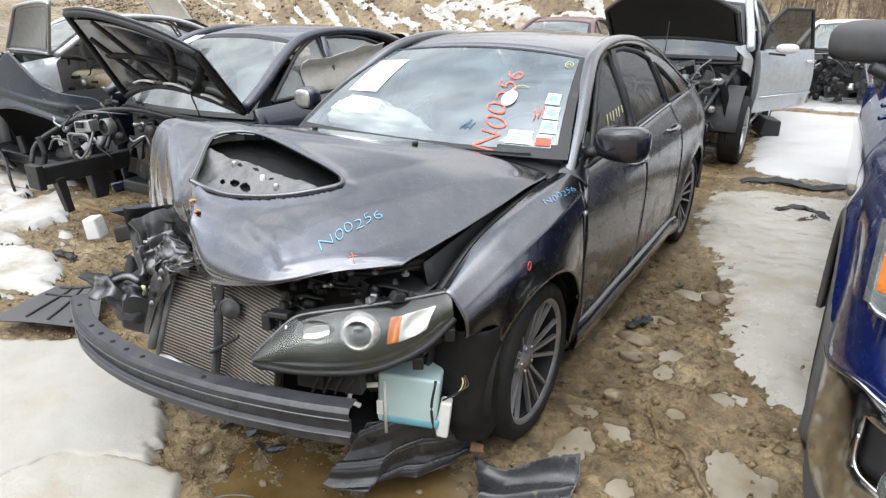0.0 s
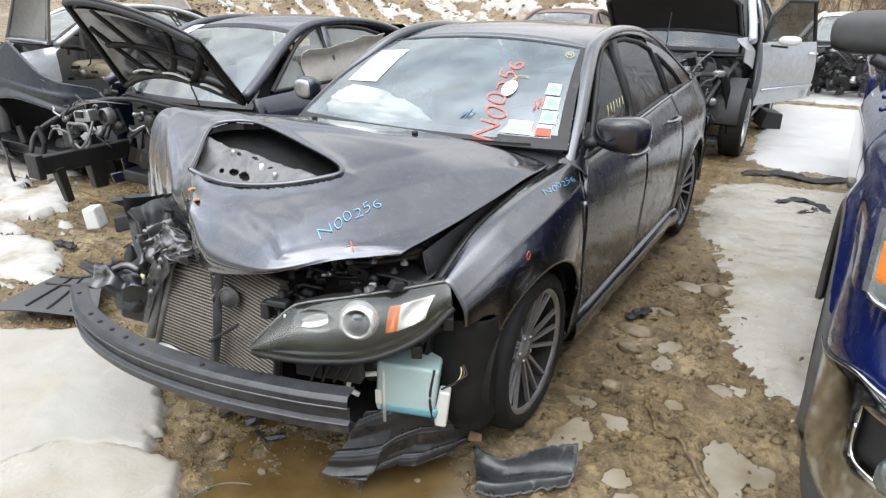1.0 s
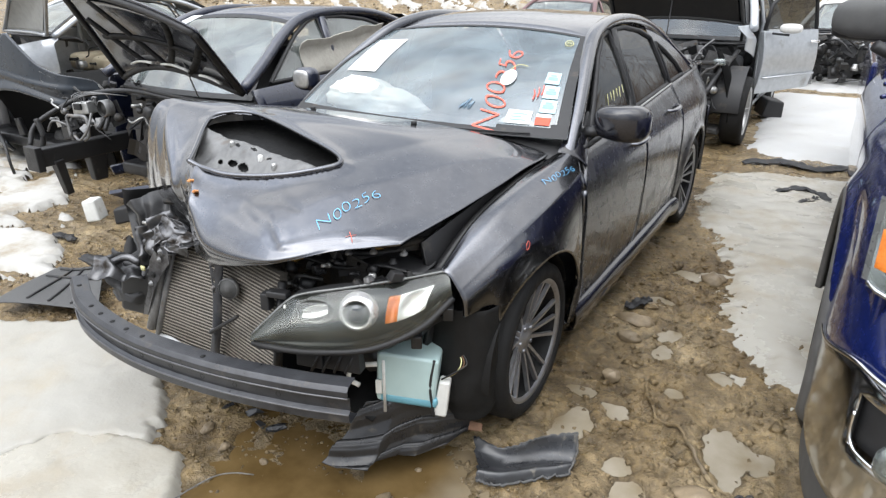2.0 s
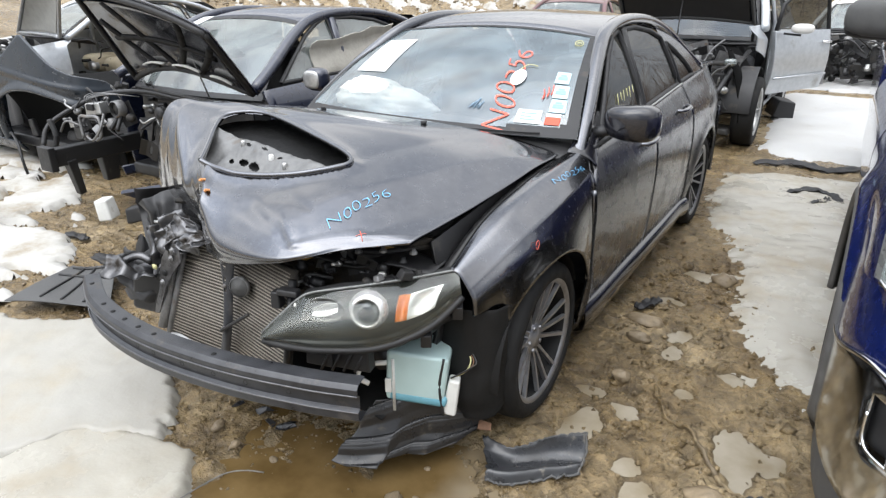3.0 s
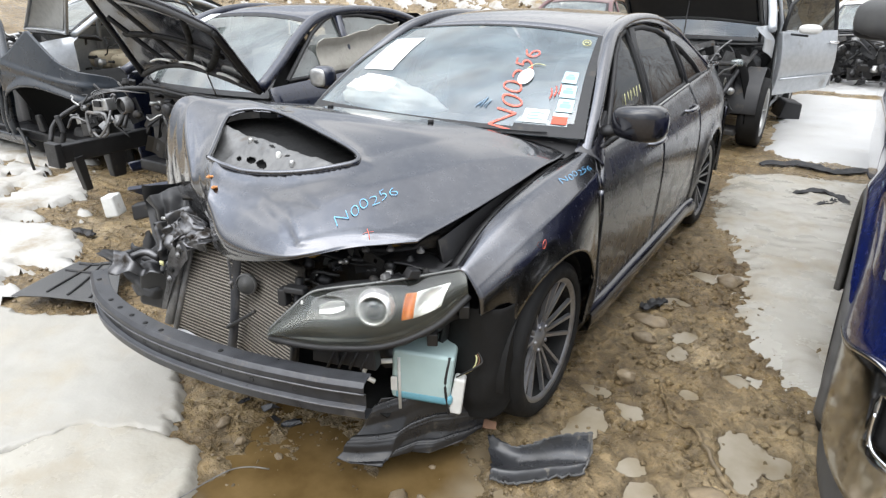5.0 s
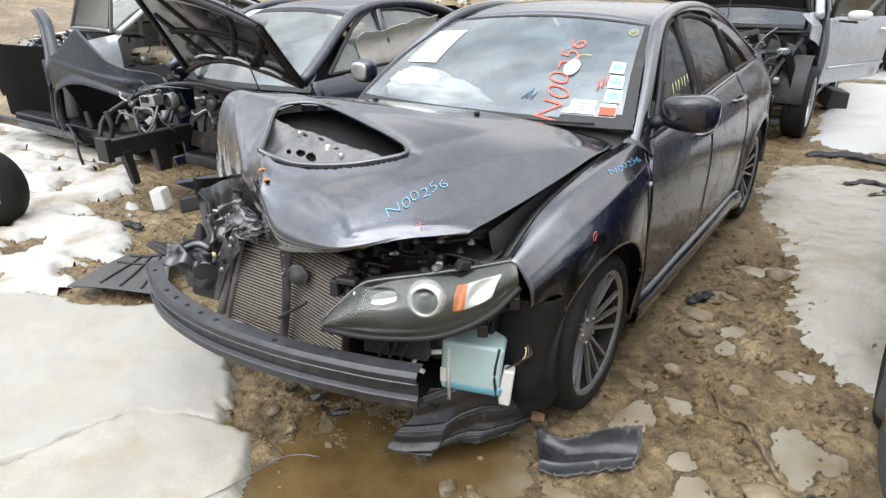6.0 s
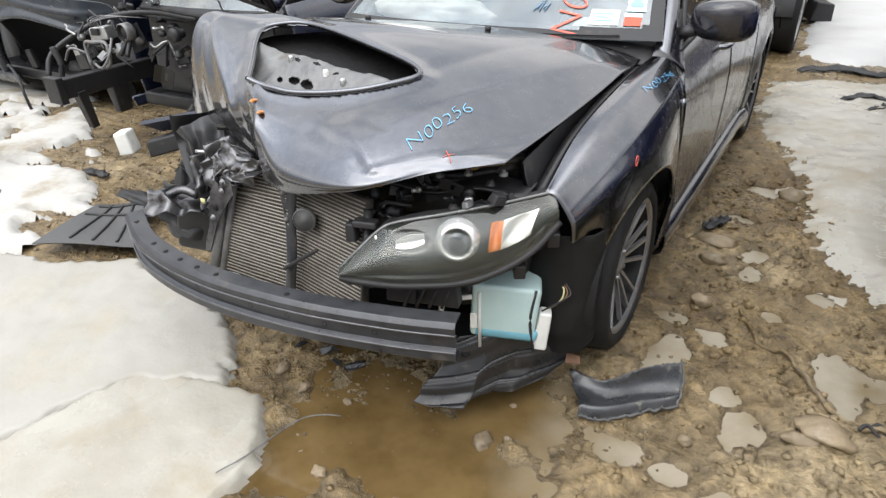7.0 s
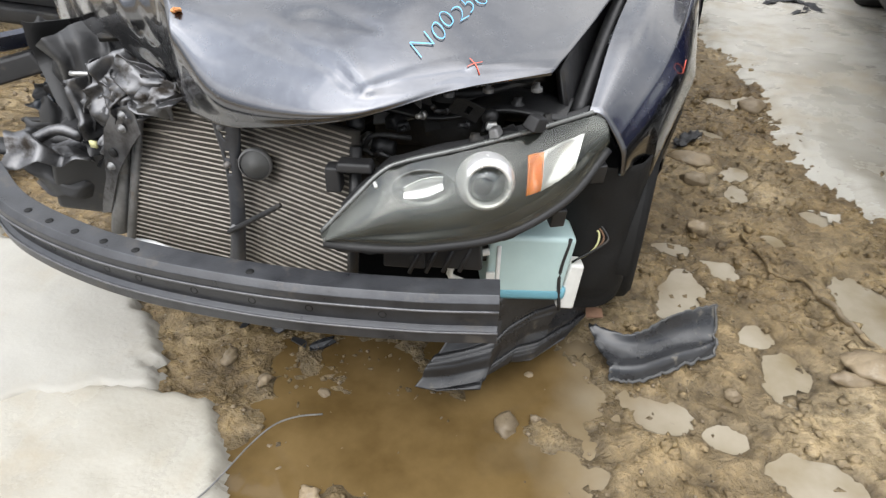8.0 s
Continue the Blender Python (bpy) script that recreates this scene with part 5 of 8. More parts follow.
lathe(bm, [(0.035, -0.011), (0.039, -0.007), (0.039, 0.002), (0.036, 0.005)], (0, 0, 0), "y", 32)
part("horn_rim", bm, bare_metal, horn)
bm = bmesh.new()
box(bm, (-0.030, 0.0, 0.0), (0.030, 0.006, 0.022))
part("horn_bracket", bm, rail_paint, horn, bevel=0.002)

# hood latch panel and dark engine bay clutter
bm = bmesh.new()
sheet(bm, lambda u, v: (-0.15 + 0.78 * u, -0.66 + 0.18 * u + 0.10 * v, 0.735 + 0.03 * u + 0.012 * math.sin(u * 17) + 0.01 * v), 24, 5)
part("latch_panel", bm, rail_paint, car, "dark upper radiator support", thick=0.012)
for k, (x, y, z, sx, sy, sz) in enumerate([(0.30, -0.35, 0.70, 0.16, 0.14, 0.10), (0.02, -0.42, 0.72, 0.14, 0.10, 0.09), (0.48, -0.22, 0.74, 0.09, 0.12, 0.10), (-0.28, -0.35, 0.66, 0.2, 0.16, 0.12), (0.12, -0.12, 0.78, 0.3, 0.2, 0.1)]):
    bm = rounded(bmesh.new(), (x, y, z), (sx, sy, sz), 3.5, 16, 10)
    for v in bm.verts:
        v.co += Vector((1, 1, 1)) * 0.012 * fbm(v.co.x * 14, v.co.y * 14, v.co.z * 14)
    part("engine_block", bm, engine_dark, car)
for k, pts in enumerate([[(0.55, -0.35, 0.79), (0.40, -0.47, 0.775), (0.22, -0.50, 0.78), (0.05, -0.56, 0.76)], [(0.60, -0.25, 0.80), (0.48, -0.40, 0.80), (0.35, -0.42, 0.77)],
                         [(0.1, -0.60, 0.77), (0.2, -0.52, 0.80), (0.34, -0.5, 0.78)], [(-0.1, -0.5, 0.75), (0.1, -0.40, 0.80), (0.3, -0.3, 0.82)]]):
    bm = bmesh.new()
    tube(bm, curve_pts(pts, 20), 0.011 + 0.004 * (k % 2), 8)
    part("hose", bm, plastic_black, car)
for k, (x, y, z) in enumerate([(0.27, -0.555, 0.785), (0.46, -0.50, 0.81), (0.56, -0.47, 0.815), (0.38, -0.53, 0.80), (0.12, -0.61, 0.775)]):
    bm = bmesh.new()
    lathe(bm, [(0.001, 0.012), (0.006, 0.012), (0.007, 0.004), (0.012, 0.003), (0.013, 0.0), (0.013, -0.006)], (x, y, z - 0.004), "z", 10)
    part("bolt", bm, bare_metal, car)
for k, (x, y, z) in enumerate([(0.20, -0.60, 0.765), (0.43, -0.44, 0.80)]):
    bm = bmesh.new()
    blob(bm, (x, y, z), (0.035, 0.022, 0.012), 0.3, 2, k, 2)
    part("yellow_cap", bm, mat("amber_cap", (0.35, 0.22, 0.05), (0.25, 0.15, 0.04), 30, (0.4, 0.6)) if k == 0 else bpy.data.materials["amber_cap"], car)

# headlamp
LAMP_TOP = [(0.205, -0.832, 0.572), (0.256, -0.797, 0.632), (0.312, -0.752, 0.694), (0.355, -0.720, 0.712), (0.46, -0.650, 0.728), (0.58, -0.545, 0.742), (0.700, -0.420, 0.755)]
LAMP_LOW = [(0.212, -0.832, 0.562), (0.300, -0.820, 0.564), (0.42, -0.772, 0.562), (0.56, -0.675, 0.566), (0.668, -0.555, 0.612), (0.728, -0.445, 0.690)]
lamp_top = curve_pts(LAMP_TOP, 41)
lamp_low = curve_pts(LAMP_LOW, 41)


def lamp(u, v, out=0.0):
    k = min(max(u, 0.0), 1.0) * 40
    i = min(int(k), 39)
    a, b = Vector(lamp_low[i]).lerp(Vector(lamp_low[i + 1]), k - i), Vector(lamp_top[i]).lerp(Vector(lamp_top[i + 1]), k - i)
    q = a.lerp(b, v)
    bulge = math.sin(math.pi * v) * (0.022 + 0.026 * math.sin(math.pi * u)) + out
    return q + Vector((0.55, -0.80, 0.22)) * bulge


bezel_grey = mat("grey_lamp_bowl", (0.20, 0.205, 0.20), (0.13, 0.135, 0.13), 20, (0.2, 0.35), 0.5)
lamp_part = part("headlamp", sheet(bmesh.new(), lambda u, v: lamp(u, v, -0.010 - (0.045 * smooth01(0.0, 0.35, u) if 0.03 < v < 0.97 and 0.03 < u < 0.97 else 0.0)), 40, 24), lamp_inner, car, "intact headlamp with hazy lens and dark bezel")
lens = part("lens", sheet(bmesh.new(), lambda u, v: lamp(u, v), 40, 24), glass_lamp, lamp_part, "hazy clear plastic lens")
lens.visible_shadow = False
bm = bmesh.new()
tube(bm, [lamp(u, 1.0, -0.006) + Vector((0, 0.006, 0.004)) for u in np.linspace(0, 1, 41)], 0.006, 8)
part("upper_seal", bm, bezel_grey, lamp_part)
bm = bmesh.new()
sheet(bm, lambda u, v: lamp(0.12 + 0.86 * u, 1.0, -0.010) + Vector((-0.008 * v, 0.030 * v, 0.010 * v + 0.002 * math.sin(u * 25))), 60, 3)
part("upper_flange", bm, plastic_black, lamp_part, "black plastic flange along the lamp", thick=0.003)
bm = bmesh.new()
tube(bm, [lamp(u, 0.0, -0.006) + Vector((0, 0.004, -0.010)) for u in np.linspace(0, 1, 41)], 0.015, 8, 0.8)
part("housing_edge", bm, plastic_black, lamp_part)
bm = bmesh.new()
sheet(bm, lambda u, v: lamp(0.05 + 0.85 * u, 0.0) + Vector((-0.02 * v, 0.10 * v, -0.012 - 0.045 * v - 0.006 * math.sin(u * 40))), 40, 4)
part("housing", bm, plastic_black, lamp_part, thick=0.006)
proj_dir = Vector((0.42, -0.88, 0.18)).normalized()
q_turn = proj_dir.to_track_quat("Z", "Y")


def lamp_piece(name, profile, c, material, label="", squash=(1, 1)):
    bm = bmesh.new()
    lathe(bm, profile, (0, 0, 0), "z", 36)
    for v in bm.verts:
        v.co.x *= squash[0]
        v.co.y *= squash[1]
    ob = part(name, bm, material, lamp_part, label)
    ob.location = c
    ob.rotation_euler = q_turn.to_euler()
    return ob


pc = lamp(0.65, 0.60, -0.024)
lamp_piece("projector_ring", [(0.038, -0.03), (0.041, 0.006), (0.045, 0.012), (0.050, 0.010), (0.060, -0.006), (0.064, -0.03)], pc, reflector, "chrome projector ring")
lamp_piece("projector_lens", [(0.038, -0.005), (0.033, 0.006), (0.024, 0.013), (0.012, 0.017), (0.001, 0.018)], pc, glass("projector_glass", (0.55, 0.58, 0.60), 1.2, 0.01))
lamp_piece("projector_bowl", [(0.038, -0.006), (0.030, -0.022), (0.02, -0.032), (0.001, -0.035)], pc, reflector)
hb = lamp(0.50, 0.72, -0.034)
lamp_piece("high_beam_bowl", [(0.001, -0.016), (0.02, -0.012), (0.034, -0.002), (0.040, 0.008), (0.043, 0.006)], hb, bezel_grey, "", (1.5, 0.95))
bm = bmesh.new()
sheet(bm, lambda u, v: Vector(((u - 0.5) * 0.082, (v - 0.5) * (0.010 + 0.026 * math.sin(math.pi * (0.12 + 0.76 * u)) + 0.006 * u) + 0.018 * (u - 0.5), 0.010 - 0.010 * math.sin(3.14 * v))), 20, 8)
slot = part("high_beam_reflector", bm, reflector, lamp_part, "bright high beam slot", thick=0.003)
slot.location, slot.rotation_euler = hb, q_turn.to_euler()
for nm, u0, u1, v0, v1, m_ in (("amber_reflector", 0.750, 0.785, 0.30, 0.74, amber), ("indicator_bowl", 0.787, 0.905, 0.26, 0.72, reflector)):
    bm = bmesh.new()
    sheet(bm, lambda u, v: lamp(min(1.0, u0 + (u1 - u0) * u + 0.075 * (v - 0.5)), v0 + (v1 - v0) * v + -0.03 * u, -0.022 - 0.022 * math.sin(u * 3.1) * math.sin(v * 3.1) - 0.003 * (round(u * 8) % 2)), 8, 8)
    part(nm, bm, m_, lamp_part, thick=0.004)
bm = bmesh.new()
tube(bm, [lamp(0.30, 0.985, 0.001), lamp(0.30, 0.93, 0.002)], 0.004, 6)
part("vent_mark", bm, white_plastic, lamp_part)
for x, y, z in ((0.645, -0.53, 0.545), (0.71, -0.44, 0.625)):
    bm = bmesh.new()
    box(bm, (x, y, z), (0.035, 0.04, 0.05), (10, 0, 30))
    part("lamp_bracket", bm, plastic_black, lamp_part, bevel=0.004)
for k, (x, y, z, sx, sy, sz) in enumerate([(0.34, -0.70, 0.49, 0.10, 0.05, 0.09), (0.44, -0.66, 0.48, 0.14, 0.05, 0.08), (0.195, -0.735, 0.660, 0.035, 0.04, 0.060), (0.245, -0.730, 0.695, 0.08, 0.04, 0.022)]):
    bm = bmesh.new()
    box(bm, (x, y, z), (sx, sy, sz), (0, 0, 14), 0.9)
    part("bracket", bm, plastic_black, car, bevel=0.006)
for k in range(4):
    bm = bmesh.new()
    tube(bm, [(0.36 + 0.035 * k, -0.73 + 0.015 * k, 0.44), (0.385 + 0.035 * k, -0.71 + 0.015 * k, 0.51)], 0.005, 6)
    part("grille_rib", bm, plastic_black, car)
bm = bmesh.new()
tube(bm, curve_pts([(0.28, -0.70, 0.35), (0.285, -0.715, 0.385), (0.32, -0.715, 0.395)], 10), 0.006, 8)
part("white_hose", bm, white_plastic, car)

# washer tank
tank = new("washer_tank")
tank.parent = car
tank["label"] = "milky blue windscreen washer tank hanging below the headlamp"
bm = bmesh.new()
box(bm, (0.562, -0.452, 0.360), (0.205, 0.15, 0.20), (0, 5, 24), 1.06)
part("tank_body", bm, tank_plastic, tank, bevel=0.014)
bm = bmesh.new()
box(bm, (0.5665, -0.452, 0.2800), (0.2065, 0.1515, 0.042), (0, 5, 24), 1.012)
part("fluid_band", bm, tank_fluid, tank, "blue washer fluid showing through the plastic", bevel=0.014)
bm = bmesh.new()
box(bm, (0.524, -0.556, 0.335), (0.010, 0.006, 0.21), (0, 0, 24))
part("seam", bm, white_plastic, tank)
bm = bmesh.new()
box(bm, (0.508, -0.566, 0.335), (0.022, 0.008, 0.055), (0, 0, 24))
part("tab", bm, white_plastic, tank, bevel=0.002)
bm = bmesh.new()
box(bm, (0.688, -0.437, 0.285), (0.05, 0.06, 0.14), (0, 8, 24), 0.8)
part("pump", bm, white_plastic, tank, "pale plastic washer pump", bevel=0.008)
bm = bmesh.new()
tube(bm, curve_pts([(0.682, -0.482, 0.45), (0.668, -0.488, 0.34), (0.678, -0.480, 0.22)], 14), 0.005, 8)
part("pump_hose", bm, plastic_black, tank)
for k, m_ in enumerate((marker_yellow, rust_brown, plastic_black)):
    bm = bmesh.new()
    tube(bm, curve_pts([(0.69, -0.45, 0.36), (0.735 + 0.01 * k, -0.42, 0.39 + 0.01 * k), (0.74 + 0.01 * k, -0.40, 0.43), (0.70, -0.38, 0.44 + 0.02 * k)], 14), 0.0028, 6)
    part("wire", bm, m_, tank)
bm = bmesh.new()
tube(bm, curve_pts([(0.45, -0.60, 0.34), (0.42, -0.62, 0.37), (0.435, -0.60, 0.41), (0.50, -0.56, 0.42)], 12), 0.009, 8)
part("filler_bracket", bm, white_plastic, tank)
# torn undertray hanging to the ground
TRAY_LOW = [(0.364, -0.728, 0.060), (0.430, -0.717, 0.050), (0.530, -0.674, 0.050), (0.524, -0.645, 0.058), (0.580, -0.562, 0.068), (0.628, -0.534, 0.062), (0.700, -0.425, 0.072), (0.735, -0.345, 0.100)]
TRAY_TOP = [(0.455, -0.575, 0.258), (0.500, -0.540, 0.262), (0.545, -0.505, 0.262), (0.590, -0.460, 0.255), (0.635, -0.410, 0.240), (0.680, -0.360, 0.210), (0.715, -0.320, 0.170), (0.752, -0.285, 0.118)]


def tray(u, v):
    k = min(int(u * 7), 6)
    f = u * 7 - k
    q = Vector(TRAY_TOP[k]).lerp(Vector(TRAY_TOP[k + 1]), f).lerp(Vector(TRAY_LOW[k]).lerp(Vector(TRAY_LOW[k + 1]), f), v)
    w = u * 1.1 + v * 2.1             # long pressed ribs running from the torn corner up to the wheel
    rib = 0.016 * (smooth01(0.15, 0.32, w % 1) - smooth01(0.60, 0.82, w % 1)) + 0.004 * smooth01(0.44, 0.47, w % 1) * smooth01(0.54, 0.51, w % 1) + 0.006 * fbm(u * 3, v * 3, 2, 2)
    return q + Vector((-0.2, -0.5, 0.8)) * rib + Vector((0, 0, -0.022)) * math.sin(math.pi * v)


part("undertray", sheet(bmesh.new(), tray, 70, 60), plastic_muddy, car, "torn ribbed black undertray dragging in the mud", thick=0.004)
bm = bmesh.new()
outline(bm, [(0.735, -0.320, 0.118), (0.782, -0.310, 0.112), (0.790, -0.332, 0.10), (0.745, -0.350, 0.10)], (0, 0, 0.004))
part("torn_tab", bm, rust_brown, car, smooth=False)
bm = bmesh.new()
sheet(bm, lambda u, v: (0.44 + 0.30 * u, -0.56 + 0.26 * u + 0.16 * v, 0.215 - 0.02 * v + 0.012 * math.sin(u * 20)), 20, 8)
part("undertray", bm, plastic_black, car, thick=0.005)

# crumpled corner: torn sheet metal, brackets and broken plastic
def crumple(name, c, size, turn, seed, material, label="", amp=0.35, n=22, keep=None):
    r = Euler([radians(a) for a in turn]).to_matrix()

    def f(u, v):
        a, b = (u - 0.5) * size[0], (v - 0.5) * size[1]
        k = min(size) * amp
        q = Vector((a + k * 0.6 * folds(u * 1.2, v * 1.2, seed + 5, 2), b + k * 0.6 * folds(u * 1.2, v * 1.2, seed + 9, 2), k * 1.5 * folds(u * 0.95, v * 0.95, seed, 3)))
        return Vector(c) + r @ q
    return creased(part(name, sheet(bmesh.new(), f, n, n, keep), material, car, label, thick=0.003))


crumple("torn_bracket", (-0.46, -0.655, 0.715), (0.12, 0.13), (75, 10, -20), 1, torn_metal, "torn bright sheet metal at the crushed corner", 0.45)
crumple("torn_bracket", (-0.57, -0.62, 0.65), (0.10, 0.16), (75, -10, 25), 2, torn_metal, "", 0.4)
crumple("crushed_panel", (-0.40, -0.675, 0.705), (0.12, 0.08), (70, 20, 5), 3, torn_metal, "", 0.5)
crumple("crushed_panel", (-0.66, -0.50, 0.72), (0.20, 0.20), (65, -25, 40), 4, rail_paint, "folded torn corner panel", 0.35)
crumple("crushed_panel", (-0.70, -0.40, 0.62), (0.36, 0.40), (80, 0, 55), 5, plastic_black, "", 0.3)
crumple("crushed_panel", (-0.72, -0.62, 0.47), (0.26, 0.20), (70, 10, 20), 6, plastic_black, "", 0.4)
crumple("crushed_panel", (-0.68, -0.70, 0.555), (0.20, 0.12), (30, 15, 35), 7, torn_metal, "", 0.5)
for k, (c, size, turn, m_) in enumerate((((-0.66, -0.50, 0.67), (0.10, 0.14), (60, -30, 20), rail_paint), ((-0.76, -0.44, 0.69), (0.12, 0.15), (80, 20, 60), paint_dark), ((-0.76, -0.44, 0.60), (0.14, 0.22), (85, -10, 30), rail_paint),
                                           ((-0.52, -0.63, 0.70), (0.07, 0.10), (55, 20, -15), torn_metal), ((-0.49, -0.660, 0.62), (0.10, 0.12), (80, 5, 0), torn_metal), ((-0.80, -0.52, 0.52), (0.16, 0.12), (40, 10, 50), plastic_black))):
    crumple("torn_flap", c, size, turn, 20 + k, m_, "", 0.5, 16)

bm = bmesh.new()
outline(bm, [(-0.549, -0.722, 0.389), (-0.515, -0.722, 0.400), (-0.492, -0.718, 0.450), (-0.452, -0.712, 0.530), (-0.391, -0.704, 0.608), (-0.353, -0.700, 0.648), (-0.368, -0.690, 0.718), (-0.425, -0.692, 0.700),
             (-0.470, -0.700, 0.640), (-0.486, -0.706, 0.585), (-0.500, -0.714, 0.505), (-0.530, -0.720, 0.440)], (0.001, 0.005, 0.001))
side_plate = part("side_bracket", bm, torn_metal, car, "bent grey radiator side bracket with a round hole", smooth=False, bevel=0.0015)
bm = bmesh.new()
lathe(bm, [(0.001, -0.002), (0.0125, -0.0015), (0.013, 0.001)], (-0.452, -0.7105, 0.585), "y", 16)
part("bracket_hole", bm, liner_black, side_plate)
for x, z in ((-0.405, 0.655), (-0.395, 0.690), (-0.468, 0.545)):
    bm = bmesh.new()
    lathe(bm, [(0.001, -0.010), (0.007, -0.009), (0.008, -0.002), (0.012, 0.0)], (x, -0.708 + 0.1 * (z - 0.585), z), "y", 10)
    part("bracket_bolt", bm, bare_metal, side_plate)
for k, (c, size, turn) in enumerate((((-0.36, -0.655, 0.755), (0.12, 0.10), (75, 10, -10)), ((-0.44, -0.640, 0.745), (0.10, 0.13), (80, -15, 25)), ((-0.30, -0.672, 0.735), (0.09, 0.09), (70, 5, 15)), ((-0.50, -0.62, 0.700), (0.10, 0.14), (85, 20, 40)),
                                     ((-0.40, -0.66, 0.70), (0.08, 0.08), (60, -20, 5)), ((-0.58, -0.60, 0.62), (0.12, 0.18), (80, 0, 55)))):
    crumple("torn_sheet", c, size, turn, 90 + k, torn_metal if k != 5 else rail_paint, "crinkled torn sheet metal" if k == 0 else "", 0.42, 22)
bm = bmesh.new()
box(bm, (-0.70, -0.56, 0.44), (0.20, 0.20, 0.24), (4, 8, 20), 0.85)
part("resonator_box", bm, plastic_black, car, bevel=0.02)
bm = bmesh.new()
tube(bm, curve_pts([(-0.83, -0.66, 0.53), (-0.74, -0.72, 0.56), (-0.66, -0.68, 0.60), (-0.60, -0.66, 0.58)], 14), 0.016, 8)
part("bent_tube", bm, torn_metal, car)
bm = bmesh.new()
lathe(bm, [(0.001, -0.03), (0.030, -0.03), (0.036, -0.02), (0.036, 0.02), (0.045, 0.03)], (-0.70, -0.52, 0.655), "y", 20)
part("rubber_mount", bm, rubber, car)
bm = bmesh.new()
blob(bm, (-0.74, -0.48, 0.68), (0.07, 0.06, 0.09), 0.3, 2, 4, 3)
part("rubber_boot", bm, plastic_black, car)
bm = bmesh.new()
box(bm, (-0.505, -0.712, 0.600), (0.020, 0.006, 0.018))
part("yellow_tag", bm, marker_yellow, car)


# ---- writing and stickers on the sedan ----
def text_mesh(body, shear=0.15, thin=-0.028):
    cu = bpy.data.curves.new("writing", "FONT")
    cu.body, cu.size, cu.shear, cu.align_x = body, 1.0, shear, "CENTER"
    cu.offset = thin
    ob = bpy.data.objects.new("writing", cu)
    me = bpy.data.meshes.new_from_object(ob)
    bpy.data.objects.remove(ob)
    bm = bmesh.new()
    bm.from_mesh(me)
    bpy.data.meshes.remove(me)
    xs = [v.co.x for v in bm.verts]
    k = max(xs) - min(xs)
    for v in bm.verts:
        v.co.x, v.co.y = (v.co.x - min(xs)) / k, v.co.y / 0.72
    bmesh.ops.triangulate(bm, faces=bm.faces[:])
    return bm


def write(body, material, parent, place, label, name="writing", thin=-0.028):
    """Writes a word with place(s, h): s along the word from 0 to 1, h its height from 0 to 1."""
    bm = text_mesh(body, thin=thin)
    for v in bm.verts:
        v.co = place(v.co.x, v.co.y + 0.12 * math.sin(v.co.x * 17))
    return part(name, bm, material, parent, label, smooth=False)


def hood_line(p0, p1, up, h):
    a, b = Vector(p0), Vector(p1)
    return lambda s, t: on_hood(*(a.lerp(b, s) + Vector(up) * (t * h)), 0.004)


def screen_line(p0, p1, up, h):
    a, b = Vector(p0), Vector(p1)
    return lambda s, t: screen(*(a.lerp(b, s) + Vector(up) * (t * h)), 0.0045)


def wing_line(y0, z0, y1, z1, h):
    tree = BVHTree.FromObject(wing_left, bpy.context.evaluated_depsgraph_get())

    def f(s, t):
        y, z = y0 + (y1 - y0) * s, z0 + (z1 - z0) * s + t * h
        hit = tree.ray_cast(Vector((1.6, y, z + 0.55)), Vector((-0.78, 0, -0.62)).normalized())
        return (hit[0] + hit[1] * 0.004) if hit[0] is not None else Vector((0.85, y, z))
    return f


write("N00256", marker_blue, hood, hood_line((0.362, -0.640), (0.420, -0.392), (-0.9, 0.43), 0.044), "blue paint-marker stock number on the hood", thin=-0.030)
write("N00256", marker_red, windscreen, screen_line((0.818, 0.015), (0.782, 0.70), (-0.98, 0.10), 0.080), "red paint-marker stock number on the windscreen", thin=-0.020)
write("N00256", marker_blue, wing_left, wing_line(0.138, 1.012, 0.360, 0.996, 0.032), "blue paint-marker stock number on the wing")
for a, b in (((0.475, -0.622), (0.447, -0.598)), ((0.473, -0.598), (0.449, -0.622))):
    bm = bmesh.new()
    tube(bm, [on_hood(*Vector(a).lerp(Vector(b), k / 4), 0.003) for k in range(5)], 0.0012, 6, 0.4)
    part("red_cross_stroke", bm, marker_red, hood)
for q in ((-0.205, -0.648), (-0.255, -0.622)):
    bm = bmesh.new()
    p0 = on_hood(*q, 0.004)
    for k in range(3):
        box(bm, p0 + Vector((0.006 * k - 0.006, 0.005 * (k % 2), 0.002 * k)), (0.016, 0.010, 0.004), (20, 10 * k, 50 * k))
    part("orange_mark", bm, marker_orange, hood, smooth=False)
bm = bmesh.new()
ring_c = wing_line(-0.146, 0.834, -0.13, 0.834, 0)
tube(bm, [ring_c(0, 0) + Vector((0, 0.014 * math.cos(t), 0.016 * math.sin(t))) + Vector((0.004, 0, 0)) for t in np.linspace(0, 6.2832, 20)], 0.0010, 6, caps=False)
part("red_ring", bm, marker_red, wing_left)


def decal(name, u0, v0, u1, v1, material, out=0.005, parent=None, label="", slant=0.0, behind=False):
    bm = bmesh.new()
    sheet(bm, lambda u, v: screen(u0 + (u1 - u0) * u + slant * v, v0 + (v1 - v0) * v, -out if behind else out), 6, 6)
    return part(name, bm, material, parent or windscreen, label)


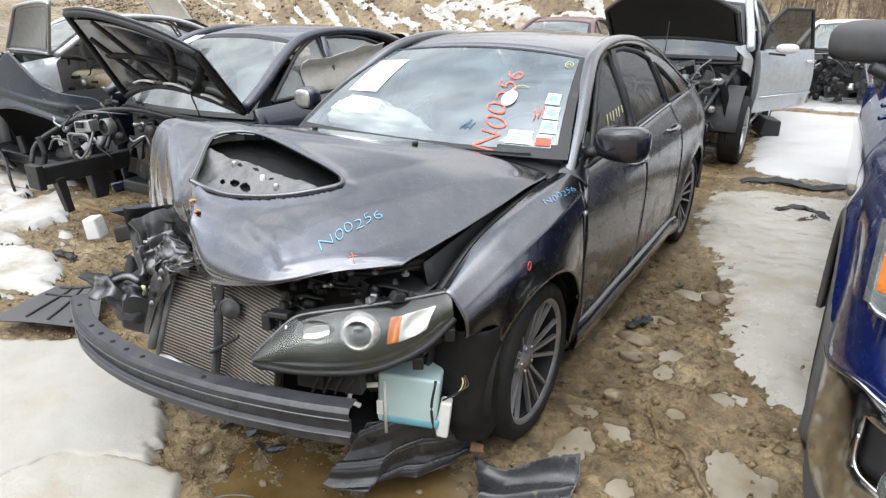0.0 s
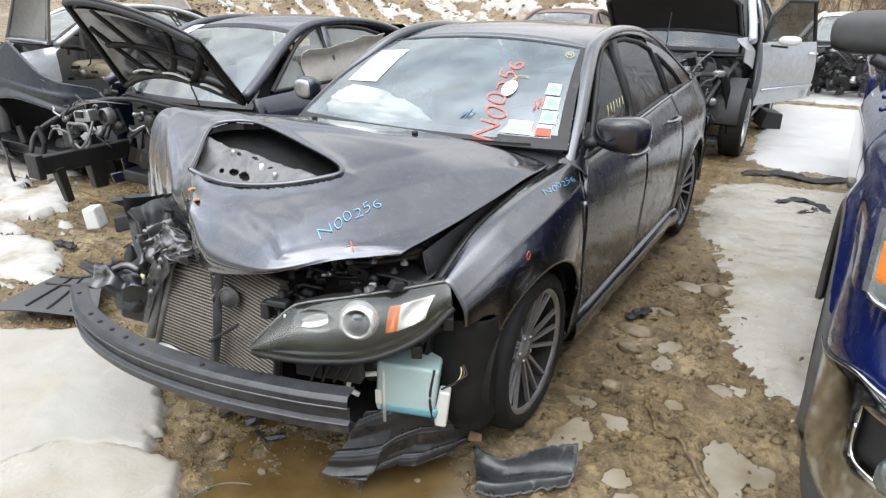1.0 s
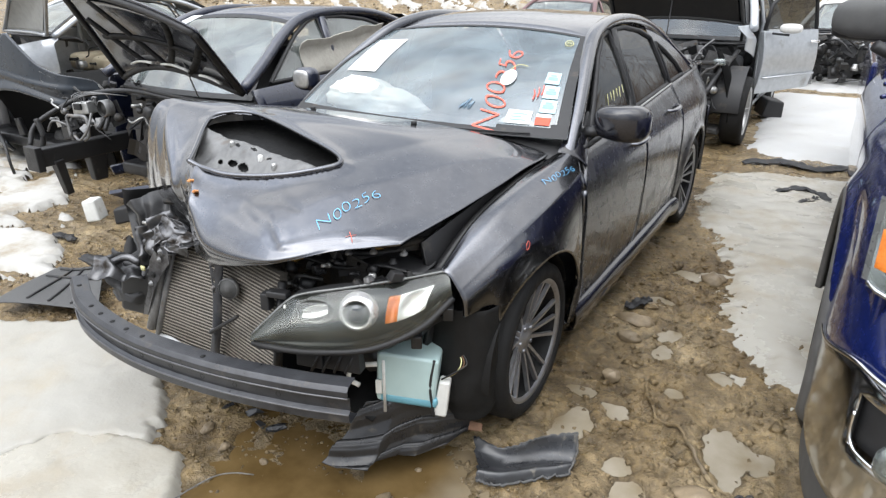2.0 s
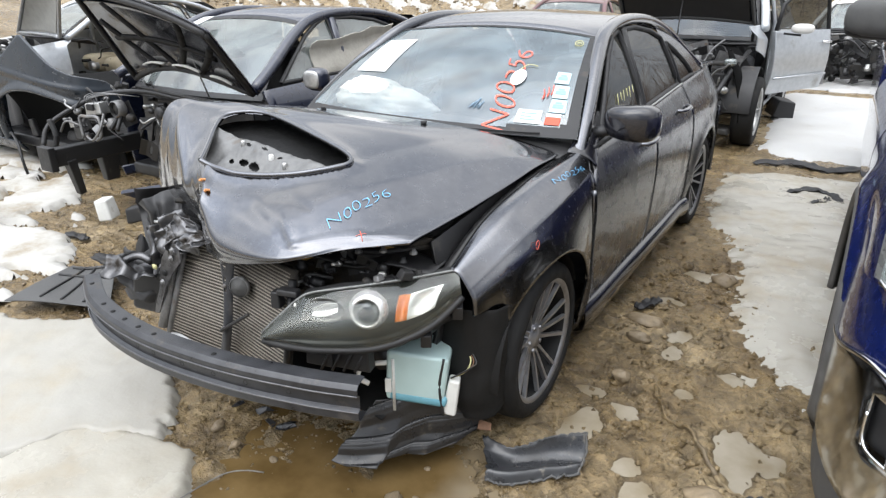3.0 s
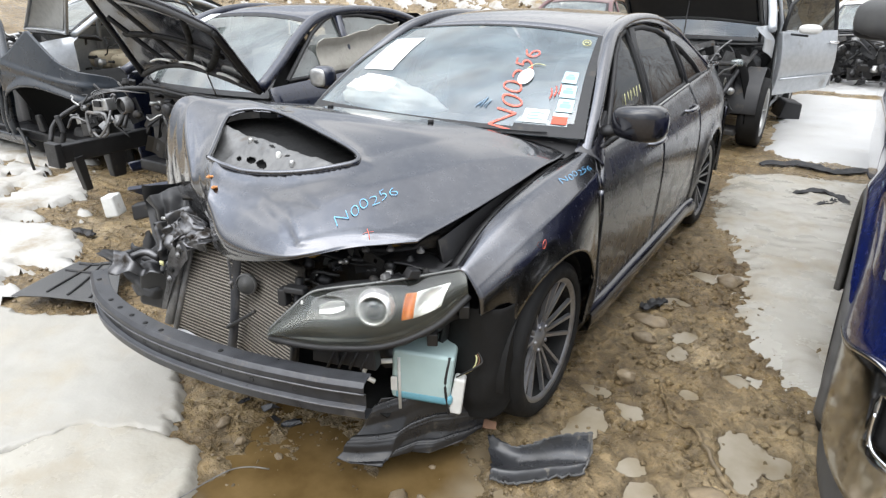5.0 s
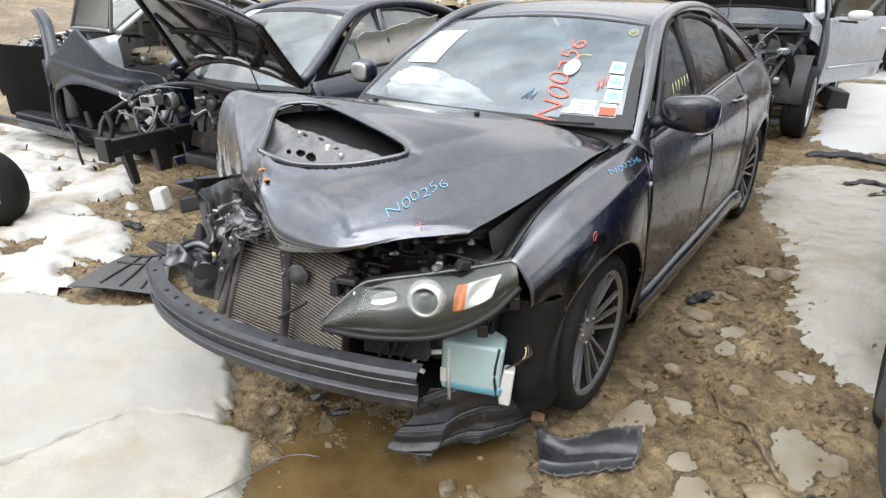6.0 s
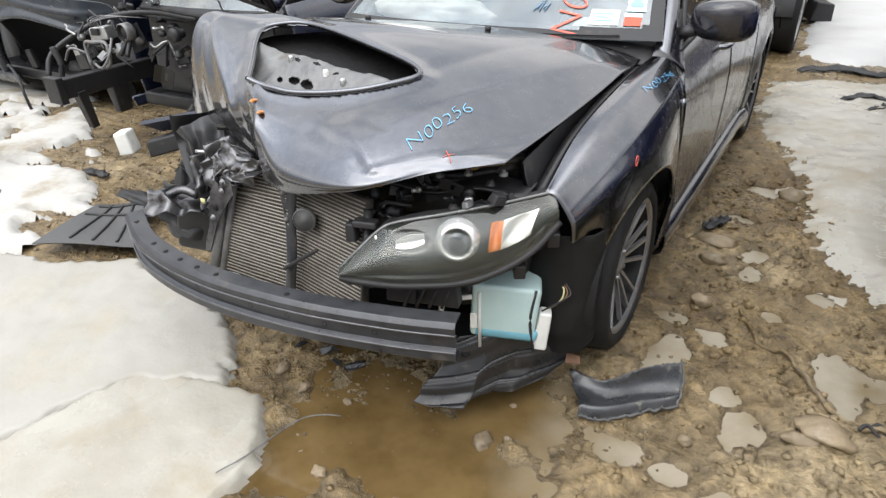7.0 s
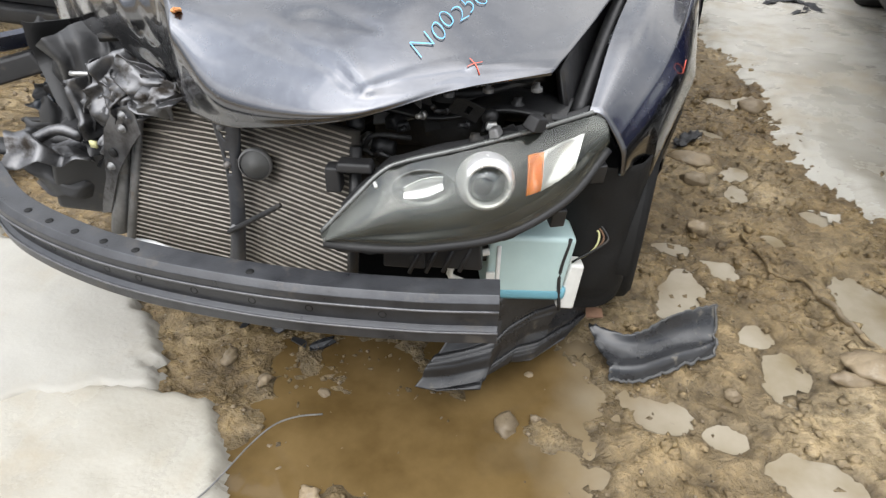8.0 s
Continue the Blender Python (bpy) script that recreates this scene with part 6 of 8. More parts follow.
decal("notice_sheet", 0.060, 0.39, 0.215, 0.785, paper, 0.004, None, "white paper sheet stuck on the windscreen", -0.035)
for k, (u0, v0, v1) in enumerate(((0.915, 0.415, 0.520), (0.922, 0.292, 0.397), (0.925, 0.180, 0.280))):
    d = decal("sticker", u0, v0, u0 + 0.050, v1, sticker_teal, 0.004, None, "pale teal square sticker")
    decal("emblem_bar", u0 + 0.008, v0 + 0.03, u0 + 0.042, v0 + 0.06, ink_navy, 0.0055, d)
    decal("emblem_bar", u0 + 0.014, v0 + 0.065, u0 + 0.036, v0 + 0.08, ink_navy, 0.0055, d)
d = decal("label_sticker", 0.832, 0.088, 0.908, 0.185, paper, 0.004, None, "white printed label with illegible lines")
for k in range(3):
    decal("print_bar", 0.845, 0.108 + 0.022 * k, 0.895 - 0.015 * (k % 2), 0.118 + 0.022 * k, ink_navy, 0.0055, d)
d = decal("red_label", 0.922, 0.088, 0.966, 0.145, sticker_red, 0.004, None, "red and white inspection label")
decal("white_band", 0.922, 0.1455, 0.966, 0.170, paper, 0.004, d)
bm = bmesh.new()
c0 = bm.verts.new(screen(0.784, 0.430, 0.008))
rg_ = [bm.verts.new(screen(0.784 + 0.027 * math.cos(t), 0.430 + 0.070 * math.sin(t), 0.008)) for t in np.linspace(0, 2 * math.pi, 25)[:-1]]
for k in range(24):
    bm.faces.new((c0, rg_[k], rg_[(k + 1) % 24]))
part("round_sticker", bm, paper, windscreen, "plain white round sticker")
for k in range(3):
    bm = bmesh.new()
    tube(bm, curve_pts([screen(0.895 + 0.012 * k, 0.27 + 0.02 * k, 0.0068), screen(0.897 + 0.012 * k, 0.31 + 0.02 * k, 0.0068), screen(0.890 + 0.014 * k, 0.35 + 0.02 * k, 0.0068)], 8), 0.003, 6, 0.5)
    part("red_scribble", bm, marker_red, windscreen)
bm = bmesh.new()
for k in range(5):
    tube(bm, [screen(0.668 + 0.008 * k, 0.16 + 0.014 * (k % 2), 0.004), screen(0.676 + 0.008 * k, 0.20 + 0.02 * (k % 3), 0.004)], 0.003, 6, 0.2)
part("smudge", bm, smudge_blue, windscreen)
bm = bmesh.new()
tube(bm, [screen(0.951 + 0.018 * math.cos(t), 0.862 + 0.035 * math.sin(t), 0.006) for t in np.linspace(0, 6.2832, 24)], 0.0022, 6, caps=False)
ring_m = part("yellow_ring", bm, marker_yellow, windscreen, "yellow marker ring with a scribble")
bm = bmesh.new()
tube(bm, [screen(0.943 + 0.016 * k / 5, 0.852 + 0.02 * abs(math.sin(k * 1.3)), 0.006) for k in range(6)], 0.003, 6)
part("scribble", bm, marker_yellow, ring_m)
bm = bmesh.new()
tube(bm, curve_pts([screen(0.775, 0.50, 0.007), screen(0.790, 0.545, 0.007), screen(0.812, 0.555, 0.007), screen(0.834, 0.545, 0.007)], 24), 0.0022, 6)
part("yellow_squiggle", bm, marker_yellow, windscreen)
for k in range(6):
    y = 0.99 + 0.045 * k
    bm = bmesh.new()
    tube(bm, [(glass_x(1.09) + 0.004 + 0.002, y, 1.085 + 0.012 * (k % 2) + 0.02 * k / 6), (glass_x(1.14) + 0.006, y + 0.025, 1.13 + 0.02 * k / 6)], 0.0018, 6)
    part("yellow_bar", bm, marker_yellow, car)


# ---- the other wrecks ----
def scaled(bm, k):
    for v in bm.verts:
        v.co = Vector((v.co.x * k[0], v.co.y * k[1], v.co.z * k[2]))
    return bm


def shell(th, paint, k, wings=True, hood="closed", doors=(1, 1, 1, 1), wheels=(1, 1, 1, 1), pane=None, cloth=None, wheel_r=0.322, rims=None, tail=True, rear=True, drop=0.0, front_glass=None):
    """A whole car body built on the same frame, stretched by k; doors and wheels: front left, front right, rear left, rear right."""
    pane = pane or glass_clear

    def pane_pt(u, v, out=0.0):           # the screen's foot lies lower by drop
        return screen(u, v, out) + Vector((0, 0.6 * drop, -drop)) * (1 - v)
    cloth = cloth or seat_cloth
    for s, di in ((1, 0), (-1, 1)):
        for y0, y1, hy, hz, on in ((0.472, 1.322, 1.20, 0.885, doors[di]), (1.330, 2.150, 1.97, 0.925, doors[2 + di])):
            if not on:
                continue
            d = part("door", scaled(skin(y0, y1, lambda y: arch_low(y, 0.245, (0.0, 2.625)), belt, 14, 12, s), k), paint, th, thick=0.03)
            bm = bmesh.new()
            x = side_x(hy, hz)
            tube(bm, curve_pts([(s * (x - 0.01), hy - 0.10, hz), (s * (x + 0.028), hy - 0.07, hz), (s * (x + 0.03), hy + 0.07, hz), (s * (x - 0.01), hy + 0.10, hz)], 10), 0.014, 6)
            part("handle", scaled(bm, k), chrome if paint is paint_silver else paint, d)
        if rear:
            part("quarter_panel", scaled(skin(2.158, 3.50, lambda y: arch_low(y, 0.26, (2.625,)), belt, 30, 14, s), k), paint, th, thick=0.02)
        part("rocker_panel", scaled(skin(0.36, 2.27, lambda y: 0.165, lambda y: 0.24, 10, 4, s), k), paint, th, thick=0.03)
        if wings:
            part("front_wing", scaled(wing(s, -0.43, 30, 16), k), paint, th, thick=0.012)
        bm = bmesh.new()
        path = curve_pts([(0.765, 0.42, 0.985), (0.712, 0.66, 1.130), (0.640, 0.92, 1.290), (0.590, 1.16, 1.395), (0.572, 1.50, 1.438), (0.575, 1.95, 1.415), (0.600, 2.30, 1.335), (0.650, 2.60, 1.205), (0.715, 2.88, 1.07)], 30)
        tube(bm, [(s * x, y, z) for x, y, z in (path if rear else path[:16])], 0.042, 10, 0.85)
        part("roof_rail", scaled(bm, k), paint, th)
        bm = bmesh.new()
        tube(bm, [(s * 0.76, 1.352, 0.25), (s * 0.745, 1.352, 1.005), (s * 0.69, 1.354, 1.2), (s * 0.615, 1.356, 1.40)], 0.035, 8, 0.6)
        part("door_pillar", scaled(bm, k), paint, th)
        for gi, poly in enumerate(SIDE_GLASS):
            if (gi < 2 and not doors[2 * gi + di]) or (gi == 2 and not rear):
                continue
            bm = bmesh.new()
            vs = [bm.verts.new((s * glass_x(z), y, z)) for y, z in poly]
            bm.faces.new(vs if s < 0 else vs[::-1])
            g = part("side_window", scaled(bm, k), pane, th)
            g.visible_shadow = False
            bm = bmesh.new()
            tube(bm, [(s * (glass_x(z) + 0.002), y, z) for y, z in poly + poly[:1]], 0.016, 6, caps=False)
            part("window_seal", scaled(bm, k), plastic_black, g)
        for x, y, on in ((0.782, 0.0, wheels[di]), (0.782, 2.625, wheels[2 + di])):
            if on:
                make_wheel(th, (s * x * k[0], y * k[1], wheel_r - 0.008), s, wheel_r, wheel_r * 0.68, 0.225, None, 5, 1, "wheel", rims)
            if on or wings:
                part("wheel_liner", scaled(liner(s, y, 0, 180, 0.50, 0.84), k), plastic_black, th, thick=0.004)
    part("roof", scaled(sheet(bmesh.new(), roof_fn, 16, 16, lambda u, v: rear or v < 0.4), k), paint, th, thick=0.02)
    w = part("windscreen", scaled(sheet(bmesh.new(), lambda u, v: pane_pt(u, v), 12, 8), k), front_glass or glass_clear, th, "dusty windscreen mirroring the white sky")
    w.visible_shadow = False
    bm = bmesh.new()
    sheet(bm, lambda u, v: pane_pt(u, v, 0.003), 30, 20, lambda u, v: u < 0.034 or u > 0.966 or v > 0.96 or v < 0.04)
    part("black_border", scaled(bm, k), plastic_black, w)
    bm = bmesh.new()
    sheet(bm, lambda u, v: Vector((0.74 * (2 * u - 1), 0.27 + 0.14 * (2 * u - 1) ** 2 + 0.10 * v + 0.6 * drop, 1.000 - drop + 0.02 * v)), 12, 3)
    part("cowl", scaled(bm, k), plastic_black, th, thick=0.02)
    r = part("rear_window", scaled(sheet(bmesh.new(), lambda u, v: Vector((0.60 * (2 * u - 1), 2.42, 1.385)).lerp(Vector((0.70 * (2 * u - 1), 2.98, 1.075)), v), 8, 6), k), pane, th)
    r.visible_shadow = False
    if not rear:
        bpy.data.objects.remove(r)
        tail = False
    if tail:
        part("trunk_lid", scaled(sheet(bmesh.new(), lambda u, v: (0.70 * (2 * u - 1), 2.98 + 0.5 * min(v * 2, 1) + 0.06 * max(v * 2 - 1, 0), 1.07 - 0.02 * min(v * 2, 1) - 0.30 * max(v * 2 - 1, 0)), 8, 10), k), paint, th, thick=0.02)
        part("rear_bumper", scaled(sheet(bmesh.new(), lambda u, v: (0.84 * math.sin((u - 0.5) * 2.9), 3.12 + 0.42 * math.cos((u - 0.5) * 2.6), 0.25 + 0.5 * v), 16, 5), k), paint, th, thick=0.02)
    if hood == "closed":
        part("hood", scaled(sheet(bmesh.new(), lambda u, v: (0.70 * (2 * u - 1), 0.36 - 0.9 * v, 1.02 - 0.12 * v * v - 0.06 * (2 * u - 1) ** 2), 12, 12), k), paint, th, thick=0.02)
    bm = bmesh.new()
    box(bm, (0, 1.9, 0.24), (1.5, 3.0, 0.10))
    part("floor_pan", scaled(bm, k), rail_paint, th, bevel=0.02)
    bm = bmesh.new()
    sheet(bm, lambda u, v: (-0.62 + 1.24 * u, 0.40 + 0.03 * v + 0.6 * drop, 0.30 + (0.68 - drop) * v), 6, 4)
    part("firewall", scaled(bm, k), rail_paint, th, thick=0.02)
    bm = bmesh.new()
    sheet(bm, lambda u, v: (-0.68 + 1.36 * u, 0.52 + 0.28 * v + 0.6 * drop, 0.97 - drop - 0.25 * max(0, v - 0.7) ** 1.2), 8, 8)
    part("dashboard", scaled(bm, k), dash_grey, th, thick=0.03)
    for x in (-0.36, 0.36):
        seat = part("front_seat", scaled(rounded(bmesh.new(), (x, 1.30, 0.55), (0.25, 0.27, 0.13), 4, 16, 10), k), cloth, th)
        part("backrest", scaled(rounded(bmesh.new(), (x, 1.58, 0.90), (0.24, 0.09, 0.34), 4, 16, 10), k), cloth, seat)
        part("headrest", scaled(rounded(bmesh.new(), (x, 1.63, 1.27), (0.13, 0.05, 0.09), 3, 14, 8), k), cloth, seat)
    part("rear_bench", scaled(rounded(bmesh.new(), (0, 2.35, 0.75), (0.62, 0.14, 0.34), 5, 16, 10), k), cloth, th)


def bay(th, seed, rails=((0.5, -0.75), (-0.5, -0.85)), n=14, x_half=0.62, front=-0.55, sides=(1, -1), hoses=9):
    """An opened engine bay: rails, towers and a tangle of grimy parts."""
    rnd = random.Random(seed)
    for x, y in rails:
        bm = bmesh.new()
        box(bm, (x, (y + 0.4) / 2, 0.50), (0.085, 0.4 - y, 0.13))
        r = part("chassis_rail", bm, rail_paint, th, "bare black chassis rail", bevel=0.012)
        bm = bmesh.new()
        box(bm, (x, y - 0.03, 0.50), (0.15, 0.05, 0.17))
        part("end_plate", bm, rail_paint, r, bevel=0.006)
        bm = bmesh.new()
        box(bm, (x + 0.02, y + 0.12, 0.34), (0.06, 0.05, 0.26), (8, 0, 0), 1.3)
        part("lower_hanger", bm, rail_paint, r, bevel=0.006)
        bm = bmesh.new()
        box(bm, (x - 0.01, y + 0.40, 0.36), (0.07, 0.10, 0.22), (0, 0, 0), 1.4)
        part("crossmember_mount", bm, rail_paint, r, bevel=0.01)
    for s in sides:
        bm = bmesh.new()
        sheet(bm, lambda u, v: (s * (0.66 - 0.06 * v + 0.03 * math.sin(u * 9)), -0.35 + 0.80 * u, 0.45 + (0.42 + 0.06 * u) * v), 12, 6)
        part("inner_wing", bm, rail_paint, th, thick=0.02)
        bm = bmesh.new()
        lathe(bm, [(0.13, -0.3), (0.12, 0.0), (0.10, 0.02), (0.04, 0.025), (0.001, 0.025)], (s * 0.50, 0.05, 0.83), "z", 20)
        part("strut_tower", bm, engine_dark, th)
        bm = bmesh.new()
        tube(bm, curve_pts([(s * 0.70, 0.40, 0.93), (s * 0.70, 0.0, 0.88), (s * 0.66, -0.35, 0.80), (s * 0.60, -0.62, 0.60)], 16), 0.025, 8)
        part("apron_flange", bm, rail_paint, th)
    for k in range(n):
        x, y, z = rnd.uniform(-x_half, x_half) * 0.8, rnd.uniform(front * 0.7, 0.25), rnd.uniform(0.48, 0.80)
        m_ = rnd.choice((engine_dark, engine_dark, plastic_black, bare_metal, engine_dark, alloy_bright))
        if k % 3 == 0:
            bm = rounded(bmesh.new(), (x, y, z), (rnd.uniform(0.06, 0.15), rnd.uniform(0.06, 0.13), rnd.uniform(0.05, 0.11)), 3, 14, 8)
        elif k % 3 == 1:
            bm = bmesh.new()
            box(bm, (x, y, z), (rnd.uniform(0.08, 0.22), rnd.uniform(0.08, 0.2), rnd.uniform(0.06, 0.16)), (rnd.uniform(-20, 20), rnd.uniform(-20, 20), rnd.uniform(0, 90)), 0.85)
        else:
            bm = bmesh.new()
            lathe(bm, [(0.001, -0.04), (0.05, -0.04), (0.055, 0.0), (0.04, 0.05), (0.001, 0.05)], (x, y, z), rnd.choice("xyz"), 18)
        part("engine_part", bm, m_, th, bevel=0.006 if k % 3 == 1 else 0)
    for k in range(hoses):
        a = Vector((rnd.uniform(-x_half, x_half), rnd.uniform(front, 0.2), rnd.uniform(0.55, 0.85)))
        b = Vector((rnd.uniform(-x_half, x_half), rnd.uniform(front, 0.2), rnd.uniform(0.55, 0.85)))
        m = (a + b) / 2 + Vector((0, rnd.uniform(-0.1, 0.1), rnd.uniform(0.02, 0.14)))
        bm = bmesh.new()
        tube(bm, curve_pts([a, m, b], 16), rnd.uniform(0.006, 0.018), 7)
        part("hose", bm, rnd.choice((plastic_black, plastic_black, bare_metal)), th)


def clutter(th, seed, lo, hi, n, bright=0.35, scale=1.0):
    """Small engine-bay pieces in a box of space: brackets, caps, connectors, bolts and thin pipes."""
    rnd = random.Random(seed)
    for k in range(n):
        c = Vector([rnd.uniform(a, b) for a, b in zip(lo, hi)])
        m_ = rnd.choice((alloy_bright, bare_metal)) if rnd.random() < bright else rnd.choice((engine_dark, plastic_black, rail_paint))
        s = scale * rnd.uniform(0.6, 1.3)
        kind = k % 5
        bm = bmesh.new()
        if kind == 0:
            box(bm, c, (0.07 * s, 0.05 * s, 0.045 * s), (rnd.uniform(-25, 25), rnd.uniform(-25, 25), rnd.uniform(0, 90)), 0.8)
            part("connector", bm, m_, th, bevel=0.005)
        elif kind == 1:
            lathe(bm, [(0.001, -0.03 * s), (0.032 * s, -0.03 * s), (0.034 * s, 0.0), (0.022 * s, 0.008 * s), (0.022 * s, 0.03 * s), (0.001, 0.03 * s)], c, rnd.choice("xyz"), 14)
            part("cap", bm, m_, th)
        elif kind == 2:
            d = Vector((rnd.uniform(-1, 1), rnd.uniform(-0.6, 0.6), rnd.uniform(-0.7, 0.7))) * 0.16 * s
            tube(bm, curve_pts([c - d, c + Vector((0, rnd.uniform(-0.05, 0.05), rnd.uniform(0.0, 0.06))), c + d * 0.6, c + d], 12), 0.006 * s + 0.002, 6)
            part("pipe", bm, m_, th)
        elif kind == 3:
            a, b = rnd.uniform(0.05, 0.10) * s, rnd.uniform(0.04, 0.08) * s
            r = Euler((rnd.uniform(0.6, 2.2), rnd.uniform(-0.6, 0.6), rnd.uniform(-0.8, 0.8))).to_matrix()
            sheet(bm, lambda u, v: c + r @ Vector(((u - 0.5) * a * 2, (v - 0.5) * b * 2, 0.03 * s * abs(u - 0.4))), 6, 4, lambda u, v: (u - 0.6) ** 2 + (v - 0.5) ** 2 > 0.03)
            part("bracket", bm, m_, th, thick=0.004, smooth=False)
        else:
            tube(bm, [c, c + Vector((rnd.uniform(-0.02, 0.02), -0.05 * s, 0.01))], 0.011 * s, 8)
            tube(bm, [c, c + Vector((0, 0.012, 0))], 0.018 * s, 6)
            part("bolt", bm, m_, th)


def hood_panel(th, hl, hr, fr, fl, outer, under, inset=0.06, crown=0.05, ribs=True, name="open_hood", label="", arch=0.0, corner=0.05, frame_mat=None):
    """An opened hood between its two hinge corners and its two front corners, with a bowed skin and a ribbed underside."""
    hl, hr, fr, fl = [Vector(q) for q in (hl, hr, fr, fl)]
    nrm = (hr - hl).cross(fl - hl).normalized()
    if nrm.y > 0:
        nrm = -nrm                        # nrm looks forward, out of the underside

    def p(u, v, d=0.0):
        e = corner * (abs(2 * u - 1) ** 3) * v ** 2 - arch * math.sin(math.pi * u) * (1 - v) ** 3
        a = hl.lerp(hr, u).lerp(fl.lerp(fr, u), v - e)
        return a - nrm * (crown * math.sin(math.pi * u) * (0.4 + 0.6 * math.sin(math.pi * min(v, 0.9)))) + nrm * d
    h = part(name, sheet(bmesh.new(), p, 24, 20), outer, th, label, thick=0.012)
    bm = bmesh.new()
    sheet(bm, lambda u, v: p(inset + (1 - 2 * inset) * u, inset + (0.96 - 2 * inset) * v, 0.022 + 0.0015 * math.sin(u * 9) * math.sin(v * 7)), 36, 24)
    part("underside", bm, under, h, thick=0.006)
    for u in (0.02, 0.98):
        bm = bmesh.new()
        tube(bm, [p(u, v, 0.022) for v in np.linspace(0.02, 0.97, 14)], 0.020, 8)
        part("edge_frame", bm, frame_mat or plastic_black, h)
    for v in (0.03, 0.96):
        bm = bmesh.new()
        tube(bm, [p(u, v, 0.022) for u in np.linspace(0.02, 0.98, 18)], 0.022, 8)
        part("edge_frame", bm, frame_mat or plastic_black, h)
    if ribs:
        for a, b in (((0.5, 0.06), (0.22, 0.9)), ((0.5, 0.06), (0.78, 0.9)), ((0.12, 0.5), (0.88, 0.5)), ((0.34, 0.08), (0.08, 0.7)), ((0.66, 0.08), (0.92, 0.7))):
            bm = bmesh.new()
            tube(bm, [p(a[0] + (b[0] - a[0]) * t, a[1] + (b[1] - a[1]) * t, 0.030) for t in np.linspace(0, 1, 10)], 0.024, 8, 0.5, up=nrm)
            part("rib", bm, liner_black, h)
    return h, p


# small pieces in the open gap under the crushed hood
clutter(car, 41, (0.05, -0.60, 0.715), (0.60, -0.40, 0.775), 34, 0.30, 0.55)
clutter(car, 42, (0.15, -0.62, 0.58), (0.32, -0.56, 0.74), 12, 0.35, 0.6)
clutter(car, 43, (-0.72, -0.60, 0.50), (-0.52, -0.48, 0.72), 18, 0.45, 0.7)

# dark blue sedan next to it, stripped to the rails, hood up
NX, NY = -2.45, 0.50
blue_car = thing("sedan", "midnight blue sedan stripped to its chassis rails, hood propped open", "car", at=(NX, NY, 0))
shell(blue_car, paint_blue_dark, (1.0, 1.04, 0.985), wings=False, hood="none", wheels=(0, 0, 1, 1), drop=0.13)
bay(blue_car, 4, ((0.5, 0.12), (-0.53, -0.30)), 0, 0.40, 0.0, (), 1)
nh, nhp = hood_panel(blue_car, (-1.66 - NX, 0.95 - NY, 0.945), (-2.97 - NX, 0.95 - NY, 0.955), (-2.80 - NX, 0.46 - NY, 1.645), (-1.41 - NX, 0.39 - NY, 1.42), paint_blue_dark, gloss_black, arch=0.22, corner=0.08,
                     label="open dark hood with bare ribbed underside")
for a, b in ((0.10, 0.24), (0.32, 0.52), (0.60, 0.78)):
    bm = bmesh.new()
    tube(bm, [nhp(a + (b - a) * t, 0.17 + 0.03 * math.sin(3 * t), 0.050) for t in np.linspace(0, 1, 8)], 0.016, 6, 0.5)
    part("foam_strip", bm, white_plastic, nh)
bm = bmesh.new()
tube(bm, [(-2.05 - NX, 0.86 - NY, 0.90), (-2.04 - NX, 0.70 - NY, 1.36)], 0.005, 6)
part("prop_rod", bm, bare_metal, blue_car)
bm = rounded(bmesh.new(), (0, 0, 0), (0.085, 0.06, 0.075), 3, 18, 12)
nm = part("door_mirror", bm, paint_blue_dark, blue_car)
nm.location = (-1.36 - NX, 1.20 - NY, 1.035)
part("mirror_face", rounded(bmesh.new(), (-0.01, -0.045, 0.0), (0.07, 0.02, 0.06), 3, 16, 10), alloy_bright, nm, "grey mirror back with its cover missing")


def at_blue(*pts):
    return [Vector((x - NX, y - NY, z)) for x, y, z in pts]


# brake unit, its bracket and pipes on the near rail
bm = bmesh.new()
box(bm, at_blue((-2.99, 0.60, 0.785))[0], (0.15, 0.10, 0.085), (0, -6, 14), 0.9)
unit = part("brake_unit", bm, alloy_bright, blue_car, "bright aluminium brake unit", bevel=0.010)
for dx in (-0.05, -0.02, 0.01, 0.04):
    bm = bmesh.new()
    tube(bm, curve_pts(at_blue((-2.99 + dx, 0.56, 0.83), (-2.99 + dx, 0.55, 0.87), (-2.95 + dx * 2, 0.65, 0.885), (-2.80 + dx, 0.80, 0.86)), 14), 0.0035, 6)
    part("brake_pipe", bm, bare_metal, unit)
bm = bmesh.new()
box(bm, at_blue((-2.985, 0.545, 0.80))[0], (0.06, 0.02, 0.045), (0, 0, 14))
part("connector", bm, plastic_black, unit, bevel=0.004)
bm = bmesh.new()
lathe(bm, [(0.052, -0.03), (0.058, -0.028), (0.060, 0.03), (0.05, 0.04)], at_blue((-2.70, 0.58, 0.81))[0], "y", 24)
motor = part("blower_motor", bm, bare_metal, blue_car, "round motor with bright rim")
bm = bmesh.new()
lathe(bm, [(0.001, -0.015), (0.028, -0.015), (0.034, -0.008), (0.05, -0.006), (0.052, 0.02)], at_blue((-2.70, 0.58, 0.81))[0], "y", 24)
part("motor_face", bm, engine_dark, motor)
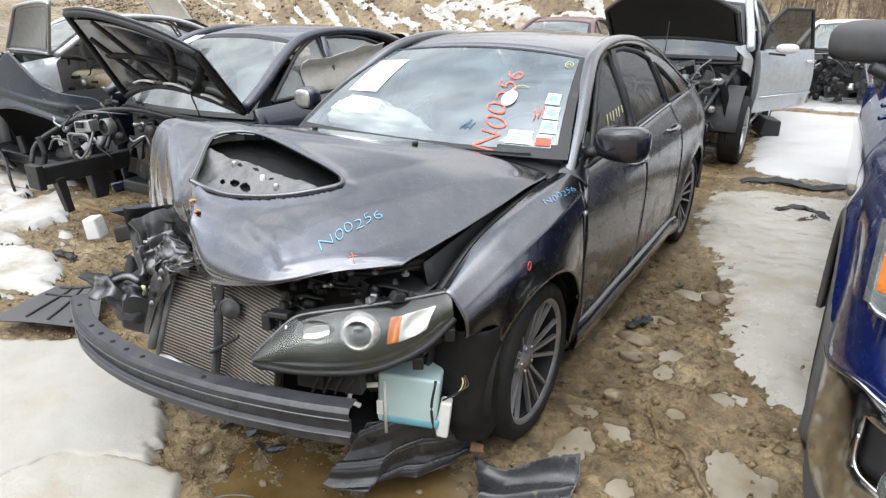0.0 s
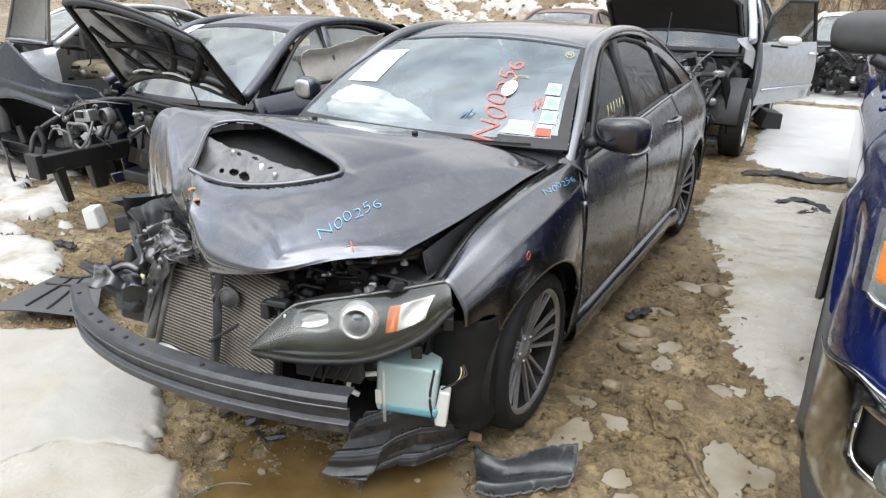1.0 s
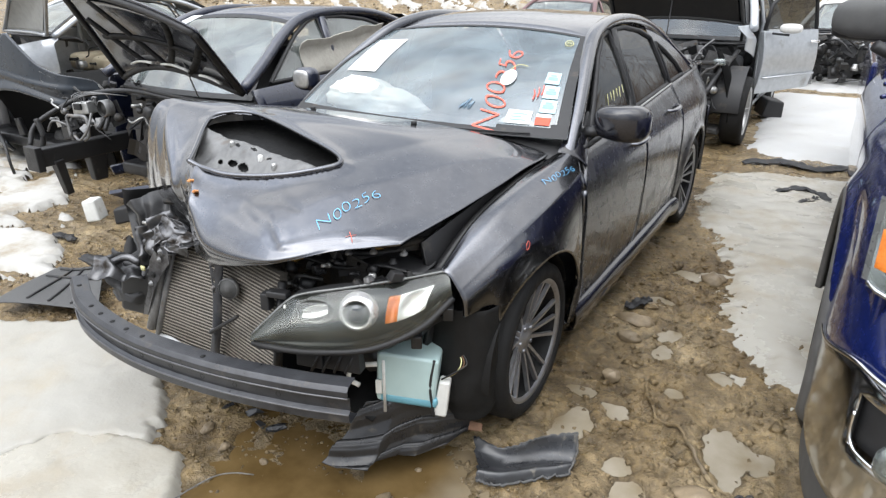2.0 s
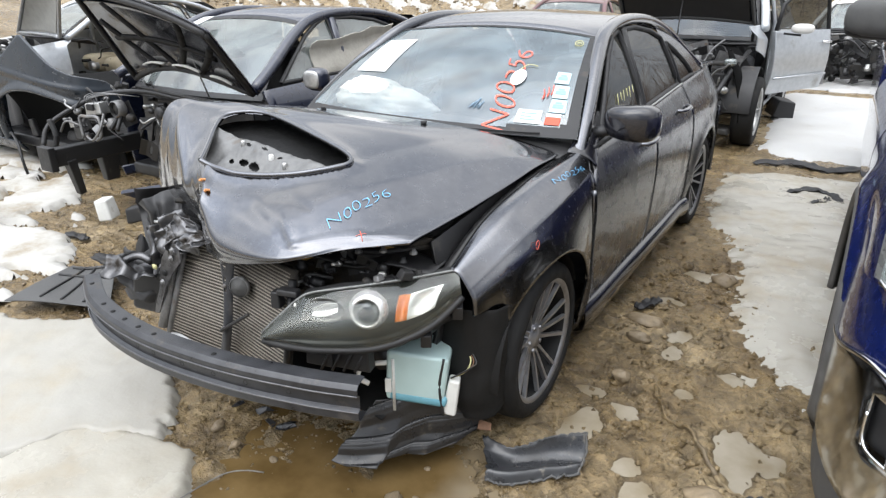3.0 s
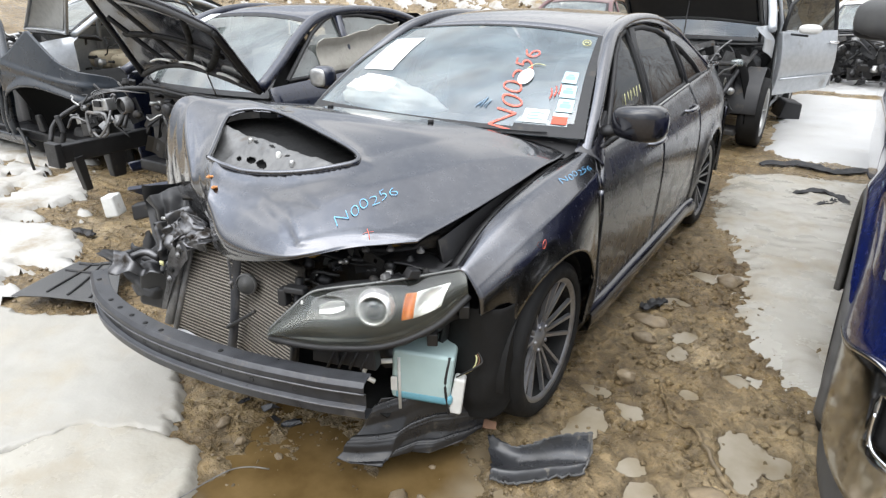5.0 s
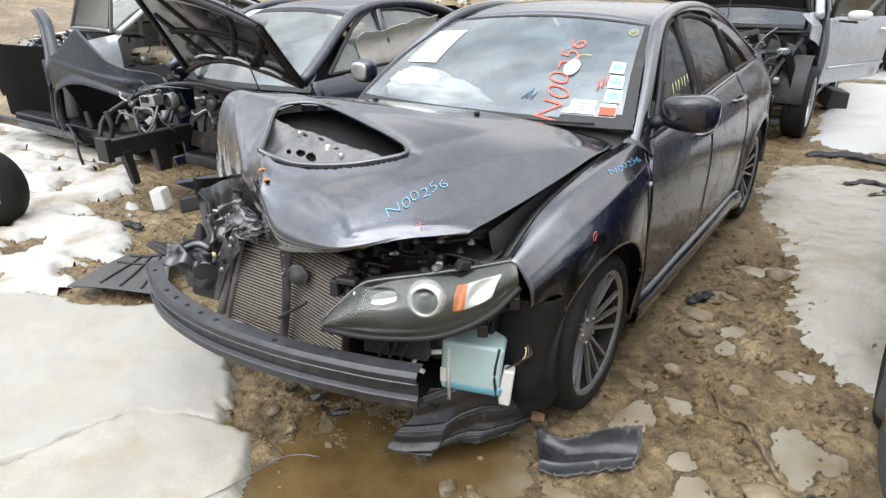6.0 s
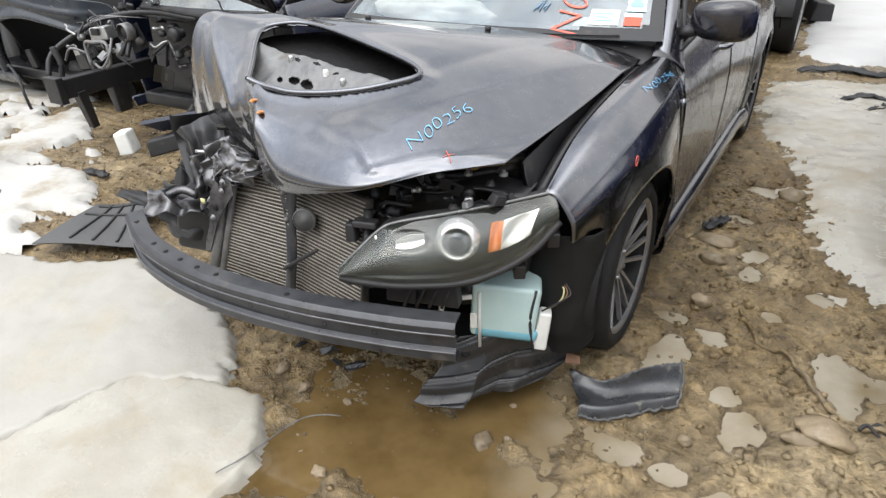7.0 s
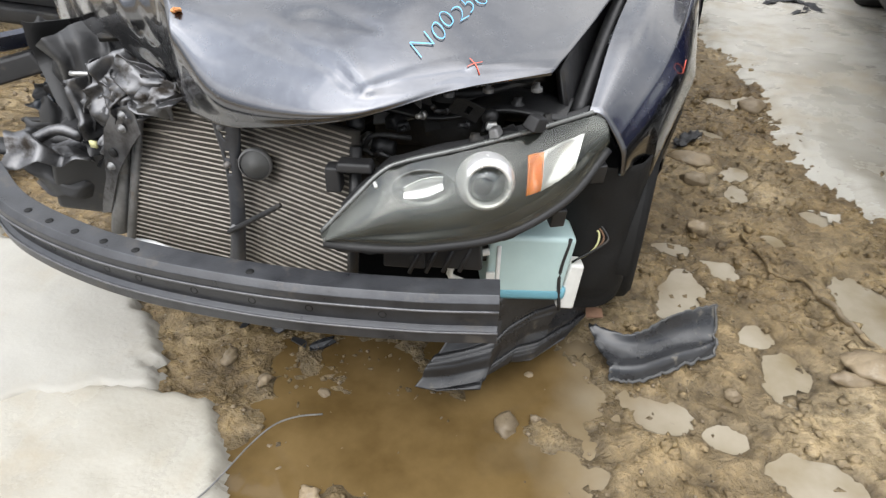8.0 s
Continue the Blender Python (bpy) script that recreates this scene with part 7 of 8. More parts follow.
for pts, r, m_ in (([(-3.28, 0.30, 0.52), (-3.30, 0.38, 0.66), (-3.20, 0.55, 0.78), (-3.08, 0.72, 0.86), (-2.7, 0.80, 0.90), (-2.25, 0.80, 0.88)], 0.018, rail_paint),
                   ([(-2.96, 0.44, 0.60), (-2.98, 0.45, 0.74), (-2.90, 0.46, 0.755), (-2.76, 0.46, 0.755), (-2.75, 0.45, 0.64), (-2.80, 0.44, 0.60)], 0.012, bare_metal),
                   ([(-2.66, 0.45, 0.80), (-2.66, 0.40, 0.70), (-2.74, 0.38, 0.62), (-2.84, 0.40, 0.63)], 0.009, bare_metal),
                   ([(-3.22, 0.36, 0.72), (-3.18, 0.36, 0.60), (-3.20, 0.34, 0.50), (-3.10, 0.30, 0.46)], 0.020, plastic_black),
                   ([(-3.05, 0.50, 0.66), (-3.15, 0.44, 0.70), (-3.22, 0.42, 0.62)], 0.008, bare_metal),
                   ([(-3.0, 0.95, 0.90), (-2.6, 0.82, 0.92), (-2.2, 0.80, 0.90), (-1.8, 0.85, 0.88)], 0.012, plastic_black)):
    bm = bmesh.new()
    tube(bm, curve_pts(at_blue(*pts), 26), r, 8)
    part("pipe", bm, m_, blue_car)
clutter(blue_car, 3, (-0.86, -0.02, 0.58), (-0.58, 0.30, 0.82), 24, 0.6, 0.8)
clutter(blue_car, 6, (-0.60, 0.05, 0.55), (0.30, 0.42, 0.86), 34, 0.25, 1.0)
clutter(blue_car, 8, (-0.75, 0.35, 0.86), (-0.35, 0.5, 0.95), 10, 0.5, 0.7)
bm = bmesh.new()
sheet(bm, lambda u, v: (-1.72 - NX - 0.03 * math.sin(v * 6), 1.55 - NY + 1.0 * u, 1.22 - 0.3 * v + 0.10 * u + 0.03 * fbm(u * 5, v * 5)), 16, 8)
part("curtain_airbag", bm, cloth_grey, blue_car, "limp grey curtain airbag", thick=0.01)
bm = bmesh.new()
sheet(bm, lambda u, v: screen(0.13 + 0.10 * u, 0.72 + 0.20 * v, 0.008), 3, 3)
part("windscreen_notice", bm, paper, blue_car)
bm = bmesh.new()
outline(bm, [(-2.05 - NX, 0.10 - NY, 0.42), (-1.5 - NX, 0.42 - NY, 0.52), (-1.45 - NX, 0.50 - NY, 0.47), (-2.0 - NX, 0.2 - NY, 0.36)], (0, 0.01, 0.02))
part("loose_trim", bm, paint_blue_dark, blue_car, smooth=False)

# heap of broken plastic between the two
heap = thing("plastic_wreckage", "heap of broken black plastic and brackets lying in the mud", "debris", at=(-1.75, 0.25, 0))
rnd = random.Random(11)


def heap_piece(name, c, size, turn, seed, material, amp=0.3):
    r = Euler([radians(a) for a in turn]).to_matrix()
    f = lambda u, v: Vector(c) + r @ Vector(((u - 0.5) * size[0], (v - 0.5) * size[1], min(size) * amp * 1.5 * folds(u * 1.6, v * 1.6, seed, 3)))
    return creased(part(name, sheet(bmesh.new(), f, 14, 12), material, heap, thick=0.006))


for k in range(16):
    heap_piece("broken_panel", (rnd.uniform(-0.25, 0.55), rnd.uniform(-0.1, 0.35), rnd.uniform(0.12, 0.45)), (rnd.uniform(0.12, 0.34), rnd.uniform(0.08, 0.2)), (rnd.uniform(20, 90), rnd.uniform(-40, 40), rnd.uniform(-60, 60)), k, plastic_black if k % 4 else paint_black)
for k, pts in enumerate([[(-0.25, 0.10, 0.20), (0.0, 0.12, 0.30), (0.35, 0.2, 0.34), (0.6, 0.25, 0.45)], [(-0.22, -0.10, 0.06), (0.05, -0.1, 0.10), (0.35, 0.0, 0.12), (0.6, 0.1, 0.25)], [(-0.1, 0.15, 0.05), (-0.12, 0.2, 0.40), (0.15, 0.25, 0.50), (0.5, 0.3, 0.52)], [(0.1, 0.0, 0.02), (0.12, 0.05, 0.3), (0.2, 0.1, 0.45)]]):
    bm = bmesh.new()
    tube(bm, curve_pts(pts, 14), 0.017, 7, 0.7)
    part("broken_strut", bm, plastic_black, heap)
bm = bmesh.new()
box(bm, (-0.20, -0.06, 0.30), (0.28, 0.09, 0.10), (0, -14, 28), 0.85)
part("duct", bm, plastic_black, heap, bevel=0.015)
bm = bmesh.new()
box(bm, (-0.40, -0.20, 0.32), (0.09, 0.11, 0.135), (0, -8, 28), 0.92)
part("duct_end", bm, white_plastic, heap, "dirty white plastic duct end", bevel=0.012)

# silver utility car behind, hood up, door open
SX, SY = -0.06, 5.50
suv = thing("utility_car", "silver utility car with its hood up and front door open", "car", at=(SX, SY, 0))
shell(suv, paint_silver, (1.07, 1.06, 1.18), wings=False, hood="none", doors=(0, 1, 1, 1), wheel_r=0.36, rims=alloy_bright, drop=0.155, front_glass=glass_dim)
for s in (1, -1):
    bm = bmesh.new()
    sheet(bm, lambda u, v: (s * (0.86 - 0.10 * smooth01(0.5, 1.0, v) - 0.06 * (1 - u) ** 2), 0.16 + 0.34 * u, 0.86 + 0.10 * (1 - u) + (0.34 - 0.10 * (1 - u)) * v), 14, 14)
    part("wing_stub", bm, paint_silver, suv, "torn rear end of the silver front wing", thick=0.012)
    bm = bmesh.new()
    sheet(bm, lambda u, v: (s * (0.60 + 0.20 * math.sin(1.5 * v) + 0.02 * math.sin(u * 14)), -0.36 + 0.80 * u, 0.98 - 0.70 * v * (1 - 0.55 * math.sin(math.pi * u))), 24, 14)
    part("inner_liner", bm, shade_black, suv, "exposed black wheel arch liner", thick=0.01)
bay(suv, 9, ((0.5, -0.35), (-0.5, -0.35)), 10, 0.62, -0.35, (1, -1), 4)
clutter(suv, 12, (-0.62, -0.50, 0.30), (0.66, -0.38, 0.86), 60, 0.35, 1.3)
clutter(suv, 13, (-0.6, -0.3, 0.84), (0.6, 0.30, 0.98), 40, 0.4, 1.4)
hood_panel(suv, (0.74, 0.40, 1.22), (-0.74, 0.40, 1.22), (-0.70, -0.25, 1.74), (0.70, -0.25, 1.74), paint_black, quilt_mid, 0.045, 0.12, False, corner=0.38, frame_mat=plastic_grey, label="raised hood with black insulation underneath")
bm = bmesh.new()
tube(bm, [(0.06, -0.30, 0.86), (0.04, -0.10, 1.45)], 0.007, 6)
part("prop_rod", bm, plastic_black, suv)
for k, (x, y, z, sx, sy, sz) in enumerate([(0.05, -0.42, 0.845, 1.25, 0.07, 0.045), (0.30, -0.34, 0.55, 0.70, 0.05, 0.42), (-0.2, -0.35, 0.42, 1.2, 0.08, 0.08), (0.1, -0.30, 0.22, 1.3, 0.3, 0.06), (-0.35, -0.34, 0.65, 0.4, 0.06, 0.25)]):
    bm = bmesh.new()
    box(bm, (x, y, z), (sx, sy, sz), (0, 2 * k - 3, 0), 0.96)
    part("front_support", bm, engine_dark if k != 1 else plastic_black, suv, bevel=0.015)
bm = bmesh.new()
lathe(bm, [(0.001, -0.12), (0.05, -0.12), (0.055, 0.04), (0.025, 0.10), (0.02, 0.14), (0.001, 0.14)], (0.56, -0.52, 0.43), "z", 16)
part("coolant_bottle", bm, tank_plastic, suv, "pale blue coolant bottle")
for x, w in ((0.66, 0.16), (-0.62, 0.30)):
    part("headlamp", rounded(bmesh.new(), (x, -0.46, 0.89), (w / 2.6, 0.05, 0.038), 3, 16, 10), glass_clear, suv)
bm = bmesh.new()
D0, D1 = Vector((0.90, 0.70, 0)), Vector((1.40, 1.34, 0))
sheet(bm, lambda u, v: D0.lerp(D1, u) + Vector((0.04 * math.sin(math.pi * v), -0.03 * math.sin(math.pi * v), 0.43 + 0.70 * v)) + Vector((0, 0, 0.05 * (1 - v) * u)), 14, 12)
od = part("open_door", bm, paint_silver, suv, "open silver front door with dark window", thick=0.07, bevel=0.01)
bm = bmesh.new()
vs = [bm.verts.new(D0.lerp(D1, u) + Vector((-0.02, 0.02, z))) for u, z in ((0.06, 1.14), (0.97, 1.14), (0.84, 1.55), (0.35, 1.56), (0.10, 1.40))]
bm.faces.new(vs)
g = part("door_window", bm, glass_side, od)
g.visible_shadow = False
bm = bmesh.new()
tube(bm, [v for v in [D0.lerp(D1, u) + Vector((-0.02, 0.02, z)) for u, z in ((0.04, 1.13), (0.10, 1.40), (0.35, 1.57), (0.86, 1.56), (0.99, 1.13))]], 0.022, 8)
part("window_frame", bm, plastic_black, od)
bm = bmesh.new()
tube(bm, [D0.lerp(D1, 0.82) + Vector((0.045, -0.04, 1.0)), D0.lerp(D1, 0.97) + Vector((0.045, -0.04, 1.0))], 0.016, 8)
part("handle", bm, chrome, od)
bm = bmesh.new()
tube(bm, [D0.lerp(D1, 0.03) + Vector((0.05, -0.04, 0.62)), D0.lerp(D1, 0.97) + Vector((0.05, -0.04, 0.65))], 0.012, 8)
part("side_moulding", bm, paint_silver, od)
mm = part("door_mirror", rounded(bmesh.new(), (0, 0, 0), (0.115, 0.05, 0.052), 2.6, 18, 12), paint_white, od, "white door mirror housing")
mm.location = D0.lerp(D1, 0.22) + Vector((0.15, -0.14, 1.16))
bm = bmesh.new()
tube(bm, [D0.lerp(D1, 0.12) + Vector((0.02, -0.02, 1.10)), D0.lerp(D1, 0.22) + Vector((0.14, -0.13, 1.09))], 0.02, 8, 0.6)
part("mirror_base", bm, plastic_black, od)
for s in (1, -1):
    bm = bmesh.new()
    tube(bm, [(s * 0.70, 0.52, 1.03), (s * 0.71, 0.44, 1.14), (s * 0.715, 0.40, 1.23)], 0.018, 8)
    part("hood_hinge", bm, plastic_black, suv)
    bm = bmesh.new()
    tube(bm, curve_pts([(s * 0.52, 1.5, 1.69), (s * 0.53, 1.6, 1.755), (s * 0.53, 2.3, 1.755), (s * 0.54, 2.5, 1.67)], 16), 0.018, 8)
    part("roof_rack_rail", bm, plastic_black, suv)
bm = bmesh.new()
box(bm, (1.02, 1.75, 0.14), (0.25, 0.45, 0.22), (0, 10, 20), 0.8)
step_box = part("loose_box", bm, plastic_black, suv, bevel=0.02)

# royal blue pickup at the side
TX = 1.752
truck = thing("pickup_truck", "royal blue pickup truck with chrome front bumper", "truck", at=(TX, 0, 0))


def truck_side(u, v):
    y = -0.30 + 2.96 * u
    low = arch_low(y, 0.48, (0.58,), 0.50, 0.42)
    z = low + (1.22 + 0.03 * u - low) * v
    x = 0.10 * smooth01(0.95, 1.22, z) ** 1.5 + 0.05 * smooth01(0.10, -0.30, y) ** 2 + 0.03 * smooth01(0.75, 0.5, z)
    x -= 0.035 * math.exp(-((math.hypot(y - 0.58, z - 0.42) - 0.51) / 0.06) ** 2)
    return (0.035 + x, y, z)


part("front_wing", sheet(bmesh.new(), lambda u, v: truck_side(u, 1 - v), 70, 26, lambda u, v: u < 0.46), paint_truck, truck, "royal blue front wing", thick=0.02)
part("door", sheet(bmesh.new(), lambda u, v: truck_side(u, 1 - v), 70, 26, lambda u, v: u > 0.464), paint_truck, truck, thick=0.02)
part("hood", sheet(bmesh.new(), lambda u, v: (0.15 + 1.65 * u, -0.30 + 1.45 * v + 0.08 * (2 * u - 1) ** 2, 1.235 + 0.05 * v + 0.04 * math.sin(math.pi * u) - 0.06 * (1 - v) ** 3), 18, 14), paint_truck, truck, thick=0.02)


def arch_pt(u, v):
    t = radians(-8 + 200 * u)
    w = 0.075 + 0.03 * smooth01(0.5, 1.0, u)
    r = 0.470 + w * v
    return (0.014 - 0.026 * math.sin(math.pi * min(v * 1.1, 1)) ** 0.7 + 0.016 * v, 0.58 + r * math.cos(t), 0.42 + r * math.sin(t))


part("arch_trim", sheet(bmesh.new(), arch_pt, 50, 10), truck_trim, truck, "grey plastic wheel arch trim", thick=0.02)
make_wheel(truck, (0.150, 0.56, 0.40), -1, 0.405, 0.25, 0.25, None, 6, 1, "wheel", alloy_bright)
part("wheel_liner", sheet(bmesh.new(), lambda u, v: (0.06 + 0.35 * v, 0.62 + 0.49 * math.cos(math.pi * u), 0.42 + 0.49 * math.sin(math.pi * u)), 20, 4), plastic_black, truck, thick=0.01)


def bumper_pt(u, v, d=0.0):
    a = u * 1.0
    x = 0.012 + 1.05 * a ** 2.1
    y = 0.10 - 0.62 * math.sin(min(a * 3.0, math.pi / 2)) ** 0.9 - 0.04 * a
    top = 0.635 + 0.125 * smooth01(0.0, 0.30, a)
    z = 0.36 + (top - 0.36) * v
    y += 0.03 * (2 * v - 1) ** 2 - d
    return (x, y, z)


bump = part("front_bumper", sheet(bmesh.new(), bumper_pt, 40, 14, lambda u, v: not (0.30 < u < 0.62 and 0.52 < v < 0.84)), scuffed_chrome, truck, "scuffed chrome front bumper", thick=0.012)
part("fog_recess", sheet(bmesh.new(), lambda u, v: bumper_pt(0.29 + 0.34 * u, 0.50 + 0.36 * v, -0.045), 6, 6), plastic_black, bump, thick=0.01)
part("fog_lamp", rounded(bmesh.new(), bumper_pt(0.46, 0.60, -0.02), (0.075, 0.03, 0.05), 3, 16, 10), glass_clear, bump)
bm = bmesh.new()
tube(bm, [bumper_pt(u, 1.0, 0.004) for u in np.linspace(0, 1, 50)], 0.006, 8)
part("bumper_edge", bm, chrome, bump)
bm = bmesh.new()
tube(bm, [bumper_pt(u, v, 0.006) for u, v in curve_pts([(0.300, 0.74), (0.302, 0.60), (0.318, 0.53), (0.36, 0.515), (0.48, 0.515), (0.62, 0.52)], 30)], 0.005, 8)
part("recess_trim", bm, chrome, bump)
part("valance", sheet(bmesh.new(), lambda u, v: (0.03 + 1.05 * u ** 2.1, 0.10 - 0.58 * math.sin(min(u * 3.0, math.pi / 2)) ** 0.9, 0.21 + 0.17 * v), 24, 5), plastic_grey, truck, "grey plastic valance below the bumper", thick=0.01)
part("bumper_filler", sheet(bmesh.new(), lambda u, v: Vector(bumper_pt(u, 1.0, -0.012)) + Vector((0.02 * v, 0.05 * v + 0.05 * v * v, (0.94 - bumper_pt(u, 1.0)[2]) * v)), 30, 6), paint_truck, truck, thick=0.01)


def tlamp(u, v, d=0.0):
    x = 0.055 + 0.50 * u
    y = -0.29 - 0.16 * math.sin(min(u * 3.2 + 0.15, math.pi / 2)) - 0.03 * u - d
    return (x + d * 0.2, y + 0.05 * v, 0.945 + 0.20 * v - 0.02 * u)


hl = part("headlamp", sheet(bmesh.new(), lambda u, v: tlamp(u, v, -0.05), 16, 8), bezel_grey, truck, "headlamp with amber corner reflector")
part("lens", sheet(bmesh.new(), tlamp, 16, 8), glass_clear, hl).visible_shadow = False
part("amber_reflector", sheet(bmesh.new(), lambda u, v: tlamp(0.01 + 0.16 * u, 0.25 + 0.45 * v, 0.003), 6, 6), amber, hl, thick=0.004)
bm = bmesh.new()
tube(bm, [tlamp(u, v, 0.004) for u, v in ((0.0, 0.06), (0.04, 0.01), (0.12, 0.0), (0.2, -0.01), (0.5, -0.02), (1, 0))], 0.006, 8)
part("lamp_trim", bm, chrome, hl)
bm = rounded(bmesh.new(), (0, 0, 0), (0.185, 0.09, 0.088), 3.0, 22, 14)
tm = part("door_mirror", bm, plastic_grey, truck, "large grey plastic door mirror")
tm.location = (0.005, 1.40, 1.478)
part("mirror_shell", rounded(bmesh.new(), (0, 0.015, -0.045), (0.180, 0.085, 0.048), 3.0, 22, 10), plastic_black, tm, "darker lower half of the mirror")
bm = bmesh.new()
tube(bm, [(0.0, 1.25, 1.38), (0.16, 1.30, 1.30)], 0.035, 8, 0.7)
part("mirror_arm", bm, plastic_black, truck)
for z in (1.20, 1.25):
    bm = bmesh.new()
    tube(bm, [(0.06, 1.08, z), (0.11, 1.14, z + 0.01)], 0.010, 8)
    part("hinge", bm, paint_truck, truck)
bm = bmesh.new()
sheet(bm, lambda u, v: (0.20 + 1.5 * u, 1.30 + 0.75 * v - 0.1 * math.sin(math.pi * u), 1.28 + 0.55 * v), 10, 8)
part("windscreen", bm, glass_clear, truck)
bm = bmesh.new()
box(bm, (0.98, 2.9, 1.88), (1.4, 1.7, 0.08))
part("cab_roof", bm, paint_truck, truck, bevel=0.03)
bm = bmesh.new()
tube(bm, [(0.16, 1.25, 1.26), (0.24, 2.05, 1.85), (0.24, 3.7, 1.88), (0.10, 3.8, 1.25)], 0.05, 8)
part("roof_rail", bm, paint_truck, truck)
bm = bmesh.new()
box(bm, (0.92, 1.6, 0.55), (1.5, 3.4, 0.5))
part("underbody", bm, engine_dark, truck, bevel=0.03)
part("grille", sheet(bmesh.new(), lambda u, v: (0.56 + 0.75 * u, -0.46, 0.84 + 0.36 * v), 6, 6), plastic_black, truck, thick=0.03)
bm = bmesh.new()
box(bm, (0.95, 3.0, 0.95), (1.7, 1.6, 0.65))
part("cab_body", bm, paint_truck, truck, bevel=0.04)
make_wheel(truck, (0.42, 4.1, 0.40), -1, 0.405, 0.25, 0.25, None, 6, 1, "wheel", alloy_bright)
bm = bmesh.new()
box(bm, (0.95, 4.6, 0.85), (1.75, 2.0, 0.5))
part("cargo_bed", bm, paint_truck, truck, bevel=0.04)

# black hatchback shell seen from its side, roof cut off, rear wheel and doors gone
black_car = thing("hatchback", "rear section of a black hatchback, cut at the roof, wheel missing", "car", at=(-7.02, 1.68, 0), turn=-90)
for s in (1, -1):
    part("rocker_panel", skin(0.10, 2.20, lambda y: 0.165, lambda y: 0.27, 16, 4, s), paint_black, black_car, thick=0.03)
bm = bmesh.new()
box(bm, (0, 1.9, 0.26), (1.5, 2.4, 0.10))
part("floor_pan", bm, rail_paint, black_car, bevel=0.02)
part("rear_bench", rounded(bmesh.new(), (0, 1.85, 0.40), (0.60, 0.26, 0.14), 4, 16, 10), seat_cloth, black_car)
QTOP = [(2.10, 0.98), (2.26, 1.045), (2.42, 1.14), (2.56, 1.225), (2.60, 1.228), (2.66, 1.195), (2.80, 1.118), (3.02, 1.000), (3.20, 0.945), (3.36, 0.905), (3.43, 0.860), (3.48, 0.740)]
QLOW = [(2.10, 0.48), (2.16, 0.64), (2.32, 0.725), (2.52, 0.765), (2.75, 0.772), (3.0, 0.745), (3.2, 0.705), (3.35, 0.665), (3.48, 0.640)]


def quarter_pt(s, u, v):
    """Rear quarter: a crease under the cut pillar, a hip round the arch and a rolled arch lip."""
    y = 2.10 + 1.38 * u
    lo, hi = value(QLOW, y), value(QTOP, y)
    z = lo + (hi - lo) * v
    x = side_x(y, min(z, 0.86)) - 0.20 * max(0.0, z - 0.86) - 0.16 * smooth01(3.15, 3.50, y) ** 2
    x += 0.022 * smooth01(0.22, 0.0, v) + 0.010 * math.exp(-((z - 0.885 + 0.10 * (y - 2.6)) / 0.02) ** 2)
    return (s * x, y, z)


part("quarter_panel", sheet(bmesh.new(), lambda u, v: quarter_pt(1, 1 - u, v), 64, 26), paint_black, black_car, "faded black rear quarter with a cut pillar stub", thick=0.02)
bm = bmesh.new()
sheet(bm, lambda u, v: Vector(quarter_pt(1, 0.70 + 0.24 * u, 0.60 + 0.26 * v - 0.12 * u)) + Vector((0.008, 0, 0)), 10, 5)
lamp_hole = part("lamp_opening", bm, engine_dark, black_car, "empty tail lamp opening", thick=0.008)
bm = bmesh.new()
tube(bm, [Vector(quarter_pt(1, a, b)) + Vector((0.014, 0, 0)) for a, b in ((0.70, 0.60), (0.69, 0.86), (0.78, 0.84), (0.93, 0.72), (0.94, 0.48), (0.82, 0.54), (0.70, 0.60))], 0.008, 6)
part("opening_lip", bm, bare_metal, lamp_hole)
bm = bmesh.new()
tube(bm, [Vector(quarter_pt(1, 0.33 + 0.055 * math.cos(t) * 1.2, 0.30 + 0.17 * math.sin(t))) + Vector((0.004, 0, 0)) for t in np.linspace(0, 6.2832, 24)], 0.003, 6)
part("fuel_flap_seam", bm, plastic_black, black_car)
# rear edge of the door opening: pillar, two seals and the roof stump
for o, m_, r in ((0.0, paint_black, 0.045), (0.065, plastic_black, 0.022), (0.12, paint_black, 0.030)):
    bm = bmesh.new()
    tube(bm, curve_pts([(0.80, 1.96 - o, 0.22), (0.85, 2.02 - o, 0.42), (0.865, 2.11 - o, 0.66), (0.85, 2.10 - o, 0.86), (0.79, 2.04 - o, 0.98), (0.72, 1.90 - o, 1.12), (0.64, 1.72 - o, 1.26), (0.58, 1.50 - o, 1.36)], 30), r, 8, 0.6)
    part("door_frame", bm, m_, black_car)
bm = bmesh.new()
sheet(bm, lambda u, v: (0.70 + 0.02 * math.sin(u * 9), 1.55 + 0.50 * u, 0.30 + 0.62 * v + 0.10 * u + 0.02 * math.sin(v * 11)), 12, 10)
part("cabin_trim", bm, dash_grey, black_car, thick=0.02)
# Added black sheet that stands in for the dark of the open cabin
bm = bmesh.new()
sheet(bm, lambda u, v: (0.56 + 0.04 * math.sin(u * 7), 0.10 + 2.0 * u, 0.20 + 0.80 * v), 16, 8)
part("cabin_lining", bm, shade_black, black_car, "black sheet standing in for shade inside the cut cabin", thick=0.02)
bm = bmesh.new()
tube(bm, curve_pts([(0.86, 2.10, 0.34), (0.90, 2.22, 0.36), (0.98, 2.46, 0.30), (1.02, 2.56, 0.16), (1.0, 2.54, 0.05)], 20), 0.013, 7)
part("loose_cable", bm, plastic_black, black_car)
bm = bmesh.new()
lathe(bm, [(0.001, -0.06), (0.11, -0.06), (0.12, 0.02), (0.05, 0.05), (0.001, 0.05)], (0.60, 2.72, 0.27), "x", 20)
part("brake_drum", bm, engine_dark, black_car)
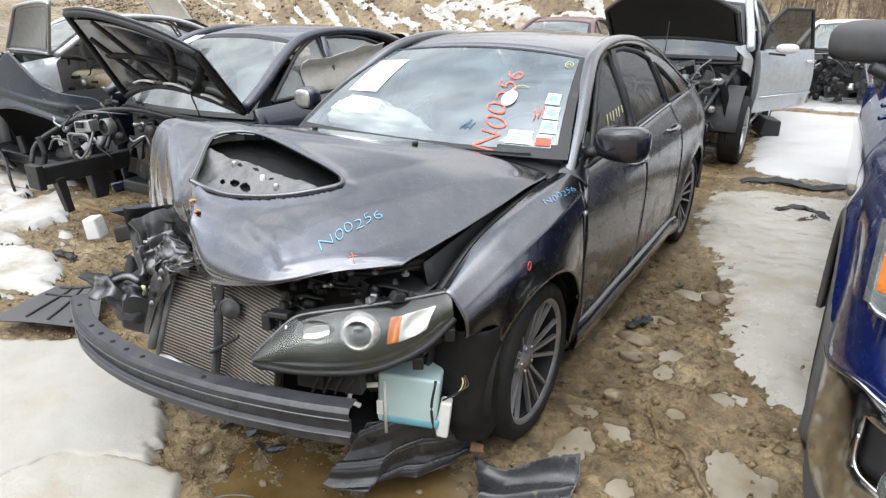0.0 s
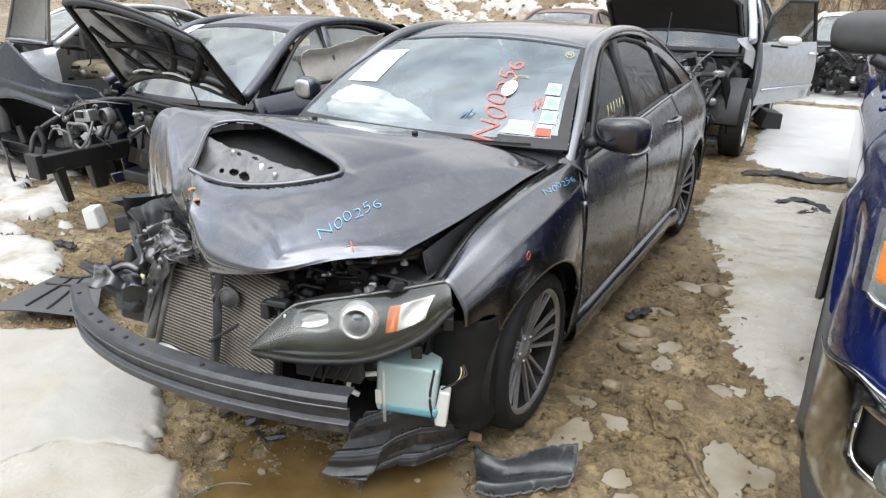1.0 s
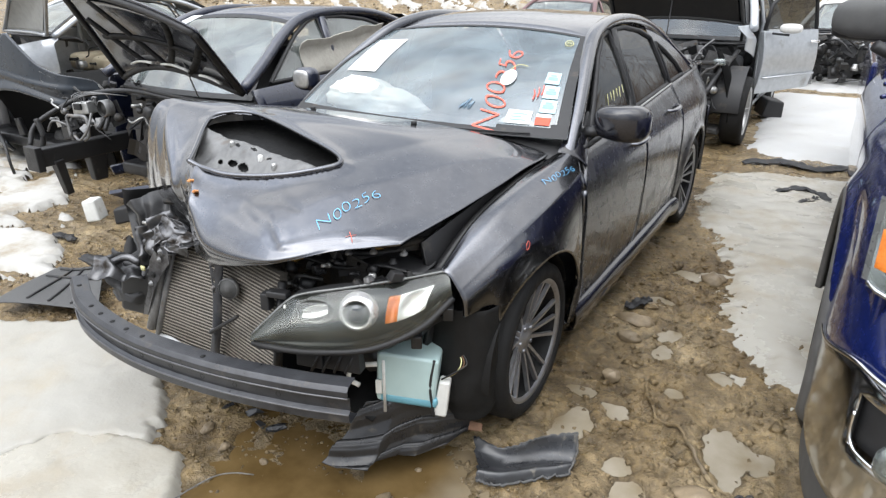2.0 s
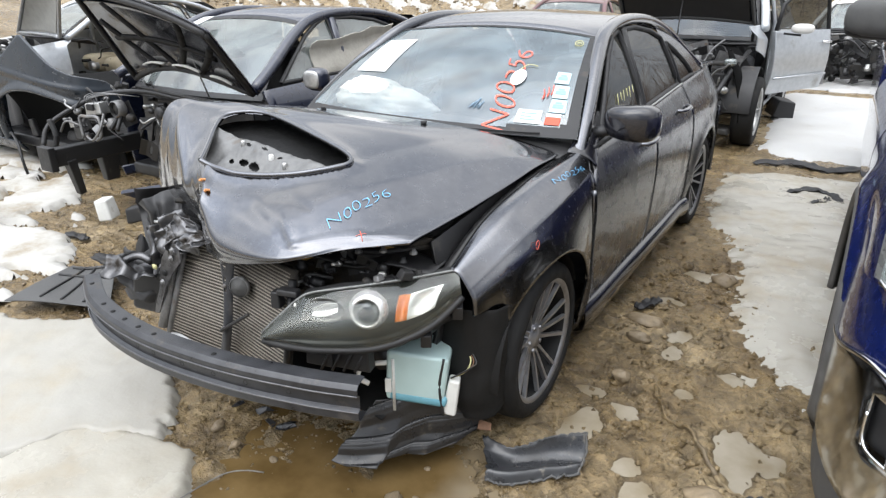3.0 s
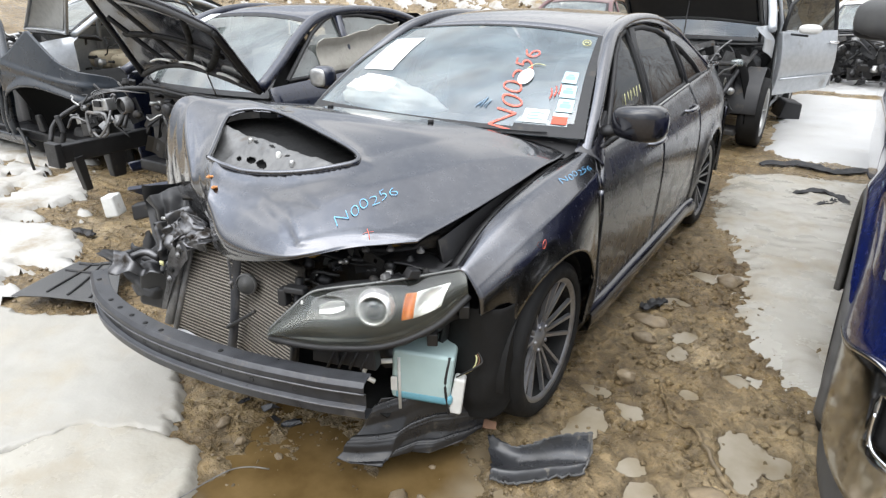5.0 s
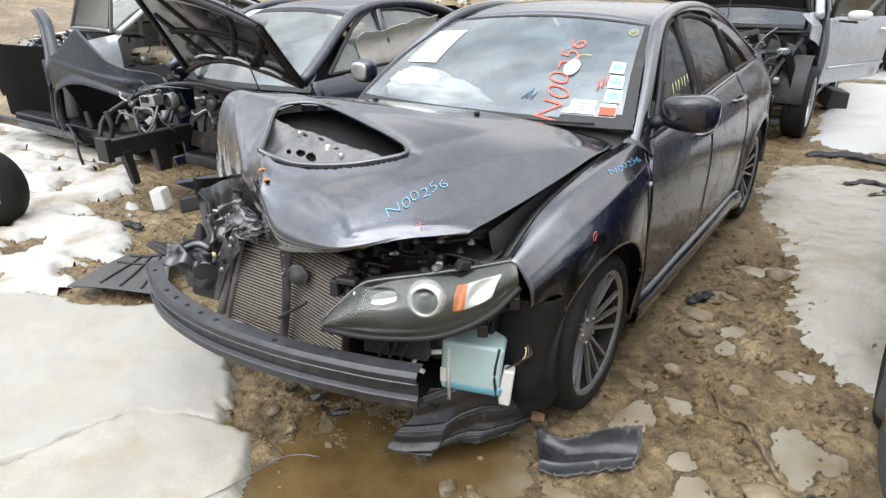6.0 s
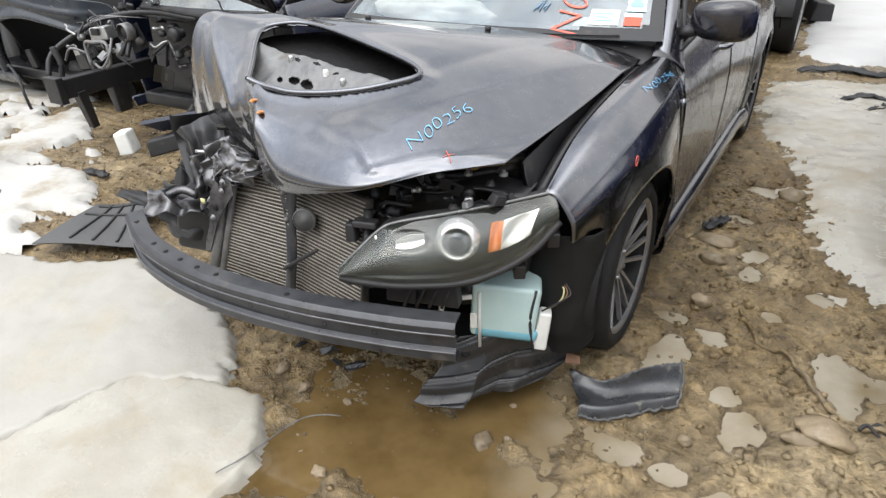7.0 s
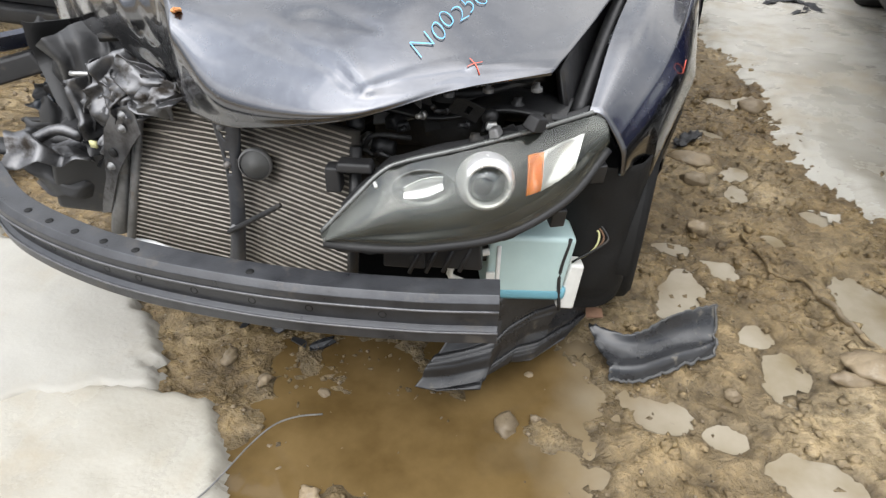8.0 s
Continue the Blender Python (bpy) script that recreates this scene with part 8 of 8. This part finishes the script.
part("wheel_well", sheet(bmesh.new(), lambda u, v: (0.60 - 0.12 * math.sin(3.1 * u) + 0.22 * v * v, 2.05 + 1.40 * u, 0.12 + 0.64 * v), 16, 8), shade_black, black_car, thick=0.02)
# Added cover that keeps sky light out of the wheel well
bm = bmesh.new()
sheet(bm, lambda u, v: (-0.78 + 1.54 * u, 2.15 + 1.25 * v, 0.80 - 0.06 * v + 0.015 * fbm(u * 6, v * 6)), 16, 12)
part("luggage_floor", bm, shade_black, black_car, "black panel added to shade the wheel well", thick=0.02)
for y, z, w in ((2.32, 0.40, 0.10), (3.10, 0.46, 0.16), (3.30, 0.36, 0.12)):
    bm = bmesh.new()
    box(bm, (0.74, y, z), (0.05, w, 0.16), (8, 5, 0), 0.8)
    part("wheel_well_bracket", bm, rail_paint, black_car, bevel=0.01)
steel = thing("steel_wheel", "black steel wheel with pale round vent holes lying upright in snow", "wheel", at=(-3.60, -0.46, -0.04), turn=38)
wob = bmesh.new()
lathe(wob, [(0.20, -0.10), (0.29, -0.10), (0.31, -0.06), (0.312, 0.0), (0.31, 0.06), (0.29, 0.095), (0.215, 0.09)], (0, 0, 0.31), "y", 36)
part("tyre", wob, rubber, steel)
wob = bmesh.new()
lathe(wob, [(0.215, -0.09), (0.20, -0.05), (0.19, -0.02), (0.12, -0.045), (0.05, -0.03), (0.001, -0.03)], (0, 0, 0.31), "y", 36)
part("rim", wob, rail_paint, steel)
for k in range(10):
    t = 2 * math.pi * k / 10
    bm = bmesh.new()
    lathe(bm, [(0.001, -0.002), (0.018, -0.001), (0.019, 0.01)], (0.155 * math.cos(t), -0.034, 0.31 + 0.155 * math.sin(t)), "y", 14)
    part("vent_hole", bm, snow_clean, steel)

# silver sedan far back with beige cabin and open hood, and a white one beside it
silver_car = thing("sedan", "silver sedan with missing doors, beige cabin and raised hood", "car", at=(-7.80, 2.30, 0), turn=-8)
shell(silver_car, paint_silver, (1.03, 1.05, 1.0), hood="none", doors=(0, 1, 1, 1), wheels=(1, 1, 1, 1), cloth=beige_cloth)


def at_silver(x, y, z):
    a, dx, dy = radians(-8), x + 7.80, y - 2.30
    return (dx * math.cos(a) + dy * math.sin(a), -dx * math.sin(a) + dy * math.cos(a), z)


hood_panel(silver_car, at_silver(-6.72, 2.45, 1.02), at_silver(-8.02, 2.58, 1.03), at_silver(-6.98, 2.30, 1.62), at_silver(-6.02, 2.20, 1.67), paint_silver, quilt_grey, 0.09, 0.06, False, frame_mat=paint_silver, label="raised hood with grey insulation")
bay(silver_car, 21, n=4, hoses=3)
clutter(silver_car, 22, (-0.55, -0.35, 0.78), (0.6, 0.3, 0.95), 30, 0.7, 1.3)
clutter(silver_car, 23, (0.3, 0.7, 0.35), (0.75, 1.3, 0.9), 16, 0.3, 1.5)
white_car = thing("wrecked_car", "white wreck cut behind its front, hood raised", "car", at=(-10.6, 7.0, 0))
for s in (1, -1):
    part("front_wing", wing(s, -0.43, 30, 16), paint_white, white_car, thick=0.012)
    make_wheel(white_car, (s * 0.782, 0.0, 0.314), s, 0.322, 0.219, 0.225, None, 5, 1)
bm = bmesh.new()
box(bm, (0, 0.45, 0.26), (1.4, 1.0, 0.10))
part("floor_pan", bm, rail_paint, white_car, bevel=0.02)
bm = bmesh.new()
sheet(bm, lambda u, v: (-0.66 + 1.32 * u, 0.42 + 0.03 * v, 0.30 + 0.62 * v), 8, 6)
part("firewall", bm, rail_paint, white_car, thick=0.02)
hood_panel(white_car, (0.70, 0.38, 0.92), (-0.60, 0.38, 0.98), (-0.72, -0.02, 1.90), (0.44, -0.02, 1.80), paint_white, paint_white, 0.06, 0.10, False, corner=0.16, frame_mat=paint_white)
bay(white_car, 5, n=4, hoses=3)
red_car = thing("hatchback", "dull reddish car with a roof rack behind the dark sedan", "car", at=(-2.75, 8.4, 0), turn=5)
shell(red_car, mat("faded_maroon_paint", (0.16, 0.06, 0.06), (0.10, 0.05, 0.05), 20, (0.3, 0.4), 0.2, 0, 60, 0.6), (0.98, 1.0, 0.94))
pale_car = thing("sedan", "pale wreck with its front torn off standing in snow", "car", at=(1.62, 10.9, 0), turn=-4)
shell(pale_car, paint_white, (1.0, 1.03, 0.92), wings=False, hood="none", wheels=(1, 0, 1, 1), drop=0.08)
bay(pale_car, 31, n=8, hoses=4)
clutter(pale_car, 32, (-0.6, -0.55, 0.12), (0.6, 0.1, 0.78), 90, 0.10, 1.6)


# ---- things lying about ----
clod_mat = mat("mud_clods", (0.27, 0.20, 0.115), (0.18, 0.13, 0.07), 30, (0.35, 0.8), 0, 0.4, 200)
scrap = thing("bumper_fragment", "torn black curved bumper fragment lying in the mud", "debris", at=(0, 0, 0))


SCRAP_ROWS = ([(0.842, -0.468, 0.002), (0.930, -0.436, 0.000), (1.030, -0.345, 0.004), (1.116, -0.272, 0.010)],
              [(0.838, -0.448, 0.034), (0.925, -0.415, 0.036), (1.022, -0.325, 0.034), (1.112, -0.254, 0.036)],
              [(0.812, -0.405, 0.026), (0.915, -0.372, 0.022), (1.012, -0.285, 0.020), (1.112, -0.222, 0.024)],
              [(0.782, -0.360, 0.036), (0.895, -0.338, 0.030), (0.995, -0.250, 0.032), (1.108, -0.190, 0.046)],
              [(0.752, -0.318, 0.058), (0.880, -0.325, 0.060), (0.980, -0.232, 0.084), (1.096, -0.160, 0.108)])
scrap_rows = [curve_pts(row, 41) for row in SCRAP_ROWS]


def scrap_pt(u, v):
    """A bumper corner on its back: a front flange, a hollow trough and a raised rear wall, torn at both ends."""
    i = round(u * 40)
    q = Vector(curve_pts([scrap_rows[m][i] for m in range(5)], 25)[round(v * 24)]) if v not in (0, 1) else Vector(scrap_rows[0 if v == 0 else 4][i])
    q.z += 0.0022 * fbm(u * 7, v * 5, 2, 2)
    if v in (0, 1) or u in (0, 1):
        q += Vector((0.009 * fbm(u * 19 + v, 3 + v * 9, 1), 0.009 * fbm(u * 19, 8 + v * 9, 1), 0.009 * fbm(u * 31, v * 9, 4)))
    return q


part("curved_panel", sheet(bmesh.new(), scrap_pt, 40, 24), plastic_scrap, scrap, thick=0.005)
bm = bmesh.new()
tube(bm, [scrap_pt(round(u * 40) / 40, 0.0) for u in np.linspace(0, 1, 41)], 0.006, 6, 0.8)
part("torn_edge", bm, plastic_grey, scrap, "scraped pale edge with chipped paint")

bm = bmesh.new()
tube(bm, [scrap_pt(1.0, k / 24) for k in range(25)], 0.0045, 6, 0.8)
part("torn_edge", bm, truck_trim, scrap, "chipped pale paint along the torn end")
bm = bmesh.new()
tube(bm, [scrap_pt(k / 40, 1.0) for k in range(14, 41)], 0.0035, 6, 0.8)
part("torn_edge", bm, plastic_grey, scrap)

splash_mat = thing("splash_panel", "flat ribbed black underbody panel lying on the snow", "debris", at=(0, 0, 0))
PC = [Vector((-1.93, -0.72, 0.070)), Vector((-1.38, -0.47, 0.075)), Vector((-1.78, -0.17, 0.10)), Vector((-2.03, -0.29, 0.085))]


def panel_pt(u, v, up=0.0):
    return PC[0].lerp(PC[1], u).lerp(PC[3].lerp(PC[2], u), v) + Vector((0, 0, up + 0.008 * math.sin(u * 5 + v * 3)))


part("panel", sheet(bmesh.new(), panel_pt, 20, 14), plastic_grey, splash_mat, thick=0.006)
for a, b in (((0.1, 0.70), (0.95, 0.70)), ((0.12, 0.92), (0.95, 0.92)), ((0.30, 0.10), (0.36, 0.95)), ((0.52, 0.08), (0.58, 0.95)), ((0.74, 0.08), (0.80, 0.95))):
    bm = bmesh.new()
    tube(bm, [panel_pt(a[0] + (b[0] - a[0]) * t, a[1] + (b[1] - a[1]) * t, 0.004) for t in np.linspace(0, 1, 8)], 0.008, 6, 0.8)
    part("rib", bm, plastic_black, splash_mat)
bm = bmesh.new()
blob(bm, (-1.80, -0.16, 0.11), (0.20, 0.05, 0.03), 0.4, 3, 2, 3)
part("turned_edge", bm, plastic_black, splash_mat)

cable = thing("mud_cable", "muddy cable trailing across the ground", "cable")
cpts = curve_pts([(1.20, 0.42), (1.235, 0.33), (1.30, 0.22), (1.40, 0.175), (1.455, 0.09), (1.52, -0.02), (1.60, -0.08), (1.72, -0.10)], 50)
bm = bmesh.new()
tube(bm, [(x, y, max(ground_z(x, y), -0.012) + 0.010 + 0.006 * math.sin(i * 0.7)) for i, (x, y) in enumerate(cpts)], 0.0085, 7)
part("sheath", bm, mud, cable)
bm = bmesh.new()
tube(bm, [(x, y, max(ground_z(x, y), -0.012) + 0.013 + 0.006 * math.sin(i * 0.7)) for i, (x, y) in enumerate(cpts)][26:37], 0.0088, 7)
part("bare_length", bm, stone_mat, cable, "pale bare length of the cable")
for k in range(3):
    bm = bmesh.new()
    x, y = 1.63 + 0.03 * k, -0.10 + 0.02 * math.sin(k * 2)
    tube(bm, curve_pts([(x, y, 0.0), (x + 0.02, y + 0.015, 0.018), (x + 0.045, y - 0.012, 0.016), (x + 0.07, y - 0.02, 0.003)], 16), 0.007, 7, r_end=0.004)
    part("plug_wire", bm, plastic_black, cable)

wire = thing("thin_wire", "thin bent pale wire sticking out of the snow edge", "wire")
bm = bmesh.new()
tube(bm, curve_pts([(0.155, -0.855, 0.004), (0.11, -0.895, 0.022), (0.07, -0.945, 0.030), (0.045, -1.02, 0.028), (0.03, -1.15, 0.034), (0.0, -1.25, 0.036)], 30), 0.0024, 6)
part("strand", bm, bare_metal, wire)


def flat_rubber(name, label, pts, w, seed):
    th = thing(name, label, "debris")
    n = len(pts)
    c = curve_pts(pts, 24)

    def f(u, v):
        x, y = c[min(round(u * 23), 23)]
        x2, y2 = c[min(round(u * 23) + 1, 23)] if u < 0.97 else (2 * x - c[22][0], 2 * y - c[22][1])
        d = Vector((x2 - x, y2 - y, 0)).normalized()
        s = Vector((-d.y, d.x, 0)) * w * 0.62 * (v - 0.5) * (0.4 + 0.7 * abs(fbm(u * 4, seed, 1)) + 0.4 * math.sin(math.pi * u))
        return Vector((x, y, ground_z(x, y) + 0.022 + 0.03 * abs(fbm(u * 5, v * 2, seed)))) + s
    part("strip", sheet(bmesh.new(), f, 23, 5), plastic_black, th, thick=0.008)
    return th


flat_rubber("rubber_strip", "torn black rubber strip on the ice", [(1.02, 4.62), (1.35, 4.80), (1.65, 4.70), (1.95, 4.92)], 0.30, 3.0)
flat_rubber("rubber_strip", "bent black rubber scrap on the ice", [(1.40, 3.70), (1.52, 3.86), (1.70, 3.80), (1.78, 3.62)], 0.13, 7.0)
flat_rubber("rubber_strip", "thin black rubber scrap on the ice", [(1.58, 3.50), (1.66, 3.60), (1.72, 3.70)], 0.10, 5.0)
flat_rubber("rubber_strip", "loop of black weatherstrip on the snow", [(1.40, 7.75), (1.55, 7.90), (1.75, 7.80), (2.1, 7.70)], 0.08, 9.0)
flat_rubber("rubber_strip", "small dark strip lying in the mud between wrecks", [(-2.78, 0.02), (-2.62, 0.08), (-2.5, 0.06)], 0.12, 2.0)
flat_rubber("rubber_strip", "black scrap below the sill of the sedan", [(0.93, 1.05), (0.98, 1.15), (1.02, 1.20)], 0.10, 4.0)


def shard(label, c, size, turn, seed):
    """A thin broken plate of black plastic with a torn outline, stuck in the mud."""
    th = thing("plastic_shard", label, "debris")
    r = Euler([radians(a) for a in turn]).to_matrix()
    rr = random.Random(seed)
    n = 9
    rim = [(math.cos(2 * math.pi * k / n) * size[0] * rr.uniform(0.55, 1.1), math.sin(2 * math.pi * k / n) * size[1] * rr.uniform(0.5, 1.1)) for k in range(n)]
    bm = bmesh.new()
    z = ground_z(c[0], c[1]) + 0.010
    outline(bm, [Vector((c[0], c[1], z)) + r @ Vector((a, b, 0.012 * math.sin(a * 60))) for a, b in rim], (0, 0, 0.005))
    part("plate", bm, plastic_scrap, th, smooth=False)


for k, (x, y, a, b, turn) in enumerate(((-0.14, -0.60, 0.060, 0.022, (25, -15, 20)), (-0.05, -0.63, 0.045, 0.018, (-20, 20, -35)), (0.02, -0.61, 0.050, 0.020, (35, 10, 60)), (-0.22, -0.64, 0.030, 0.012, (10, 30, 80)))):
    shard("broken black plastic shard in the mud below the bumper beam", (x, y), (a, b), turn, 70 + k)

STONES = [(1.262, 1.66, 0.065, 0.05, 0.04, 1), (1.535, -0.19, 0.085, 0.060, 0.030, 2), (1.475, -0.245, 0.050, 0.026, 0.022, 3), (0.61, -0.70, 0.03, 0.04, 0.02, 4), (0.625, -0.505, 0.013, 0.012, 0.010, 5),
          (-0.20, -0.76, 0.020, 0.034, 0.016, 7), (0.11, -0.77, 0.018, 0.014, 0.012, 8), (-0.06, -0.80, 0.016, 0.022, 0.012, 9), (0.23, -1.06, 0.026, 0.02, 0.014, 10),
          (1.17, -0.40, 0.022, 0.018, 0.018, 11), (1.02, 0.78, 0.06, 0.035, 0.03, 12), (1.00, 0.98, 0.10, 0.05, 0.035, 13), (1.05, 0.42, 0.04, 0.03, 0.028, 14), (-1.70, 0.95, 0.09, 0.05, 0.03, 15), (1.95, 1.6, 0.06, 0.05, 0.04, 16), (0.68, -0.66, 0.014, 0.012, 0.012, 17)]
for x, y, sx, sy, sz, sd in STONES:
    st = thing("stone", "pale wet stone half sunk in the mud", "stone", "stones in the mud")
    bm = bmesh.new()
    blob(bm, (x, y, ground_z(x, y) + sz * 0.35), (sx, sy, sz), 0.35, 1.4, sd, 3)
    part("rock", bm, stone_mat, st)

# loose gravel and clods, scattered
rnd = random.Random(5)


def gravel(name, label, n, spot, size, material, seed, sink=0.25):
    bm = bmesh.new()
    r = random.Random(seed)
    made = 0
    while made < n:
        x, y = spot(r)
        s = size(r)
        z = ground_z(x, y)
        vs = []
        turn = Euler((r.uniform(0, 6), r.uniform(0, 6), r.uniform(0, 6))).to_matrix()
        for d in ((1, 0, 0), (-0.9, 0.1, 0), (0, 0.8, 0.1), (0.1, -0.85, 0), (0, 0.1, 0.7), (0.1, 0, -0.7)):
            q = turn @ Vector(d) * s * r.uniform(0.7, 1.2)
            vs.append(bm.verts.new((x + q.x, y + q.y, z + s * sink + q.z * 0.7)))
        for f in ((0, 2, 4), (2, 1, 4), (1, 3, 4), (3, 0, 4), (2, 0, 5), (1, 2, 5), (3, 1, 5), (0, 3, 5)):
            bm.faces.new([vs[k] for k in f])
        made += 1
    return tagged(part(name, bm, material), label, "gravel", kind="stuff")


gravel_mat = mat("mixed_gravel", (0.24, 0.185, 0.12), (0.12, 0.09, 0.055), 40, (0.35, 0.75), 0, 0.2, 200)
gravel("gravel", "scattered small gravel in the mud", 5200, lambda r: (r.uniform(-0.9, 2.2), r.uniform(-1.6, 2.6)), lambda r: 0.0025 + 0.010 * r.random() ** 5, gravel_mat, 1)
gravel("mud_clods", "small clods of churned mud", 3000, lambda r: (r.uniform(-0.7, 1.9), r.uniform(-1.4, 2.6)), lambda r: 0.005 + 0.020 * r.random() ** 4, mud, 2, 0.0)
gravel("mud_clods", "lumps of churned mud in the wheel tracks", 700, lambda r: (r.uniform(0.86, 1.75), r.uniform(-0.8, 2.0)), lambda r: 0.008 + 0.030 * r.random() ** 3, mud, 12, 0.05)
gravel("mud_clods", "larger wet clods of churned mud beside the sedan", 220, lambda r: (r.gauss(1.25, 0.22), r.uniform(-0.9, 2.4)), lambda r: 0.008 + 0.024 * r.random() ** 3, mud, 9, 0.0)
gravel("gravel", "gravel and clods under the bumper beam", 900, lambda r: (r.gauss(-0.02, 0.26), r.gauss(-0.66, 0.14)), lambda r: 0.003 + 0.013 * r.random() ** 4, mud, 3, 0.1)
gravel("gravel", "gravelly mud between the wrecks", 5000, lambda r: (r.uniform(-3.6, -0.9), r.uniform(-0.7, 2.2)), lambda r: 0.004 + 0.018 * r.random() ** 4, gravel_mat, 4)
gravel("bank_rocks", "stones on the dirt bank", 9000, lambda r: (r.uniform(-26, 6), r.uniform(11.5, 19)), lambda r: 0.02 + 0.12 * r.random() ** 4, gravel_mat, 6)

# bare brush and saplings along the bank
brush_mat = mat("bare_twigs", (0.20, 0.135, 0.095), (0.12, 0.085, 0.065), 20, (0.7, 0.9))
brush_rnd = random.Random(14)
bm = bmesh.new()
for k in range(1900):
    x, y = brush_rnd.uniform(-1.0, 11), brush_rnd.uniform(13.6, 21)
    z = ground_z(x, y)
    h = brush_rnd.uniform(0.5, 1.3) if brush_rnd.random() < 0.94 else brush_rnd.uniform(2.0, 4.2)
    lean = Vector((brush_rnd.uniform(-0.25, 0.25), brush_rnd.uniform(-0.2, 0.2), 1)) * h
    a = Vector((x, y, z - 0.05))
    tube(bm, [a, a + lean * 0.5 + Vector((brush_rnd.uniform(-0.08, 0.08), 0, 0)), a + lean], brush_rnd.uniform(0.006, 0.014), 3, r_end=0.003, caps=False)
    for j in range(4):
        b = a + lean * brush_rnd.uniform(0.25, 0.9)
        tube(bm, [b, b + Vector((brush_rnd.uniform(-0.35, 0.35), brush_rnd.uniform(-0.2, 0.2), brush_rnd.uniform(0.3, 0.8)))], 0.005, 3, r_end=0.002, caps=False)
tagged(part("bare_brush", bm, brush_mat), "thicket of bare brown saplings on the bank", "brush", kind="stuff")
